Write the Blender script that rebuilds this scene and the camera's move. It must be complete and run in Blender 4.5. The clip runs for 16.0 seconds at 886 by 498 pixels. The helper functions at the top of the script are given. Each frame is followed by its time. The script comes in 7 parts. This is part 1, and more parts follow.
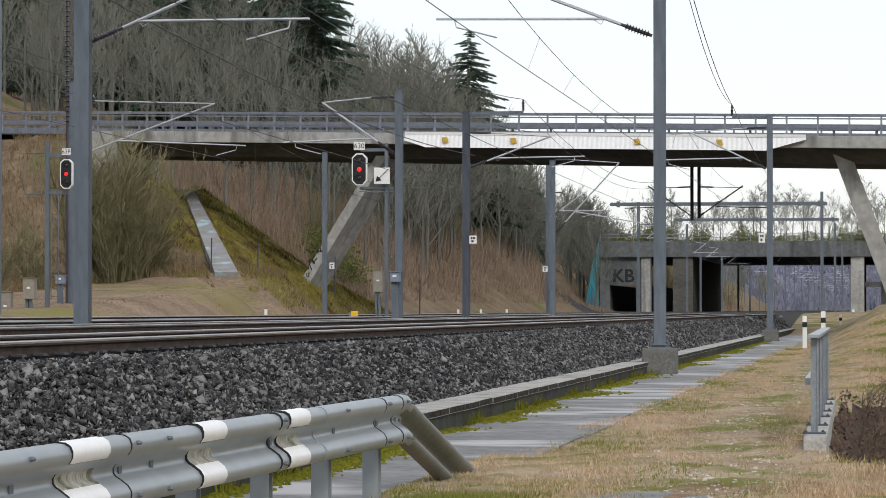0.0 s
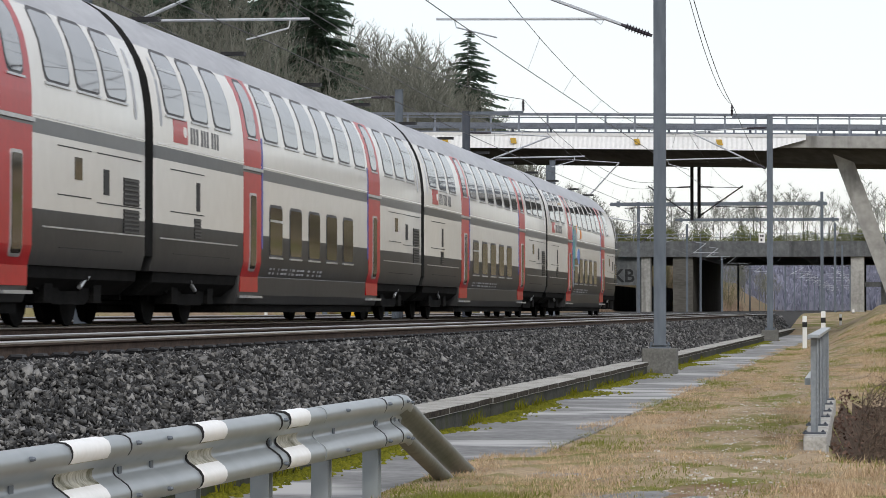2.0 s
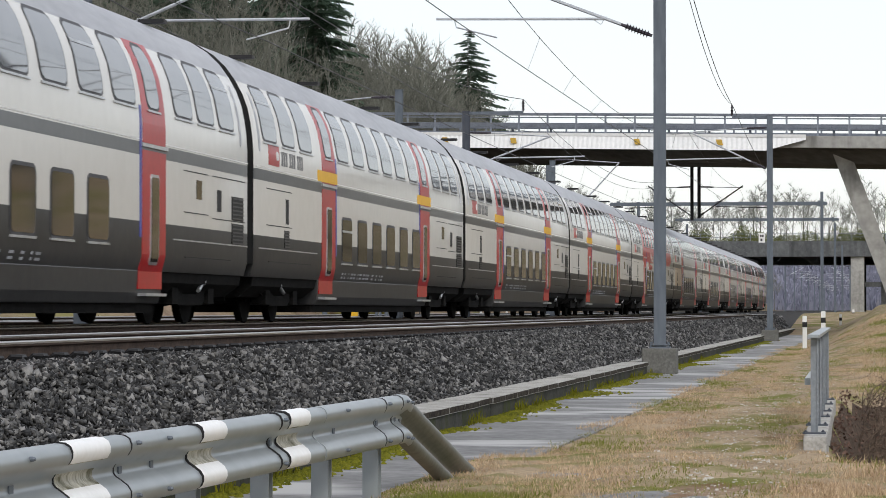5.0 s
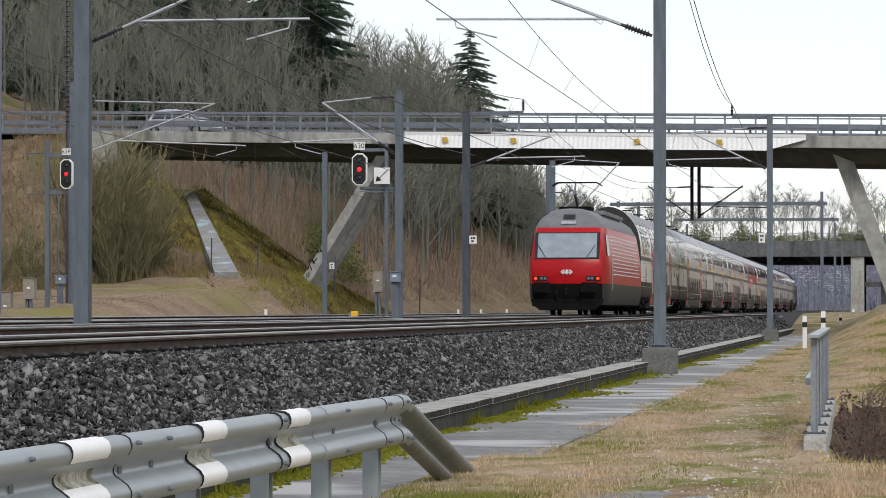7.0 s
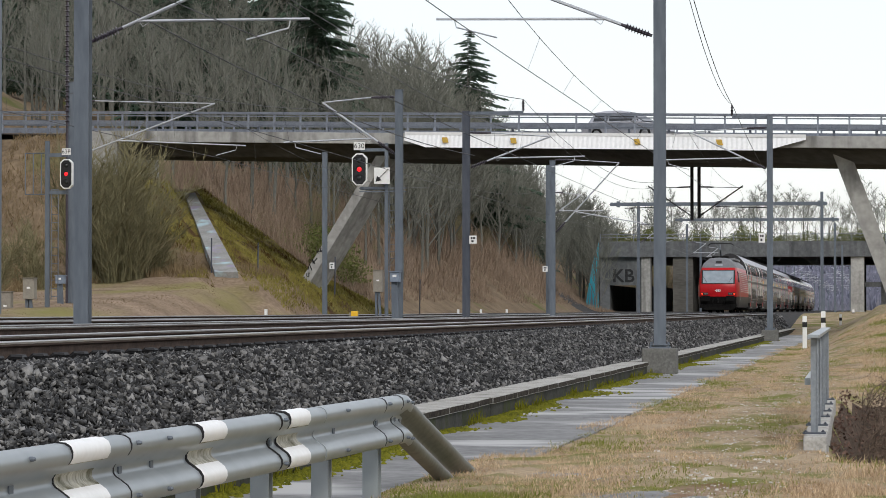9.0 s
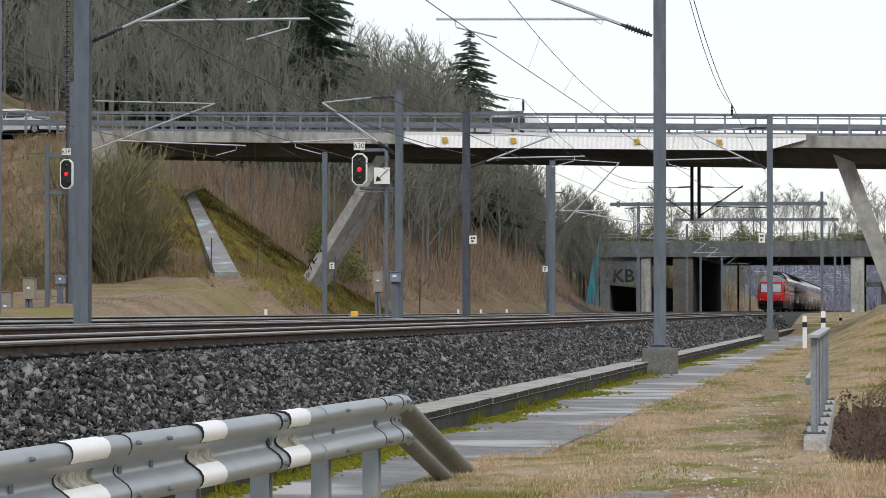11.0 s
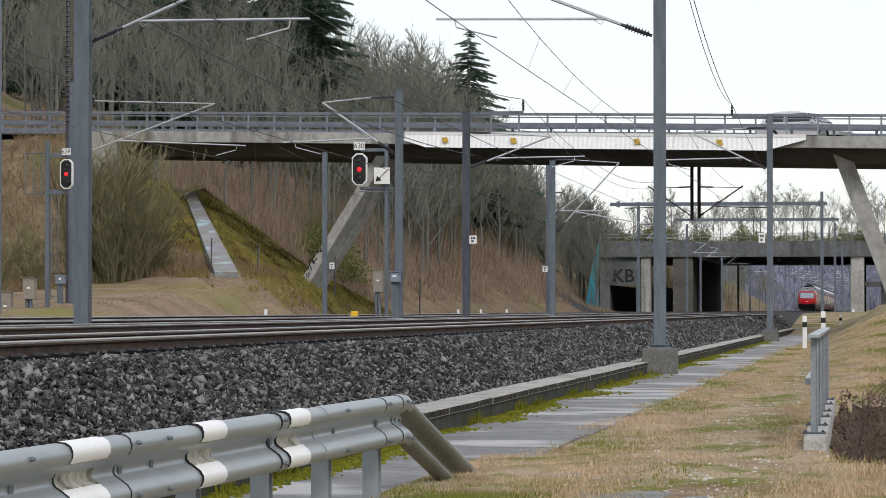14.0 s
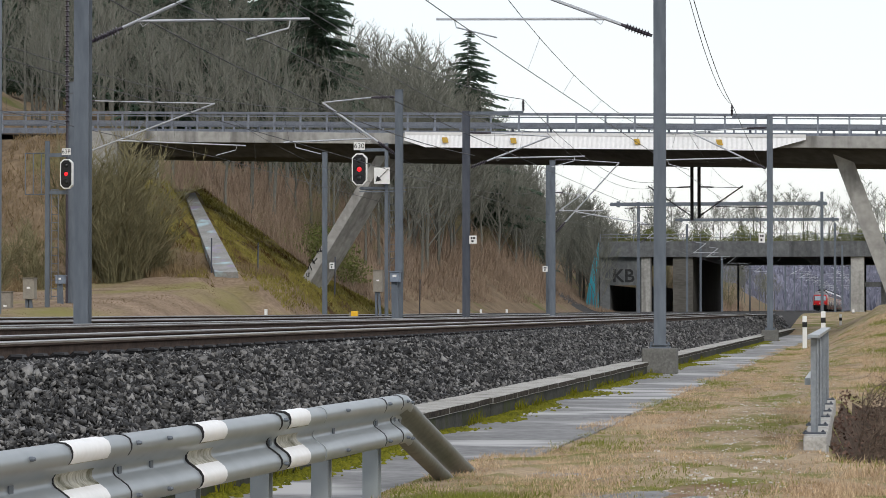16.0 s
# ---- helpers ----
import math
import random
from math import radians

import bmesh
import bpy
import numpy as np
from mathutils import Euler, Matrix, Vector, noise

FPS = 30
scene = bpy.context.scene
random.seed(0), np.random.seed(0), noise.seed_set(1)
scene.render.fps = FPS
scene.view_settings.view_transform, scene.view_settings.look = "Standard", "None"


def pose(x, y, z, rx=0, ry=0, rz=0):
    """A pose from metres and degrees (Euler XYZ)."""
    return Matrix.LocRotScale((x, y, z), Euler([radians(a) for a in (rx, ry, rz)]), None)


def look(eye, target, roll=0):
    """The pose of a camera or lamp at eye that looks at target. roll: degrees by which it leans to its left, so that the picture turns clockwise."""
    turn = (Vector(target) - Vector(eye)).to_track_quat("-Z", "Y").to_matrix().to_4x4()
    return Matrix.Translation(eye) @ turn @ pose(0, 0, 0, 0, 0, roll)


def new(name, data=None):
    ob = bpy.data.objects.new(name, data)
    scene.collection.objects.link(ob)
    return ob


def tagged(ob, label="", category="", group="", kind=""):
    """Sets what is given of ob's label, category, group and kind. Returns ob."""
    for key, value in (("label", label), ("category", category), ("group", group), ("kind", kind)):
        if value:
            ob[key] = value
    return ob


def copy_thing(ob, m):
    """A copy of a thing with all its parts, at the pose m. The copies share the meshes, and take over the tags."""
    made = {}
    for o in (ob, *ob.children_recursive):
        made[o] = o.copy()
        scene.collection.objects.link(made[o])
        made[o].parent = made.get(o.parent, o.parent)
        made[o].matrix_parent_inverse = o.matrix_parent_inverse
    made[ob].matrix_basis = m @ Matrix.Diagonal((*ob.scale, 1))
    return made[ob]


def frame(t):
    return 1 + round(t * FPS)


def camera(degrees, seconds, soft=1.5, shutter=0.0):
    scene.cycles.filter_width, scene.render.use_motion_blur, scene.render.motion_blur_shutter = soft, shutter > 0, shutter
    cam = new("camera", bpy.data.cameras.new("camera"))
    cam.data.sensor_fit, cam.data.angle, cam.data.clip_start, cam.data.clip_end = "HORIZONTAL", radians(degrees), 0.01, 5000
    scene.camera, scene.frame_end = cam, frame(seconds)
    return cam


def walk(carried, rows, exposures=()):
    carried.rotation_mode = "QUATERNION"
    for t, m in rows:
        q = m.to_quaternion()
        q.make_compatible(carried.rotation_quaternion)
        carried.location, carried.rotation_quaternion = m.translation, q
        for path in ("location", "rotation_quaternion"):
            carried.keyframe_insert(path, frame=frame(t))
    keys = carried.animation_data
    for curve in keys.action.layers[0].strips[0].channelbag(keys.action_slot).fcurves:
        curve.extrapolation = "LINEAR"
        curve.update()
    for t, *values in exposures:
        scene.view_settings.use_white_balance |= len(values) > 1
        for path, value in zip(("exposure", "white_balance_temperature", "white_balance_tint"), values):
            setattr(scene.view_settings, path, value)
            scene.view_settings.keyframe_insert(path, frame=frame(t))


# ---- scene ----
# world: x to the right of the line, y along the track away from the eye, z up from the rail heads
cam = camera(15.745, 16.0, soft=0.5, shutter=0.05)
EYE = (0.0, 0.0, 0.21)
AIM = (-13.41997, 99.07713, 2.11442)
walk(cam, [(0.0, look(EYE, AIM)), (16.0, look(EYE, AIM))])

# ---- light: bright overcast ----
world = bpy.data.worlds.new("sky")
scene.world = world
world.use_nodes = True
wn = world.node_tree.nodes
wl = world.node_tree.links
wn.clear()
sky = wn.new("ShaderNodeTexSky")
sky.sky_type = "NISHITA"
sky.sun_disc = False
sky.sun_elevation = radians(42)
sky.sun_rotation = radians(150)
sky_bg = wn.new("ShaderNodeBackground")
sky_bg.inputs["Strength"].default_value = 0.05
cloud = wn.new("ShaderNodeBackground")
cloud.inputs["Color"].default_value = (0.975, 0.98, 1.01, 1)
cloud.inputs["Strength"].default_value = 0.86
both = wn.new("ShaderNodeAddShader")
wout = wn.new("ShaderNodeOutputWorld")
wl.new(sky.outputs["Color"], sky_bg.inputs["Color"])
wl.new(sky_bg.outputs[0], both.inputs[0])
wl.new(cloud.outputs[0], both.inputs[1])
wl.new(both.outputs[0], wout.inputs["Surface"])
sun_data = bpy.data.lights.new("sun", "SUN")
sun_data.energy = 1.5
sun_data.angle = radians(14)
sun_data.color = (1.0, 0.96, 0.9)
sun = new("sun", sun_data)
sun.matrix_world = look((30, -60, 80), (-12, 60, 0))
scene.view_settings.exposure = -0.17


# ---- materials ----
def mat(name, dark, light, scale=1.0, rough=0.8, metal=0.0, bump=0.0, fine=9.0, per_piece=0.0, stretch=(1, 1, 1), island=0.0, spread=(0.35, 0.65), spec=None, gamma=1.0):
    """A surface of two tones mixed by coarse and fine noise, with fine relief."""
    m = bpy.data.materials.new(name)
    m.use_nodes = True
    n, l = m.node_tree.nodes, m.node_tree.links
    b = n["Principled BSDF"]
    tc = n.new("ShaderNodeTexCoord")
    mp = n.new("ShaderNodeMapping")
    mp.inputs["Scale"].default_value = stretch
    l.new(tc.outputs["Object"], mp.inputs["Vector"])
    n1 = n.new("ShaderNodeTexNoise")
    n1.inputs["Scale"].default_value = scale
    n1.inputs["Detail"].default_value = 4
    n2 = n.new("ShaderNodeTexNoise")
    n2.inputs["Scale"].default_value = scale * fine
    n2.inputs["Detail"].default_value = 3
    l.new(mp.outputs[0], n1.inputs["Vector"])
    l.new(mp.outputs[0], n2.inputs["Vector"])
    av = n.new("ShaderNodeMath")
    av.operation = "ADD"
    l.new(n1.outputs["Fac"], av.inputs[0])
    l.new(n2.outputs["Fac"], av.inputs[1])
    hf = n.new("ShaderNodeMath")
    hf.operation = "MULTIPLY"
    hf.inputs[1].default_value = 0.5
    l.new(av.outputs[0], hf.inputs[0])
    rp = n.new("ShaderNodeMapRange")
    rp.inputs["From Min"].default_value, rp.inputs["From Max"].default_value = spread
    l.new(hf.outputs[0], rp.inputs["Value"])
    mx = n.new("ShaderNodeMix")
    mx.data_type = "RGBA"
    mx.inputs["A"].default_value = (*dark, 1)
    mx.inputs["B"].default_value = (*light, 1)
    fac = rp.outputs[0]
    if per_piece or island:
        if per_piece:
            oi = n.new("ShaderNodeObjectInfo").outputs["Random"]
        else:
            oi = n.new("ShaderNodeNewGeometry").outputs["Random Per Island"]
        k = per_piece or island
        a = n.new("ShaderNodeMath")
        a.operation = "MULTIPLY_ADD"
        a.inputs[1].default_value = k
        l.new(oi, a.inputs[0])
        s = n.new("ShaderNodeMath")
        s.operation = "MULTIPLY"
        s.inputs[1].default_value = 1 - k
        l.new(fac, s.inputs[0])
        l.new(s.outputs[0], a.inputs[2])
        fac = a.outputs[0]
    if gamma != 1.0:
        pw = n.new("ShaderNodeMath")
        pw.operation = "POWER"
        pw.use_clamp = True
        pw.inputs[1].default_value = gamma
        l.new(fac, pw.inputs[0])
        fac = pw.outputs[0]
    l.new(fac, mx.inputs["Factor"])
    l.new(mx.outputs["Result"], b.inputs["Base Color"])
    b.inputs["Roughness"].default_value = rough
    b.inputs["Metallic"].default_value = metal
    if spec is None:
        spec = 0.12 if rough >= 0.7 else 0.3 if rough > 0.3 else 0.5
    b.inputs["Specular IOR Level"].default_value = spec
    if bump:
        bp = n.new("ShaderNodeBump")
        bp.inputs["Strength"].default_value = 0.6
        bp.inputs["Distance"].default_value = bump
        l.new(hf.outputs[0], bp.inputs["Height"])
        l.new(bp.outputs[0], b.inputs["Normal"])
    return m


def tint(m, colour, scale, low, high, stretch=(1, 1, 1)):
    """Lays patches of a second colour over a material, where a third noise is high."""
    n, l = m.node_tree.nodes, m.node_tree.links
    b = n["Principled BSDF"]
    src = b.inputs["Base Color"].links[0].from_socket
    tc = n.new("ShaderNodeTexCoord")
    mp = n.new("ShaderNodeMapping")
    mp.inputs["Scale"].default_value = stretch
    mp.inputs["Location"].default_value = (7.3, 2.1, 4.4)
    l.new(tc.outputs["Object"], mp.inputs["Vector"])
    nz = n.new("ShaderNodeTexNoise")
    nz.inputs["Scale"].default_value = scale
    nz.inputs["Detail"].default_value = 5
    l.new(mp.outputs[0], nz.inputs["Vector"])
    rp = n.new("ShaderNodeMapRange")
    rp.inputs["From Min"].default_value, rp.inputs["From Max"].default_value = low, high
    l.new(nz.outputs["Fac"], rp.inputs["Value"])
    mx = n.new("ShaderNodeMix")
    mx.data_type = "RGBA"
    mx.inputs["B"].default_value = (*colour, 1)
    l.new(rp.outputs[0], mx.inputs["Factor"])
    l.new(src, mx.inputs["A"])
    l.new(mx.outputs["Result"], b.inputs["Base Color"])
    return m


def glow(name, colour, strength):
    m = bpy.data.materials.new(name)
    m.use_nodes = True
    b = m.node_tree.nodes["Principled BSDF"]
    b.inputs["Base Color"].default_value = (*colour, 1)
    b.inputs["Emission Color"].default_value = (*colour, 1)
    b.inputs["Emission Strength"].default_value = strength
    return m


M_BALLAST = mat("ballast", (0.012, 0.0115, 0.0115), (0.07, 0.068, 0.066), 9, 0.85, bump=0.02, fine=4)
M_STONE = mat("ballast_stone", (0.008, 0.0078, 0.008), (0.36, 0.352, 0.338), 12, 0.5, fine=5, island=0.82, spread=(0.3, 0.7), gamma=3.6, spec=0.3)
M_RAIL_HEAD = mat("rail_head", (0.30, 0.29, 0.28), (0.45, 0.44, 0.43), 1.5, 0.35, 0.9, stretch=(1, 0.2, 1))
M_RAIL_RUST = mat("rusty_rail", (0.045, 0.032, 0.026), (0.10, 0.072, 0.058), 5, 0.85, bump=0.002)
M_SLEEPER = mat("sleeper", (0.05, 0.042, 0.036), (0.12, 0.10, 0.088), 5, 0.9, bump=0.004, per_piece=0.3)
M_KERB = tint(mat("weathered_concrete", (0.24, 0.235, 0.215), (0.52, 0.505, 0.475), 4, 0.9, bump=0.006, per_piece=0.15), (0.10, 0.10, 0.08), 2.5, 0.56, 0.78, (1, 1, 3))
# wall face, much darker than the coping above, with greenish patches
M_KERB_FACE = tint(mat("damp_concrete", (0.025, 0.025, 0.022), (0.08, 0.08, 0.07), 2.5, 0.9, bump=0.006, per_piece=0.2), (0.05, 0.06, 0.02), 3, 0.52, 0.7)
M_KERB_EDGE = mat("broken_concrete_edge", (0.012, 0.010, 0.008), (0.075, 0.064, 0.05), 9, 0.95, bump=0.02, fine=4)
M_SLAB = tint(mat("path_concrete", (0.14, 0.14, 0.142), (0.27, 0.27, 0.268), 1.1, 0.8, bump=0.003, per_piece=0.1), (0.44, 0.44, 0.435), 0.7, 0.50, 0.62, (0.7, 1.3, 1))
M_BRIDGE = tint(mat("bridge_concrete", (0.27, 0.265, 0.25), (0.44, 0.435, 0.41), 0.35, 0.9, bump=0.005), (0.14, 0.135, 0.125), 1.2, 0.52, 0.75, (1, 1, 0.12))
# motorway bridge concrete, its tone lowered further for the shadowed abutment walls
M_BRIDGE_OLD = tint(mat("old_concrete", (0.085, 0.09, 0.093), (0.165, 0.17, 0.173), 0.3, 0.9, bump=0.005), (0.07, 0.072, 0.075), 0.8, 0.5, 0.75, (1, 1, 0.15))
M_GALV = mat("galvanised_steel", (0.27, 0.30, 0.315), (0.34, 0.37, 0.385), 1.2, 0.36, 0.35, fine=5, spec=0.4)
# same steel, the end beam's dimmer reflection painted in as darker olive
M_GALV_SHADED = mat("shaded_galvanised", (0.13, 0.135, 0.12), (0.20, 0.205, 0.185), 2, 0.5, 0.5)
M_POSTS = mat("railing_steel", (0.20, 0.22, 0.245), (0.30, 0.325, 0.35), 3, 0.5, 0.4)
M_RAILING = mat("bridge_steel", (0.16, 0.18, 0.22), (0.27, 0.295, 0.335), 2, 0.5, 0.4)
M_MAST = mat("mast_paint", (0.10, 0.118, 0.142), (0.155, 0.178, 0.207), 1.2, 0.55, 0.25, stretch=(1, 1, 0.2))
M_MAST_DARK = mat("dark_mast_paint", (0.05, 0.057, 0.075), (0.09, 0.10, 0.12), 1.2, 0.5, 0.2, stretch=(1, 1, 0.2))
M_TUBE = mat("tube_metal", (0.42, 0.44, 0.47), (0.62, 0.64, 0.67), 4, 0.4, 0.6)
M_WIRE = mat("wire", (0.05, 0.05, 0.055), (0.10, 0.10, 0.105), 3, 0.6, 0.3)
M_INSUL = mat("insulator", (0.025, 0.02, 0.03), (0.06, 0.05, 0.065), 6, 0.3)
M_WHITE = mat("white_sheet", (0.70, 0.70, 0.69), (0.82, 0.82, 0.81), 0.7, 0.5, bump=0.0)
M_SIGN_WHITE = mat("sign_white", (0.70, 0.70, 0.68), (0.82, 0.82, 0.80), 3, 0.5)
M_YELLOW = mat("yellow_paint", (0.75, 0.42, 0.02), (0.85, 0.50, 0.04), 4, 0.5)
M_AMBER = mat("amber_sign", (0.30, 0.19, 0.02), (0.50, 0.32, 0.05), 3, 0.5)
M_BLACK = mat("black_paint", (0.008, 0.008, 0.009), (0.025, 0.025, 0.027), 3, 0.6)
M_GROUND = tint(tint(mat("dry_grass_ground", (0.20, 0.145, 0.095), (0.44, 0.345, 0.23), 1.4, 0.95, bump=0.03, fine=14), (0.15, 0.155, 0.035), 0.9, 0.48, 0.62), (0.17, 0.085, 0.05), 0.7, 0.58, 0.75)
M_HILL = tint(mat("brown_slope", (0.11, 0.08, 0.05), (0.25, 0.185, 0.12), 0.35, 0.95, bump=0.05, fine=10), (0.10, 0.115, 0.03), 0.16, 0.55, 0.70)
M_EARTH = tint(mat("earth_path", (0.15, 0.105, 0.068), (0.34, 0.255, 0.18), 0.35, 0.95, bump=0.02, fine=16), (0.20, 0.19, 0.05), 0.14, 0.48, 0.62, (1, 0.3, 1))
M_TURF = tint(mat("mossy_turf", (0.07, 0.062, 0.014), (0.30, 0.25, 0.065), 0.5, 0.95, bump=0.04, fine=9), (0.075, 0.04, 0.018), 0.45, 0.46, 0.60)
M_LITTER = mat("ditch_litter", (0.025, 0.018, 0.013), (0.13, 0.09, 0.065), 7, 0.95, bump=0.03, fine=5)
# far slopes: lilac-grey colour stands in for the haze over the forest
M_FAR = mat("hazy_forest", (0.085, 0.088, 0.125), (0.27, 0.27, 0.34), 0.06, 1.0, fine=8)
M_ASPHALT = mat("asphalt", (0.05, 0.05, 0.052), (0.085, 0.085, 0.088), 2, 0.9, bump=0.003)
M_MOSS = mat("moss", (0.045, 0.055, 0.006), (0.21, 0.20, 0.016), 6, 0.95, bump=0.02, island=0.4)


# ---- mesh building ----
class Geo:
    """Points and faces of one mesh, put together from simple solids."""

    def __init__(self):
        self.v, self.f, self.m = [], [], []
        self.slot = 0

    def add(self, v, f):
        k = len(self.v)
        self.v += [tuple(p) for p in v]
        self.f += [tuple(i + k for i in q) for q in f]
        self.m += [self.slot] * len(f)
        return self

    def box(self, x0, y0, z0, x1, y1, z1):
        v = [(x, y, z) for z in (z0, z1) for y in (y0, y1) for x in (x0, x1)]
        return self.add(v, [(0, 2, 3, 1), (4, 5, 7, 6), (0, 1, 5, 4), (2, 6, 7, 3), (0, 4, 6, 2), (1, 3, 7, 5)])

    def beam(self, a, b, w, h, up=(0, 0, 1)):
        """A square bar from a to b."""
        a, b = Vector(a), Vector(b)
        d = (b - a).normalized()
        s = d.cross(Vector(up))
        if s.length < 1e-4:
            s = d.cross(Vector((0, 1, 0)))
        s.normalize()
        u = s.cross(d).normalized()
        v = [p + s * i * w / 2 + u * j * h / 2 for p in (a, b) for i, j in ((-1, -1), (1, -1), (1, 1), (-1, 1))]
        return self.add(v, [(3, 2, 1, 0), (4, 5, 6, 7), (0, 1, 5, 4), (1, 2, 6, 5), (2, 3, 7, 6), (3, 0, 4, 7)])

    def tube(self, pts, r, n=6, r2=None, caps=True):
        """A round bar along points; r2: its radius at the end."""
        pts = [Vector(p) for p in pts]
        r2 = r if r2 is None else r2
        v, f = [], []
        for i, p in enumerate(pts):
            d = (pts[min(i + 1, len(pts) - 1)] - pts[max(i - 1, 0)]).normalized()
            s = d.cross(Vector((0, 0, 1)))
            if s.length < 1e-3:
                s = d.cross(Vector((0, 1, 0)))
            s.normalize()
            u = s.cross(d)
            rr = r + (r2 - r) * i / max(1, len(pts) - 1)
            for k in range(n):
                t = 2 * math.pi * k / n
                v.append(p + s * math.cos(t) * rr + u * math.sin(t) * rr)
            if i:
                o = (i - 1) * n
                f += [(o + k, o + (k + 1) % n, o + n + (k + 1) % n, o + n + k) for k in range(n)]
        if caps:
            f += [tuple(range(n))[::-1], tuple(range(len(v) - n, len(v)))]
        return self.add(v, f)

    def lathe(self, a, b, rings, n=10):
        """Rings (fraction from a to b, radius) about the line a-b."""
        a, b = Vector(a), Vector(b)
        d = (b - a).normalized()
        s = d.cross(Vector((0, 0, 1)))
        if s.length < 1e-3:
            s = d.cross(Vector((0, 1, 0)))
        s.normalize()
        u = s.cross(d)
        v, f = [], []
        for i, (t, r) in enumerate(rings):
            p = a + (b - a) * t
            v += [p + (s * math.cos(2 * math.pi * k / n) + u * math.sin(2 * math.pi * k / n)) * r for k in range(n)]
            if i:
                o = (i - 1) * n
                f += [(o + k, o + (k + 1) % n, o + n + (k + 1) % n, o + n + k) for k in range(n)]
        f += [tuple(range(n))[::-1], tuple(range(len(v) - n, len(v)))]
        return self.add(v, f)

    def prism(self, prof, y0, y1, axis="y"):
        """A closed outline (x, z) drawn out from y0 to y1; axis x: outline (y, z)."""
        n = len(prof)
        put = (lambda p, t: (p[0], t, p[1])) if axis == "y" else (lambda p, t: (t, p[0], p[1])) if axis == "x" else (lambda p, t: (p[0], p[1], t))
        v = [put(p, t) for t in (y0, y1) for p in prof]
        f = [(k, (k + 1) % n, n + (k + 1) % n, n + k) for k in range(n)] + [tuple(range(n))[::-1], tuple(range(n, 2 * n))]
        return self.add(v, f)

    def mesh(self, name, mats, bevel=0.0, smooth=False):
        me = bpy.data.meshes.new(name)
        me.from_pydata(self.v, [], self.f)
        for m in mats if isinstance(mats, (list, tuple)) else [mats]:
            me.materials.append(m)
        if len(me.materials) > 1:
            me.polygons.foreach_set("material_index", self.m)
        bm = bmesh.new()
        bm.from_mesh(me)
        if bevel:
            bmesh.ops.bevel(bm, geom=[e for e in bm.edges if len(e.link_faces) == 2 and e.calc_face_angle(0) > 0.6], offset=bevel, segments=2, affect="EDGES", profile=0.6)
        bmesh.ops.recalc_face_normals(bm, faces=bm.faces)
        bm.to_mesh(me)
        bm.free()
        if smooth:
            me.polygons.foreach_set("use_smooth", [True] * len(me.polygons))
            me.set_sharp_from_angle(angle=radians(38))
        return me


def part(name, geo, mats, parent=None, label="", bevel=0.0, smooth=False):
    """One mesh object, from a Geo, under a thing or a part."""
    ob = new(name, geo.mesh(name, mats, bevel, smooth))
    ob.parent = parent
    return tagged(ob, label) if label else ob


def thing(name, m, label, category, group="", kind=""):
    ob = new(name)
    ob.empty_display_size = 0.2
    ob.matrix_basis = m
    return tagged(ob, label, category, group, kind)


def bulk(name, verts, faces, mats, kind="stuff", label="", category=""):
    """One big mesh from arrays: verts (n, 3), faces (m, k)."""
    me = bpy.data.meshes.new(name)
    verts = np.asarray(verts, np.float32)
    faces = np.asarray(faces, np.int32)
    m, k = faces.shape
    me.vertices.add(len(verts))
    me.vertices.foreach_set("co", verts.ravel())
    me.loops.add(m * k)
    me.loops.foreach_set("vertex_index", faces.ravel())
    me.polygons.add(m)
    me.polygons.foreach_set("loop_start", np.arange(0, m * k, k, dtype=np.int32))
    me.update(calc_edges=True)
    for q in mats if isinstance(mats, (list, tuple)) else [mats]:
        me.materials.append(q)
    return tagged(new(name, me), label, category, "", kind)


def smooth_step(a, b, x):
    t = np.clip((x - a) / (b - a), 0, 1)
    return t * t * (3 - 2 * t)


# ---- ground ----
ROAD_AXIS = 0.40          # how much farther the road bridge lies per metre to the left


def bridge_y(x):
    return 150.5 - ROAD_AXIS * x


def bridge_dz(x):
    return (bridge_y(x) - 158) * 0.0617 - 0.0114 * (x + 35)


SLAB_FOOT, SLAB_HEAD = (-31.05, 151.5, 2.05), (-37.0, 170.6, 6.6)


def slab_place(x, y):
    """Offset across the slope slab, fraction of its length, and the height of its plane."""
    (x0, y0, z0), (x1, y1, z1) = SLAB_FOOT, SLAB_HEAD
    u, w = x1 - x0, y1 - y0
    t = ((x - x0) * u + (y - y0) * w) / (u * u + w * w)
    return x - (x0 + u * t), t, z0 + (z1 - z0) * t


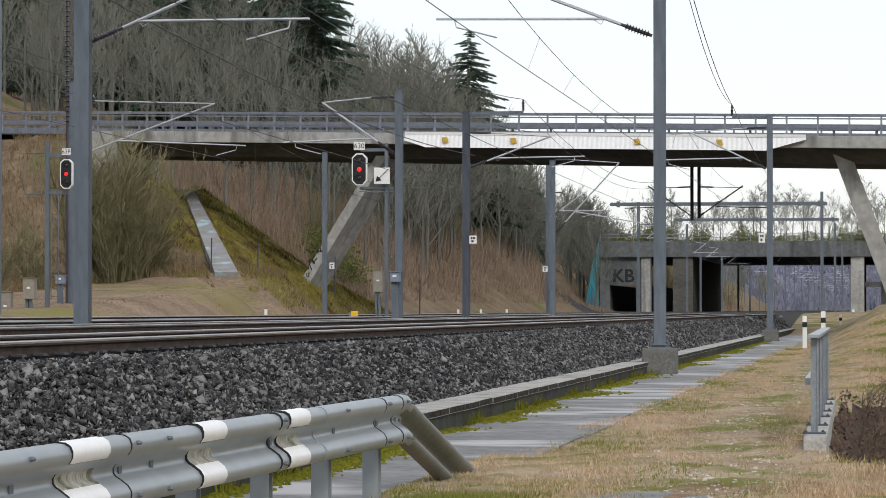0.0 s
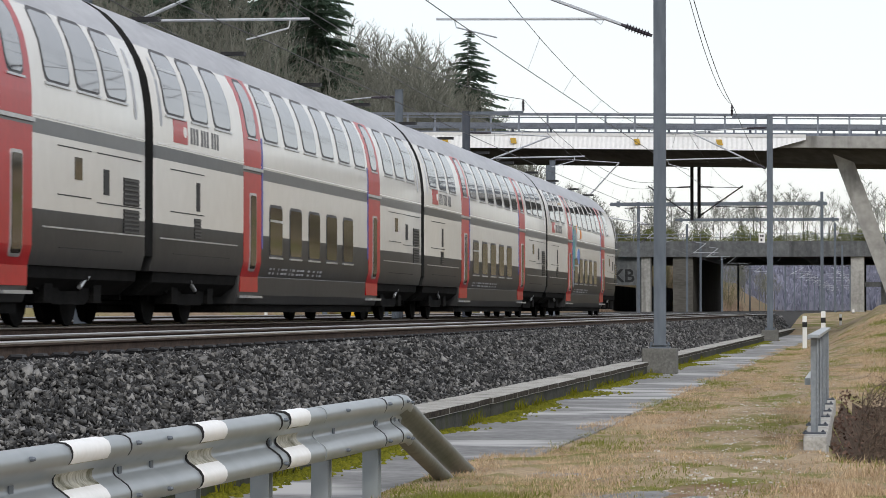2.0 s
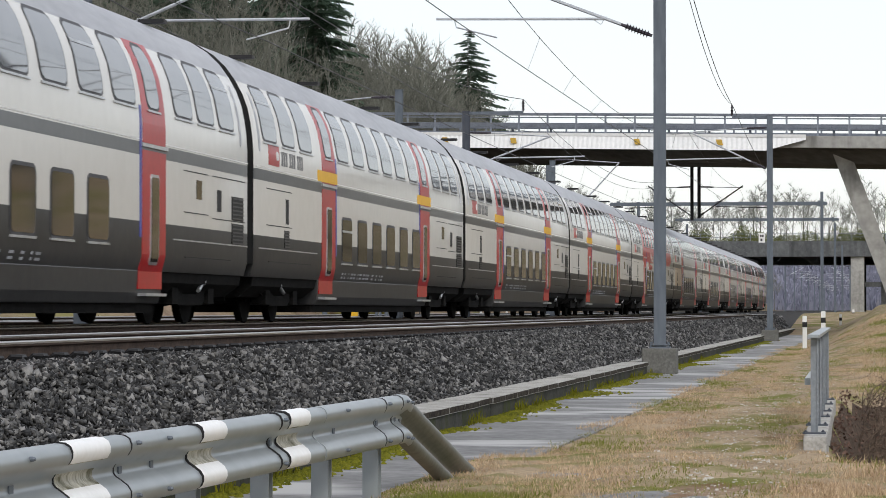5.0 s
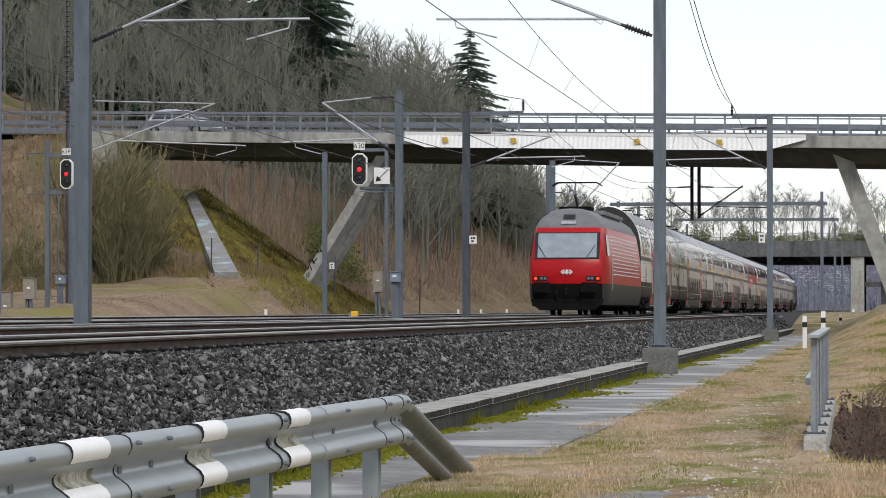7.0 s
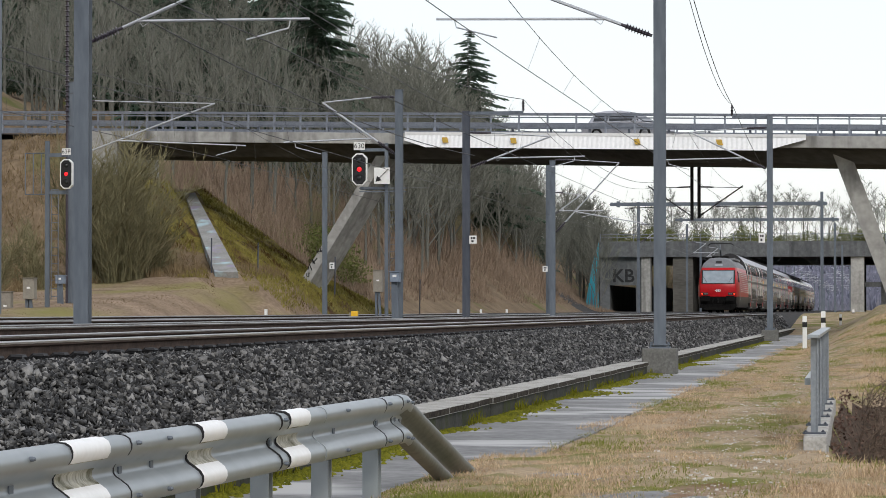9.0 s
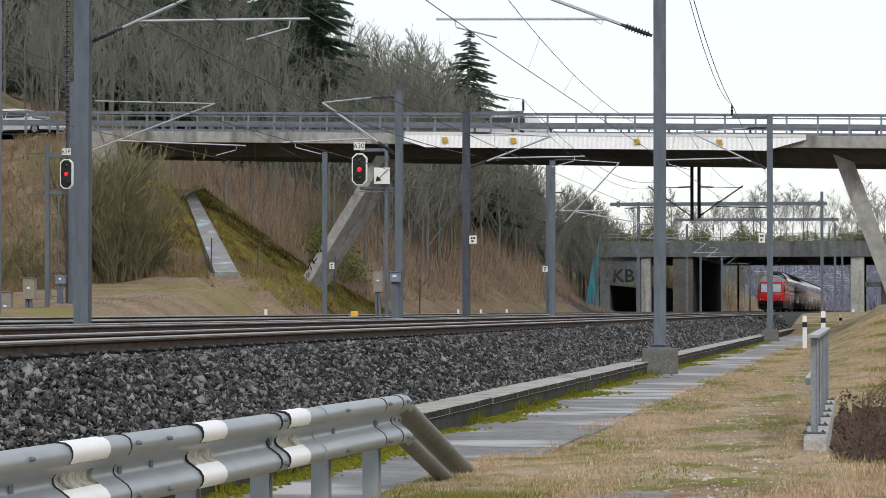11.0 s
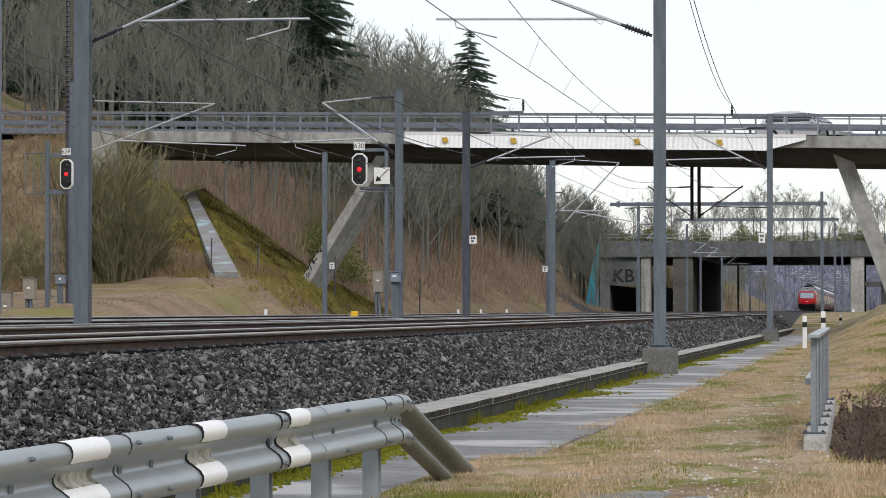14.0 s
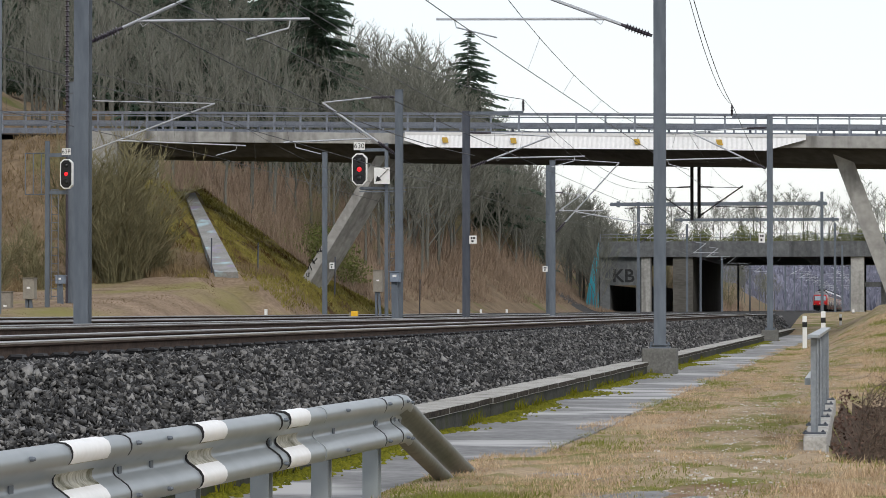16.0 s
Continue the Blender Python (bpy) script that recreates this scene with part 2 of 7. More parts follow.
def ground_z(x, y):
    """Height of the ground sheet."""
    x, y = np.asarray(x, float), np.asarray(y, float)
    L = -x
    wob = 0.5 * np.sin(x * 0.21 + 1.3) * np.sin(y * 0.13) + 0.3 * np.sin(x * 0.5 + y * 0.31)
    # strip and grassy path beside the line
    z = np.full_like(x + y, -0.99)
    z = z + 0.02 * np.sin(x * 3.1 + y * 0.8) * smooth_step(-2.6, -1.4, x)
    # grass mat that has grown over the strip's near end
    z = z + 0.04 * smooth_step(-3.25, -3.0, x) * (1 - smooth_step(25.2, 26.8, y + 0.4 * np.sin(x * 4)))
    # bank beyond the culvert railing
    bank = smooth_step(48, 120, y) * smooth_step(-2.4, 0.6, x)
    z = z + bank * (1.25 + 0.0022 * np.clip(y - 120, 0, 250)) + 2.0 * smooth_step(60, 130, y) * smooth_step(0.5, 6, x)
    # ditch right of the railing
    ditch = smooth_step(-0.46, 0.05, x + 0.0066 * (y - 27.4)) * smooth_step(24.5, 27.4, y + 0.9 * (x + 0.4)) * (1 - smooth_step(39, 47, y))
    z = z - 1.25 * ditch
    # track bed level
    bed = smooth_step(4.25, 4.6, L)
    z = z * (1 - bed) + -1.0 * bed
    # left of the tracks: ramp of the earth path towards the bridge foot
    left = smooth_step(26.6, 28.0, L)
    ramp = np.clip((y - 100) / 52, 0, 1.15) * 1.75 * smooth_step(26.8, 29.5, L) * (1 - smooth_step(168, 190, y))
    z = z * (1 - left) + (-0.15 + ramp) * left
    z = z + 0.42 * smooth_step(145, 152, y) * smooth_step(28.4, 30.5, L) * (1 - smooth_step(34, 36, L)) * (1 - smooth_step(158, 164, y))
    # cutting side and hill, farther on
    cut = smooth_step(150, 200, y)
    far_drop = 1 - 0.75 * smooth_step(300, 420, y)
    toe = 27.5 + 6.0 * smooth_step(310, 362, y) - 4.0 * smooth_step(470, 520, y)
    hill = np.clip(L - toe, 0, 11.5) * 0.66 + np.clip(L - toe - 11.5, 0, 90) * 0.36 * far_drop + wob * smooth_step(toe + 0.5, toe + 7, L)
    z = np.maximum(z, hill * cut + z * (1 - cut)) if np.ndim(z) else max(z, hill * cut + z * (1 - cut))
    near_hill = np.clip(L - 36 - 0.02 * (150 - y), 0, 60) * 0.45 * (1 - smooth_step(165, 180, y))
    z = np.where(L > 26.5, np.maximum(z, near_hill - 0.2), z)
    # embankment of the road bridge, with its cone
    by = 150.5 + ROAD_AXIS * L
    dx = np.clip(41.0 - L, 0, None)
    dy = np.clip(np.abs(y - by - 5.0) - 6.5, 0, None)
    cone = 9.45 - 0.72 * np.sqrt(dx * dx + dy * dy) + 0.25 * wob
    # bench in front of the abutment
    cone = np.minimum(cone, 6.9 + 2.55 * np.clip(L - 41.9, 0, 1))
    z = np.where(L > 26.5, np.maximum(z, cone), z)
    # bed of the slope slab
    across, along_slab, depth = slab_place(x, y)
    z = np.where((np.abs(across) < 1.25) & (along_slab > -0.5) & (along_slab < 1.1), np.minimum(z, depth - 0.3), z)
    # right abutment of the same bridge
    dxr = np.clip(x - -1.0, 0, None)
    dyr = np.clip(np.abs(y - by - 5.0) - 6.5, 0, None)
    right = 0.8 * np.clip(dxr - 2.5, 0, 10) * smooth_step(130, 146, y)
    z = np.where((x > -1.0) & (y > 130), np.maximum(z, -0.6 + right), z)
    # far hills
    hills = smooth_step(900, 2300, y) * (30 + 6 * np.sin(x * 0.004 + 1) + 3 * np.sin(x * 0.013))
    return z + hills


def build_ground():
    xs = np.concatenate([np.linspace(-1500, -160, 28), np.linspace(-150, -70, 28), np.linspace(-68, -26, 64), np.linspace(-25, -5.0, 16),
                         np.array([-4.75, -4.6, -4.45, -4.3, -4.2, -4.0, -3.4, -2.9]), np.linspace(-2.75, 3, 44), np.linspace(3.3, 12, 16), np.linspace(14, 80, 20), np.linspace(100, 1500, 26)])
    ys = np.concatenate([np.linspace(-120, 8, 22), np.linspace(9, 48, 90), np.linspace(49, 200, 130), np.linspace(203, 460, 80), np.linspace(475, 1000, 30), np.linspace(1040, 4200, 60)])
    X, Y = np.meshgrid(xs, ys)
    Z = ground_z(X, Y)
    rng = np.random.default_rng(3)
    Z = Z + rng.normal(0, 0.012, Z.shape) * ((X > -2.7) & (Y < 120)) + rng.normal(0, 1, Z.shape) * np.where(Z < 2.2, 0.025, 0.10) * (X < -29) * (Y < 700)
    nx, ny = len(xs), len(ys)
    v = np.stack([X, Y, Z], -1).reshape(-1, 3)
    i = np.arange((ny - 1) * nx).reshape(ny - 1, nx)[:, :-1].ravel()
    f = np.stack([i, i + 1, i + nx + 1, i + nx], -1)
    ob = bulk("ground", v, f, [M_GROUND, M_HILL, M_EARTH, M_FAR, M_BALLAST, M_TURF, M_LITTER], "structure", "dry grass ground with earth path and brown slopes", "ground")
    c = v[f].mean(1)
    slot = np.where(c[:, 0] < -26.8, 1, np.where(c[:, 0] < -4.4, 4, 0))
    earth = (c[:, 0] < -27.4) & (c[:, 1] > 60) & (c[:, 1] < 160) & (c[:, 2] < 2.1) & (c[:, 0] > -40)
    slot = np.where(earth, 2, slot)
    slot = np.where((c[:, 0] > -38) & (c[:, 0] < -27.2) & (c[:, 1] > 158) & (c[:, 1] < 182), 5, slot)
    slot = np.where((c[:, 0] > -34) & (c[:, 0] < -26.8) & (c[:, 1] > 300) & (c[:, 1] < 385), 4, slot)
    slot = np.where((c[:, 0] > -0.5) & (c[:, 1] > 26.5) & (c[:, 1] < 47) & (c[:, 2] < -1.12), 6, slot)
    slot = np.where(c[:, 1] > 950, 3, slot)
    ob.data.polygons.foreach_set("material_index", slot.astype(np.int32))
    ob.data.polygons.foreach_set("use_smooth", np.ones(len(f), bool))
    return ob


ground = build_ground()


# ---- the line: ballast, tracks, kerb ----
TRACKS = ((-6.95, -0.015), (-11.3, 0.0), (-16.6, 0.0), (-24.8, 0.0))


def build_ballast_bed():
    g = Geo()
    g.prism([(-4.58, -1.1), (-4.58, -0.80), (-5.55, -0.21), (-8.5, -0.20), (-9.1, -0.26), (-9.8, -0.2), (-13.2, -0.2), (-14.6, -0.24), (-26.3, -0.2), (-28.4, -1.1)], -90, 1500)
    ob = part("ballast_bed", g, M_BALLAST)
    return tagged(ob, "dark grey crushed stone ballast bed under the tracks", "ballast", kind="structure")


def rail_geo():
    g = Geo()
    g.slot = 0
    g.prism([(-0.07, -0.172), (0.07, -0.172), (0.07, -0.158), (0.012, -0.142), (0.009, -0.05), (0.034, -0.036), (0.035, -0.022), (-0.035, -0.022), (-0.034, -0.036), (-0.009, -0.05), (-0.012, -0.142), (-0.07, -0.158)], -90, 1500)
    g.slot = 1
    g.prism([(-0.036, -0.022), (0.036, -0.022), (0.036, -0.008), (0.026, 0), (-0.026, 0), (-0.036, -0.008)], -90, 1500)
    return g


def sleeper_geo():
    g = Geo()
    g.prism([(-0.13, -0.36), (0.13, -0.36), (0.11, -0.185), (-0.11, -0.185)], -1.25, 1.25, axis="x")
    return g


def clip_geo():
    """Rail fastening: base plate, bolt, and two bent spring clips."""
    g = Geo()
    g.box(-0.17, -0.09, -0.186, 0.17, 0.09, -0.172)
    for s in (-1, 1):
        g.tube([(s * 0.06, -0.07, -0.15), (s * 0.11, -0.075, -0.105), (s * 0.17, -0.05, -0.11), (s * 0.175, 0.05, -0.11), (s * 0.11, 0.075, -0.105), (s * 0.06, 0.07, -0.15)], 0.018, 5)
        g.tube([(s * 0.115, 0, -0.18), (s * 0.115, 0, -0.10)], 0.018, 6)
    return g


def build_tracks():
    rail_me = rail_geo().mesh("rail", [M_RAIL_RUST, M_RAIL_HEAD])
    sleeper_me = sleeper_geo().mesh("sleeper", M_SLEEPER)
    clip_me = clip_geo().mesh("rail_clip", M_BLACK)
    for k, (x, z) in enumerate(TRACKS):
        tr = thing("track", pose(x, 0, z), "railway track with worn steel rails on brown sleepers", "track", "railway tracks", "structure")
        for s in (-1, 1):
            r = new("rail", rail_me)
            r.parent, r.location = tr, (s * 0.7535, 0, 0)
        if k > 1:
            continue
        n = 170 if k == 0 else 60
        for i in range(n):
            sl = new("sleeper", sleeper_me)
            sl.parent, sl.location = tr, (0, 18.0 + 0.6 * i, 0)
            if k == 0 and i < 90:
                c = new("rail_clip", clip_me)
                c.parent, c.location = tr, (0.7535, 18.0 + 0.6 * i, 0)


def build_kerb():
    rng = random.Random(4)
    kerb = thing("kerb_wall", pose(0, 0, 0), "low weathered concrete retaining wall with mossy foot", "kerb", kind="structure")
    y = 6.0
    while y < 420:
        n = 1.2 if y < 60 else 2.4 if y < 130 else 12
        if not (59.25 < y + n / 2 < 59.9 or 121 < y + n / 2 < 122):
            g = Geo()
            dz = rng.uniform(-0.003, 0.003)
            dx = rng.uniform(-0.004, 0.004)
            g.box(-4.62, y, -0.815 + dz, -4.16 + dx, y + n - 0.008, -0.742 + dz)
            g.m[5] = 1
            part("coping_slab", g, [M_KERB, M_KERB_EDGE], kerb, bevel=0.008)
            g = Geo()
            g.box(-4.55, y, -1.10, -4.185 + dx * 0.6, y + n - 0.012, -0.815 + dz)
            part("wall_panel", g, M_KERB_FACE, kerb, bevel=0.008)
        y += n
    strip = thing("concrete_path", pose(0, 0, 0), "pale concrete slab strip with stains along the wall", "path", kind="structure")
    y = 6.0
    while y < 420:
        n = 4.8 if y < 130 else 20
        g = Geo()
        dz = rng.uniform(-0.002, 0.002)
        w = rng.uniform(-0.05, 0.05)
        g.box(-4.215, y, -1.15, -2.75 + w, y + n - 0.006, -0.972 + dz)
        part("path_slab", g, M_SLAB, strip, bevel=0.006)
        y += n


# ---- overhead line ----
def h_post(g, x, y, z0, z1, w=0.24, d=0.24):
    """An H-section post."""
    t, e = 0.02, 0.009
    a, c = w / 2, d / 2
    g.prism([(x + p, y + q) for p, q in ((-a, -c), (a, -c), (a, -c + t), (e, -c + t), (e, c - t), (a, c - t), (a, c), (-a, c), (-a, c - t), (-e, c - t), (-e, -c + t), (-a, -c + t))], z0, z1, axis="z")


def insulator(g, a, b, sheds=8, r=0.075):
    rings = [(0, 0.03), (0.08, 0.03)]
    for i in range(sheds):
        t = 0.12 + 0.76 * i / sheds
        rings += [(t, 0.035), (t + 0.03, r), (t + 0.055, 0.035)]
    rings += [(0.92, 0.03), (1, 0.03)]
    return g.lathe(a, b, rings, 9)


def mast(x, y, top, base=None, side=0, track=None, contact=5.35, mess=6.9, w=0.24, foot=-0.2, dark=False, label="", reach=None):
    """A catenary mast with its bracket over a track; side: +1 arm to the right, -1 to the left."""
    m = M_MAST_DARK if dark else M_MAST
    t = thing("catenary_mast", pose(x, y, 0), label or "grey steel overhead line mast beside the railway track", "catenary mast", "overhead line masts")
    g = Geo()
    h_post(g, 0, 0, foot, top, w, w)
    g.box(-w / 2 - 0.02, -w / 2 - 0.02, top, w / 2 + 0.02, w / 2 + 0.02, top + 0.02)
    part("post", g, m, t)
    if base is not None:
        g = Geo()
        g.box(-0.32, -0.32, base, 0.32, 0.32, foot)
        part("foundation", g, M_KERB_GREY, t, "grey concrete foundation block", bevel=0.02)
    g = Geo()
    g.box(-w / 2 - 0.08, -w / 2 - 0.08, foot, w / 2 + 0.08, w / 2 + 0.08, foot + 0.03)
    g.box(-w / 2 - 0.07, -w / 2 - 0.07, foot + 0.055, w / 2 + 0.07, w / 2 + 0.07, foot + 0.08)
    for sx in (-1, 1):
        for sy in (-1, 1):
            g.tube([(sx * (w / 2 + 0.05), sy * (w / 2 + 0.05), foot), (sx * (w / 2 + 0.05), sy * (w / 2 + 0.05), foot + 0.12)], 0.015, 6)
    part("base_plate", g, m, t)
    if side:
        bracket(t, side, abs(track - x), contact, mess, w)
    return t


def bracket(t, side, d, contact, mess, w=0.24):
    s = side
    a = (s * (w / 2 + 0.03), 0, contact + 0.04)
    tip = (s * (d + 0.05), 0, mess + 0.1)
    va, vt = Vector(a), Vector(tip)
    k = va + (vt - va).normalized() * 0.62
    g = Geo()
    insulator(g, a, k)
    part("insulator", g, M_INSUL, t, "dark ribbed insulator", smooth=True)
    g = Geo()
    g.tube([k, vt], 0.032, 7)
    part("cantilever_tube", g, M_TUBE, t)
    mid = va + (vt - va) * 0.30
    g = Geo()
    end = Vector((s * (d + 1.25), 0, contact + 0.40))
    g.tube([mid, end], 0.026, 7)
    g.tube([mid + Vector((0, 0, 0.05)), mid + Vector((0.1 * s, 0, -0.1)), mid + Vector((0.22 * s, 0, -0.02))], 0.008, 5)
    part("registration_tube", g, M_TUBE, t)
    g = Geo()
    g.tube([end - Vector((s * 0.35, 0, 0.02)), end - Vector((s * 0.38, 0, 0.16)), Vector((s * (d + 0.1), 0, contact + 0.04))], 0.016, 5)
    part("steady_arm", g, M_TUBE, t)
    g = Geo()
    p = Vector((s * (w / 2), 0, mess + 0.25))
    q = p + Vector((s * 0.75, 0, -0.01))
    insulator(g, p, q, 7, 0.06)
    part("stay_insulator", g, M_INSUL, t, smooth=True)
    g = Geo()
    g.tube([q, vt], 0.024, 6)
    part("stay_rod", g, M_TUBE, t)


# concrete with the shade below the bridges put into its dark colour
M_SOFFIT = mat("shaded_concrete", (0.075, 0.07, 0.062), (0.13, 0.125, 0.112), 0.5, 0.95, bump=0.004, stretch=(0.3, 1, 1))
M_KERB_GREY = tint(mat("foundation_concrete", (0.10, 0.098, 0.09), (0.19, 0.187, 0.175), 3, 0.9, bump=0.006), (0.10, 0.10, 0.09), 4, 0.5, 0.7)


def build_masts():
    for y, top, fo, ba in ((59.6, 11.0, -0.50, -1.08), (121.5, 7.55, -0.55, -1.08), (237.2, 8.9, -0.5, -1.0), (311, 8.6, -0.5, -1.0), (377, 7.8, -0.5, -1.0)):
        mast(-4.0, y, top, ba, -1 if y < 230 else 0, -6.95, foot=fo, contact=5.28 if y < 100 else 5.5, mess=6.3 if y < 100 else 6.85, w=0.22,
             label="blue-grey steel overhead line mast on a concrete block")
    for y, top, w, dk in ((56.4, 11.0, 0.27, False), (110.9, 7.13, 0.25, True)):
        mast(-14.2, y, top, None, 1, -11.3, contact=5.02 if y < 100 else 5.15, mess=6.15, w=w, dark=dk, foot=-0.2)
    mast(-14.3, 95.7, 6.85, None, -1, -16.6, contact=4.9, mess=6.4, w=0.22)
    mast(-14.2, 140.9, 6.8, None, 1, -11.3, contact=3.6, mess=6.6, w=0.24)
    mast(-30.25, 118.5, 8.85, None, 1, -24.8, contact=6.0, mess=7.9, w=0.26)
    mast(-26.5, 153.0, 7.85, None, 0, w=0.22)
    for y in (180, 249.3, 313.6, 338, 385, 430, 470):
        mast(-18.4, y, 8.6 if y < 330 else 7.4, None, 1, -16.6, contact=5.4, mess=6.6, w=0.22)
    for y in (500, 555, 610, 670, 735, 800, 870, 940):
        mast(-14.1, y, 7.6, None, 1, -11.3, contact=5.4, mess=6.7)
        mast(-4.1, y, 7.6, None, -1, -6.95, contact=5.4, mess=6.7)
    # portals that span the tracks
    for y, z, x0, x1 in ((237.2, 8.05, -19.6, -3.6), (311, 8.95, -19.4, -3.6)):
        p = thing("portal_beam", pose(0, y, z), "grey steel portal beam spanning the tracks", "portal", "portals over the tracks")
        part("beam", Geo().beam((x0, 0, 0), (x1, 0, 0), 0.3, 0.26), M_MAST, p, bevel=0.02)
        for x in (x0 + 0.6, (x0 + x1) / 2, x1 - 0.6):
            part("clamp", Geo().box(x - 0.12, -0.2, -0.22, x + 0.12, 0.2, 0.22), M_MAST, p, bevel=0.01)


def sag(a, b, drop, n=14):
    return [tuple(a[k] + (b[k] - a[k]) * i / n - (4 * drop * (i / n) * (1 - i / n) if k == 2 else 0) for k in range(3)) for i in range(n + 1)]


def wire(name, spans, r, label):
    """One continuous wire through all its spans."""
    pts = []
    for a, b, drop in spans:
        pts += sag(a, b, drop)[1 if pts else 0:]
    ob = part(name, Geo().tube(pts, r, 4, caps=False), M_WIRE)
    return tagged(ob, label, "cable", "overhead wires")


def build_wires():
    far = ((237.2, 0.2), (311, -0.2), (385, 0.2), (440, -0.2), (500, 0.2), (610, -0.2), (735, 0.2), (870, -0.2))
    rows = ((-6.95, [(-3, 0.0, 5.2, 6.3), (59.6, -0.35, 5.27, 6.3), (121.5, -0.4, 5.5, 6.95), (162.5, 0.2, 5.2, 6.4)] + [(y, s, 5.3, 6.7) for y, s in far]),
            (-11.3, [(0, 0.0, 5.1, 6.4), (56.4, 0.5, 5.02, 6.3), (110.9, -0.3, 5.2, 6.4), (162.5, -0.2, 5.2, 6.4)] + [(y, s, 5.3, 6.7) for y, s in far]),
            (-16.6, [(30, 0, 5.1, 6.4), (95.7, 0.3, 4.95, 6.3), (163, -0.2, 5.1, 6.4), (249.3, 0.2, 5.2, 6.5), (313.6, -0.2, 5.2, 6.5), (385, 0.2, 5.2, 6.5), (430, 0, 5.2, 6.5)]),
            (-24.8, [(60, 0, 5.9, 7.6), (118.5, 0.2, 5.95, 7.8), (180, -0.2, 5.6, 7.2)]))
    for x, sup in rows:
        con, mes, g = [], [], Geo()
        for (ya, sa, ca, ma), (yb, sb, cb, mb) in zip(sup, sup[1:]):
            drop = 0.9 * min(1.2, (yb - ya) / 60) ** 2
            con.append(((x + sa, ya, ca), (x + sb, yb, cb), 0.03))
            mes.append(((x + sa * 0.3, ya, ma), (x + sb * 0.3, yb, mb), drop))
            k = max(3, int((yb - ya) / 7))
            for j in range(1, k):
                t = j / k
                py = ya + (yb - ya) * t
                zt = ma + (mb - ma) * t - 4 * drop * t * (1 - t)
                zc = ca + (cb - ca) * t
                px = x + sa + (sb - sa) * t
                if zt > zc + 0.05:
                    g.tube([(px, py, zc), (x + (sa + (sb - sa) * t) * 0.3, py, zt)], 0.004, 3, caps=False)
        wire("contact_wire", con, 0.010, "dark copper contact wire over the track")
        wire("messenger_wire", mes, 0.009, "dark messenger wire above the contact wire")
        tagged(part("dropper_wire", g, M_WIRE), "thin vertical dropper wires of the overhead line", "cable", "overhead wires", "stuff")
    wire("feeder_wire", [((-4.0, -3, 9.4), (-4.2, 59.6, 9.3), 0.6), ((-4.2, 59.6, 9.3), (-5.4, 121.5, 7.95), 0.7), ((-5.4, 121.5, 7.95), (-5.6, 237, 7.9), 1.0)], 0.012, "dark feeder wire carried on mast tops")
    wire("feeder_wire", [((-4.0, -3, 9.9), (-4.3, 59.6, 9.8), 0.6), ((-4.3, 59.6, 9.8), (-5.42, 121.5, 7.97), 1.2)], 0.010, "dark feeder wire carried on mast tops")
    wire("feeder_wire", [((-14.6, -3, 7.7), (-13.2, 56.4, 7.7), 0.5), ((-13.2, 56.4, 7.7), (-12.2, 110.9, 7.55), 0.7), ((-12.2, 110.9, 7.55), (-12.3, 180, 7.4), 0.9)], 0.012, "dark feeder wire carried on mast tops")
    wire("feeder_wire", [((-14.0, -3, 6.2), (-13.6, 50.0, 6.0), 0.4), ((-13.6, 50.0, 6.0), (-13.9, 110.8, 5.6), 0.5)], 0.013, "thick dark return wire along the masts")
    # insulator posts that carry the feeders on the mast tops
    for x0, x1, y, z in ((-4.0, -5.42, 121.5, 7.5), (-14.2, -12.2, 110.9, 7.08)):
        t = thing("feeder_bracket", pose(x0, y, z), "steel arm with an upright insulator on a mast top", "bracket", "feeder brackets")
        d = x1 - x0
        part("arm", Geo().beam((0, 0, 0.0), (d, 0, 0.02), 0.1, 0.1), M_MAST, t)
        part("insulator", insulator(Geo(), (d, 0, 0.05), (d, 0, 0.46), 6, 0.08), M_INSUL, t, smooth=True)


build_ballast_bed()
build_tracks()
build_kerb()
build_masts()
build_wires()


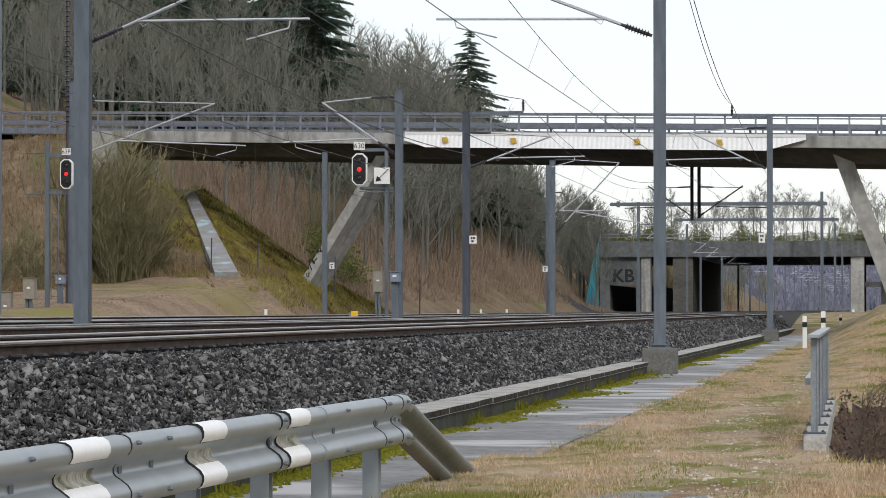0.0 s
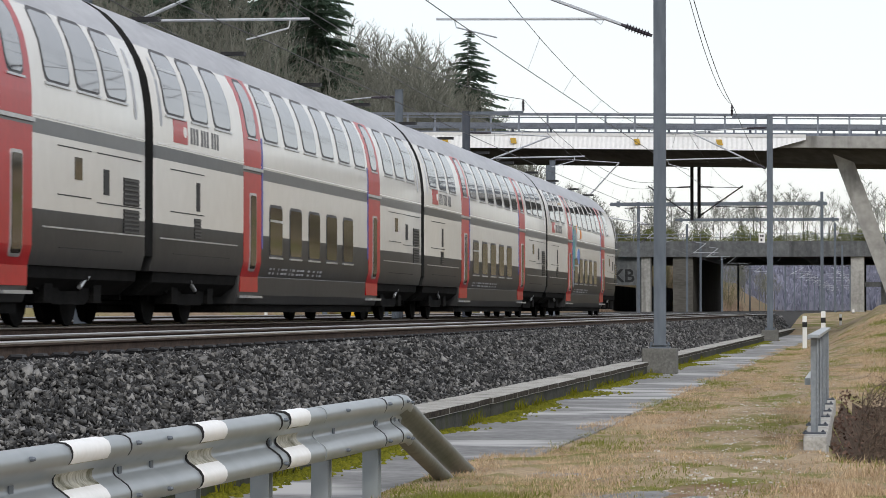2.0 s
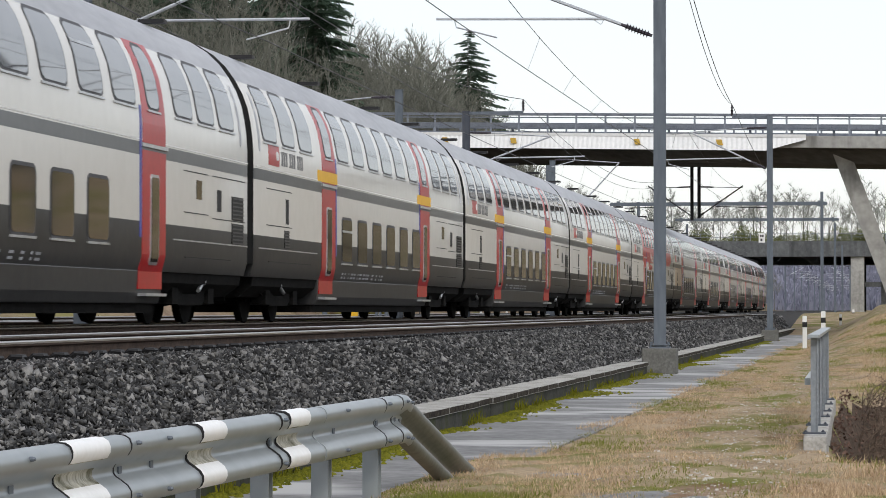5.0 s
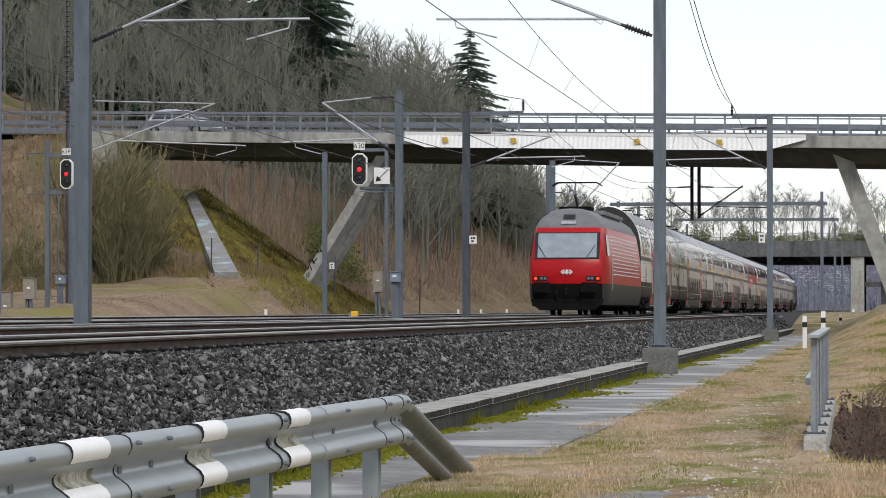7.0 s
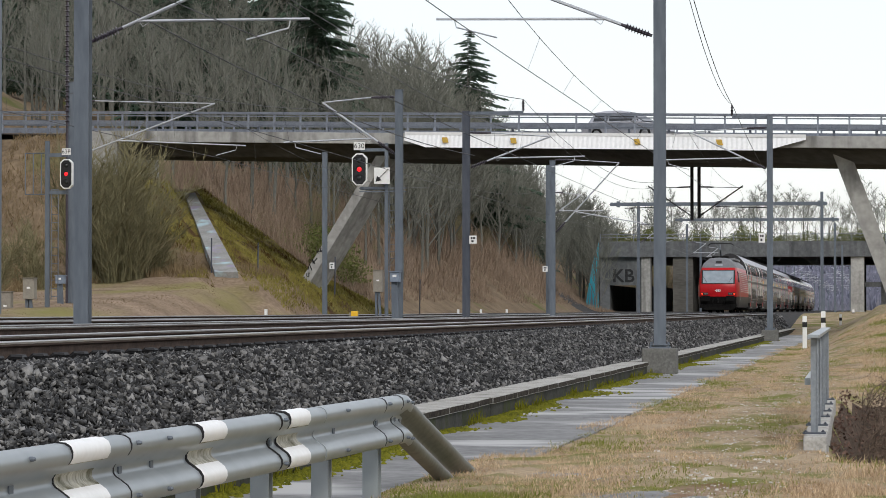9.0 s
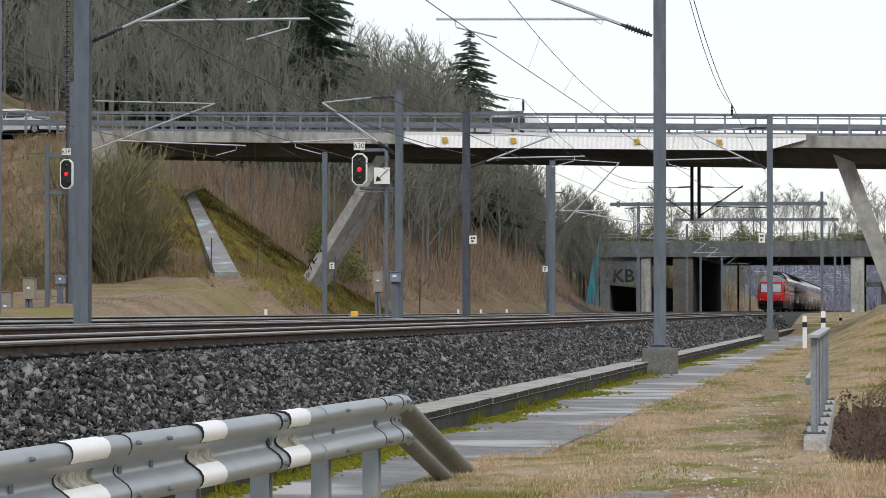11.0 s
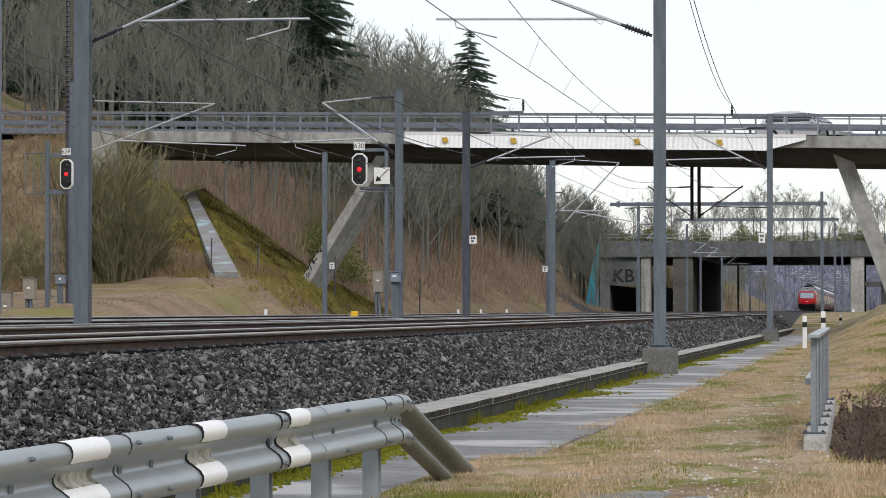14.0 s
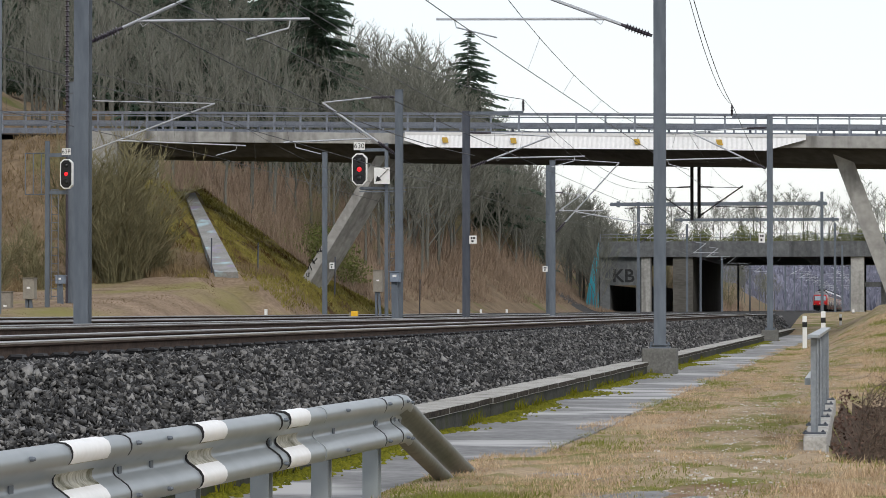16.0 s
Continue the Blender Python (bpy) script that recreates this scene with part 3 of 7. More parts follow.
# ---- road bridge over the line ----
def build_bridge():
    b = thing("road_bridge", pose(0, 0, 0), "concrete road bridge with slanted legs over the railway", "bridge", kind="structure")

    def at(x, dy, z):
        return (x, bridge_y(x) + dy, z + bridge_dz(x))

    def slab(g, x0, x1, dy0, dy1, z0, z1, n=1):
        for i in range(n):
            a, c = x0 + (x1 - x0) * i / n, x0 + (x1 - x0) * (i + 1) / n
            v = [at(x, dy, z) for x in (a, c) for dy, z in ((dy0, z0), (dy1, z0), (dy1, z1), (dy0, z1))]
            g.add(v, [(0, 1, 2, 3), (7, 6, 5, 4), (0, 4, 5, 1), (1, 5, 6, 2), (2, 6, 7, 3), (3, 7, 4, 0)])

    # deck and girder take the dark tone that paints in underside shade
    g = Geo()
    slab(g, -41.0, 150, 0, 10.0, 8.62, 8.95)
    part("deck", g, M_SOFFIT, b, "concrete deck toned dark for the shade beneath", bevel=0.02)
    g = Geo()
    slab(g, -41.7, 150, -0.02, 0.38, 8.60, 9.16)
    part("edge_beam", g, M_BRIDGE, b, bevel=0.02)
    g = Geo()
    slab(g, -41.0, 150, 9.62, 10.02, 8.60, 9.16)
    part("edge_beam", g, M_BRIDGE, b, bevel=0.02)
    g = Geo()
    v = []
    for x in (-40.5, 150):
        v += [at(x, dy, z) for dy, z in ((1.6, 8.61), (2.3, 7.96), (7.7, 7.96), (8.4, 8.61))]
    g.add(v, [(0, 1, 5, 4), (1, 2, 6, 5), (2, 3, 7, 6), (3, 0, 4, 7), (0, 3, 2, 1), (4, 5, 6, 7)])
    part("girder", g, M_SOFFIT, b, "concrete box girder toned dark for its shade")
    g = Geo()
    slab(g, -240, 150, 0.5, 9.5, 8.95, 9.0)
    part("carriageway", g, M_ASPHALT, b, "grey asphalt road surface")
    # slanted legs
    for xt, xf, zf, w, deep in ((-25.44, -30.07, 0.6, 0.55, 1.75), (-2.25, 0.95, -0.4, 0.85, 1.2)):
        y0 = bridge_y(-24.75 if xt < -20 else -1.85) + 1.9
        z1 = 8.13
        sk = ROAD_AXIS * deep if xt < -20 else 0.0
        g = Geo()
        for k0, k1, inset in ((0, 0.56, 0.0), (0.56, 0.58, 0.03), (0.58, 1, 0.0)):
            v = [(x + (k * sk) + side * (w - inset if side else 0), y0 + deep * k, z) for x, z in ((xf, zf), (xt, z1)) for k, side in ((k0, 0), (k0, 1), (k1, 1), (k1, 0))]
            g.add(v, [(0, 1, 5, 4), (1, 2, 6, 5), (2, 3, 7, 6), (3, 0, 4, 7), (0, 3, 2, 1), (4, 5, 6, 7)])
        part("slanted_leg", g, M_BRIDGE, b, "slanted concrete leg")
    # abutment
    g = Geo()
    slab(g, -43.5, -40.05, -0.02, 10, 5.0, 8.6)
    part("abutment", g, M_BRIDGE, b, bevel=0.04)
    # railings, near and far
    for dy in (0.15, 9.85):
        n = 54
        for i in range(n):
            x = -62 + i * (80 / n)
            g = Geo()
            p = at(x, dy, 9.16)
            g.box(p[0] - 0.045, p[1] - 0.05, p[2] - 0.1, p[0] + 0.045, p[1] + 0.05, p[2] + 1.02)
            part("railing_post", g, M_RAILING, b)
        for z, h, w in ((10.14, 0.13, 0.16), (9.98, 0.06, 0.05), (9.60, 0.16, 0.10), (9.47, 0.05, 0.05)):
            g = Geo()
            g.beam(at(-62, dy, z), at(18, dy, z), w, h)
            part("railing_rail", g, M_RAILING, b)
    # inner crash barriers
    for dy in (1.1, 8.9):
        n = 38
        for i in range(n):
            x = -62 + i * (76 / n)
            p = at(x, dy, 9.0)
            g = Geo()
            g.box(p[0] - 0.06, p[1] - 0.05, p[2], p[0] + 0.06, p[1] + 0.05, p[2] + 0.72)
            part("barrier_post", g, M_RAILING, b)
        g = Geo()
        a, c = at(-62, dy - 0.08, 9.62), at(14, dy - 0.08, 9.62)
        g.beam(a, c, 0.07, 0.30)
        part("barrier_beam", g, M_RAILING, b)
    # white protective panels with corrugated sheet
    g = Geo()
    x0, x1 = -23.6, -3.3
    n = 170
    pitch = (x1 - x0) / n
    v, f = [], []
    for i in range(n + 1):
        x = x0 + pitch * i
        bulge = 0.03 if i % 2 else 0.0
        # the lower edge is cut aslant at both ends
        lo = 8.42 + 0.55 * max(0, 1 - (x1 - x) / 1.9)
        lo = max(lo, 8.42 + 0.35 * max(0, 1 - (x - x0) / 1.2))
        yo = -0.62 * (9.2 - lo) / 0.98
        for dy, z in ((-0.05 - bulge, 9.10), (-0.05 + yo - bulge, lo), (-0.03 + yo - bulge, lo), (-0.03 - bulge, 9.10)):
            v.append(at(x, dy, z))
        if i:
            o = (i - 1) * 4
            f += [(o + k, o + (k + 1) % 4, o + 4 + (k + 1) % 4, o + 4 + k) for k in range(4)]
    g.add(v, f)
    panel = part("protection_cover", g, M_WHITE, b, "white corrugated metal protection cover")
    g = Geo()
    slab(g, x0, x1, -0.12, 0.45, 9.07, 9.22)
    part("cover_strip", g, M_WHITE, panel)
    for x in (-21.4, -17.8, -11.5, -7.45):
        g = Geo()
        p = at(x, -0.30, 8.94)
        q = at(x, -0.46, 8.66)
        g.add([(p[0] - 0.16, p[1] - 0.07, p[2]), (p[0] + 0.12, p[1] - 0.07, p[2]), (q[0] + 0.2, q[1] - 0.07, q[2]), (q[0] - 0.08, q[1] - 0.07, q[2]),
               (p[0] - 0.16, p[1] - 0.03, p[2]), (p[0] + 0.12, p[1] - 0.03, p[2]), (q[0] + 0.2, q[1] - 0.03, q[2]), (q[0] - 0.08, q[1] - 0.03, q[2])],
              [(0, 1, 2, 3), (7, 6, 5, 4), (0, 4, 5, 1), (1, 5, 6, 2), (2, 6, 7, 3), (3, 7, 4, 0)])
        part("warning_plate", g, M_AMBER, panel, "small amber warning plate")
    # drop tubes that carry the overhead line under the bridge
    d = thing("drop_bracket", pose(-9.1, 162.5, 0), "dark steel drop tubes under the bridge girder", "catenary bracket")
    for dx in (-0.18, 0.18):
        g = Geo()
        g.tube([(dx, 0, 4.75 + (0 if dx < 0 else 0.1)), (dx, 0, 8.3)], 0.085, 8)
        part("drop_tube", g, M_BLACK, d)
    for s in (-1, 1):
        g = Geo()
        g.tube([(s * 0.18, 0, 4.95), (s * 2.4, 0, 6.5)], 0.035, 6)
        part("arm", g, M_BLACK, d)
        g = Geo()
        insulator(g, (s * 0.2, 0, 6.45), (s * 0.95, 0, 6.43), 7, 0.06)
        part("insulator", g, M_INSUL, d, smooth=True)
        g = Geo()
        g.tube([(s * 0.95, 0, 6.43), (s * 2.4, 0, 6.4)], 0.016, 5)
        g.tube([(s * 1.0, 0, 5.45), (s * 3.6, 0, 5.38)], 0.024, 5)
        part("registration_tube", g, M_BLACK, d)
    return b


# ---- wide motorway bridge farther on ----
def build_far_bridge():
    b = thing("motorway_bridge", pose(0, 385, 0), "old grey concrete motorway bridge over the railway", "bridge", kind="structure")
    g = Geo()
    g.box(-33.2, 0, 7.45, 40, 75, 7.9)
    g.box(-33.2, -0.2, 6.58, 40, 0.5, 8.46)
    g.box(-33.2, 74.5, 6.58, 40, 75.2, 8.46)
    part("deck", g, M_BRIDGE_OLD, b, bevel=0.03)
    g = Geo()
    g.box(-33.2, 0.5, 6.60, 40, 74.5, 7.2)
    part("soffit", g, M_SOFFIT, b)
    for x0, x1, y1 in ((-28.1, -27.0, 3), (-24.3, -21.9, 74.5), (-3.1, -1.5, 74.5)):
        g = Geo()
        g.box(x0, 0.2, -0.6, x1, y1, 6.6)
        # inner pier wears the painted shade tone, front piers the pale concrete
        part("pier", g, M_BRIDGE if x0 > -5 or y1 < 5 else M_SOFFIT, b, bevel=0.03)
    g = Geo()
    g.box(-33.1, 0.6, 3.2, -28.1, 3, 6.6)
    g.box(-33.1, 0.6, -0.6, -31.9, 74, 3.2)
    g.box(-28.75, 0.6, -0.6, -28.1, 74, 3.2)
    part("abutment_wall", g, M_BRIDGE_OLD, b)
    g = Geo()
    g.add([(-33.2, 0, -0.6), (-33.2, -0.5, -0.6), (-34.2, -9, -0.6), (-34.2, -8.5, -0.6), (-33.2, 0, 8.4), (-33.2, -0.5, 8.4), (-33.6, -6, 5), (-33.6, -5.5, 5)],
          [(0, 1, 2, 3), (4, 7, 6, 5), (0, 4, 5, 1), (1, 5, 6, 2), (2, 6, 7, 3), (3, 7, 4, 0)])
    part("wing_wall", g, tint(mat("sprayed_wall", (0.10, 0.105, 0.11), (0.19, 0.195, 0.2), 0.4, 0.9), (0.04, 0.34, 0.42), 0.8, 0.44, 0.52, (1, 1, 0.3)), b, "concrete wing wall with teal graffiti")
    g = Geo()
    g.box(0.5, 6, -0.6, 40, 8, 3.6)
    g.box(-1.5, 3, 3.0, 0.5, 4.5, 3.6)
    part("side_wall", g, M_BRIDGE_OLD, b)
    for i in range(30):
        g = Geo()
        x = -33 + i * 2.0
        g.box(x - 0.04, 0.0, 8.46, x + 0.04, 0.08, 9.3)
        part("railing_post", g, M_RAILING, b)
    g = Geo()
    g.box(-33, 0.0, 9.28, 27, 0.1, 9.36)
    g.box(-33, 0.0, 8.9, 27, 0.06, 8.96)
    part("railing_rail", g, M_RAILING, b)


build_bridge()
build_far_bridge()


# ---- the train ----
M_CW = mat("coach_white", (0.64, 0.625, 0.585), (0.73, 0.715, 0.675), 0.8, 0.2, fine=5, spread=(0.2, 0.8), spec=0.5)
M_CD = mat("coach_dark_grey", (0.026, 0.026, 0.027), (0.045, 0.045, 0.045), 0.7, 0.4, spec=0.18)
M_CB = mat("coach_band", (0.045, 0.052, 0.060), (0.07, 0.078, 0.088), 0.7, 0.3)
M_CR = mat("coach_roof", (0.30, 0.31, 0.34), (0.42, 0.43, 0.46), 0.6, 0.4, stretch=(1, 0.3, 1))
M_RED = mat("train_red", (0.36, 0.008, 0.012), (0.46, 0.012, 0.017), 0.9, 0.28, spec=0.18)
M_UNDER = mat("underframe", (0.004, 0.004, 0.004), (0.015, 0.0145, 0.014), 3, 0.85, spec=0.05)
# pane base lightened for the white sky and lit interior seen in it
M_PANE = mat("coach_window", (0.07, 0.075, 0.08), (0.15, 0.155, 0.16), 0.5, 0.04, spec=0.6)
M_PANE.node_tree.nodes["Principled BSDF"].inputs["IOR"].default_value = 2.8
# brownish base colour paints in the ballast reflected by the lower panes
M_PANE_LOW = mat("ground_toned_window", (0.022, 0.019, 0.016), (0.05, 0.044, 0.036), 0.8, 0.06)
M_RUBBER = mat("window_rubber", (0.03, 0.03, 0.034), (0.07, 0.07, 0.078), 4, 0.5)
M_BLUE = mat("blue_strip", (0.04, 0.05, 0.25), (0.07, 0.08, 0.36), 4, 0.4)
M_TAN = mat("tan_panel", (0.42, 0.31, 0.20), (0.52, 0.40, 0.27), 1, 0.4)
M_PRINT = mat("dark_print", (0.10, 0.10, 0.105), (0.16, 0.16, 0.165), 4, 0.5)
M_STEEL = mat("bare_steel", (0.40, 0.41, 0.42), (0.60, 0.61, 0.62), 4, 0.35, 0.7)
M_LOCO_ROOF = mat("loco_roof", (0.12, 0.125, 0.135), (0.20, 0.205, 0.215), 1.5, 0.5)
M_TAIL = glow("tail_light", (1.0, 0.05, 0.01), 1.5)
M_LENS_DARK = mat("dark_cab_glass", (0.012, 0.014, 0.016), (0.03, 0.034, 0.038), 1, 0.1, spec=0.15)
# pale blue base colour stands in for the sky reflected in the windscreen
M_GLASS_CAB = mat("cab_glass", (0.20, 0.245, 0.285), (0.30, 0.35, 0.39), 0.35, 0.05, spec=0.8)

SIDE = ((1.33, 0.75), (1.385, 0.95), (1.39, 1.42), (1.39, 2.32), (1.39, 2.50), (1.39, 2.75), (1.375, 2.98), (1.345, 3.20), (1.295, 3.45), (1.21, 3.68), (1.09, 3.90), (0.93, 4.12), (0.72, 4.32), (0.46, 4.48), (0.2, 4.575), (0.0, 4.60))
SIDE_Z = [p[1] for p in SIDE]
SIDE_X = [p[0] for p in SIDE]
CAR = 26.8


def side_x(z):
    return float(np.interp(z, SIDE_Z, SIDE_X))


def patch(g, y0, y1, z0, z1, off=0.008, r=0.0, rows=6, lean=0.0):
    """A thin curved plate on the right-hand side of a coach, with rounded corners."""
    zs = [z0, z0 + r * 0.3, z0 + r] if r else [z0]
    n = rows
    zs += [z0 + r + (z1 - z0 - 2 * r) * i / n for i in range(1, n)]
    zs += [z1 - r, z1 - r * 0.3, z1] if r else [z1]
    v, f = [], []
    for z in zs:
        e = min(z - z0, z1 - z)
        cut = r - math.sqrt(max(0, r * r - (r - e) ** 2)) if r and e < r else 0
        x = side_x(z) + off
        for y in (y0 + cut, y1 - cut):
            v += [(x, y, z), (x - off - 0.01, y, z)]
    for i in range(len(zs) - 1):
        o = i * 4
        f += [(o, o + 2, o + 6, o + 4), (o + 1, o + 5, o + 7, o + 3), (o, o + 4, o + 5, o + 1), (o + 2, o + 3, o + 7, o + 6)]
    m = len(v)
    f += [(0, 1, 3, 2), (m - 4, m - 2, m - 1, m - 3)]
    return g.add(v, f)


def coach_body(cab=False):
    """Skin of a coach with its colour zones; the front end lies at high y."""
    g = Geo()
    ring = [(x, z) for x, z in SIDE] + [(-x, z) for x, z in SIDE[-2::-1]]
    n = len(ring)
    stations = [0.0, 0.12, 12, 23.4]
    front = 26.3
    if cab:
        stations += [23.4 + 3.05 * s for s in (0.25, 0.5, 0.72, 0.88, 0.96, 1.0)]
    else:
        stations += [front - 0.12, front]
    v = []
    for y in stations:
        for x, z in ring:
            k = 1.0
            yy = y
            if cab and y > 23.4:
                s = (y - 23.4) / 3.05
                back = float(np.interp(z, (0.7, 2.2, 3.0, 3.5, 3.9, 4.25, 4.5, 4.6), (0.0, 0.0, 0.22, 0.6, 1.1, 1.75, 2.6, 3.0)))
                yy = 23.4 + s * (3.05 + 0.35 - back)
                k = 1 - 0.22 * s ** 5
            elif y in (0.0, front):
                k = 0.985
            v.append((x * k, yy, z))
    k0 = len(g.v)
    g.v += v
    for i in range(len(stations) - 1):
        for j in range(n - 1):
            zc = (ring[j][1] + ring[j + 1][1]) / 2
            slot = 0 if zc < 1.42 else 2 if 2.32 < zc < 2.5 else 3 if zc > 3.85 else 1
            o = k0 + i * n + j
            g.f.append((o, o + 1, o + n + 1, o + n))
            g.m.append(slot)
        o = k0 + i * n
        g.f.append((o + n - 1, o, o + n, o + 2 * n - 1))
        g.m.append(0)
    g.f.append(tuple(range(k0 + n - 1, k0 - 1, -1)))
    g.m.append(0)
    g.f.append(tuple(range(k0 + (len(stations) - 1) * n, k0 + len(stations) * n)))
    g.m.append(1 if cab else 0)
    return g


def wheel_geo():
    g = Geo()
    g.lathe((-0.07, 0, 0), (0.07, 0, 0), [(0, 0.12), (0.01, 0.46), (0.55, 0.46), (0.6, 0.49), (0.95, 0.49), (1, 0.12)], 20)
    return g


def bogie_geo():
    g = Geo()
    for s in (-1, 1):
        g.prism([(-1.75, 0.50), (-1.6, 0.66), (-0.7, 0.62), (-0.5, 0.45), (0.5, 0.45), (0.7, 0.62), (1.6, 0.66), (1.75, 0.50), (1.2, 0.40), (0.8, 0.28), (-0.8, 0.28), (-1.2, 0.40)], s * 0.98, s * 1.14, axis="x")
        for y in (-1.25, 1.25):
            g.box(s * 0.96, y - 0.2, 0.30, s * 1.2, y + 0.2, 0.62)
            g.tube([(s * 1.08, y, 0.6), (s * 1.08, y, 0.8)], 0.12, 8)
    g.box(-0.96, -0.3, 0.42, 0.96, 0.3, 0.75)
    g.box(-0.9, -1.7, 0.35, 0.9, -1.55, 0.55)
    g.box(-0.9, 1.55, 0.35, 0.9, 1.7, 0.55)
    return g


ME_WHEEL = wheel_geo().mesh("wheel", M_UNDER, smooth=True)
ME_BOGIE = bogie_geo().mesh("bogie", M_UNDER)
ME_DAMPER = Geo().tube([(1.22, -0.9, 0.78), (1.24, -0.45, 0.62)], 0.05, 8).tube([(1.24, -0.45, 0.62), (1.25, -0.1, 0.5)], 0.03, 8).mesh("damper", M_STEEL, smooth=True)


def both_sides(t, name, geo, m, n=26.45, label="", left=True, smooth=False):
    me = geo.mesh(name, m, smooth=smooth)
    obs = []
    for s in range(2 if left else 1):
        ob = new(name, me)
        ob.parent = t
        if s:
            ob.matrix_local = Matrix.Translation((0, n, 0)) @ Matrix.Rotation(math.pi, 4, "Z")
        if label:
            tagged(ob, label)
        obs.append(ob)
    return obs


def window(t, y0, y1, z0, z1, m, vent=False, name="window", r=0.1):
    g = Geo()
    patch(g, y0 - 0.05, y1 + 0.05, z0 - 0.05, z1 + 0.05, 0.006, r + 0.04)
    frames = both_sides(t, name, g, M_RUBBER)
    g = Geo()
    patch(g, y0, y1, z0, z1, 0.013, r)
    me = g.mesh("pane", m, smooth=True)
    for fr in frames:
        new("pane", me).parent = fr
    if vent:
        g = Geo()
        zz = z0 + (z1 - z0) * 0.72
        patch(g, y0, y1, zz - 0.02, zz + 0.02, 0.02, 0, 1)
        me = g.mesh("vent_bar", M_STEEL)
        for fr in frames:
            new("vent_bar", me).parent = fr
    g = Geo()
    patch(g, y0 - 0.03, y1 + 0.03, z0 - 0.065, z0 - 0.035, 0.022, 0, 1)
    me = g.mesh("sill", M_STEEL)
    for fr in frames:
        new("sill", me).parent = fr


def words(t, text, y, z, size, m, name):
    """Lettering on the right-hand side, read from the rear end forwards."""
    cu = bpy.data.curves.new(name, "FONT")
    cu.body = text
    cu.size = size
    cu.extrude = 0.003
    cu.space_character = 1.15
    tmp = new(name, cu)
    bpy.context.view_layer.update()
    me = bpy.data.meshes.new_from_object(tmp.evaluated_get(bpy.context.evaluated_depsgraph_get()))
    bpy.data.objects.remove(tmp)
    me.transform(Matrix.Translation((1.402, y, z)) @ Matrix(((0, 0, 1, 0), (1.62, 0, 0, 0), (0, 1, 0, 0), (0, 0, 0, 1))))
    me.materials.clear()
    me.materials.append(m)
    ob = new(name, me)
    ob.parent = t
    return ob


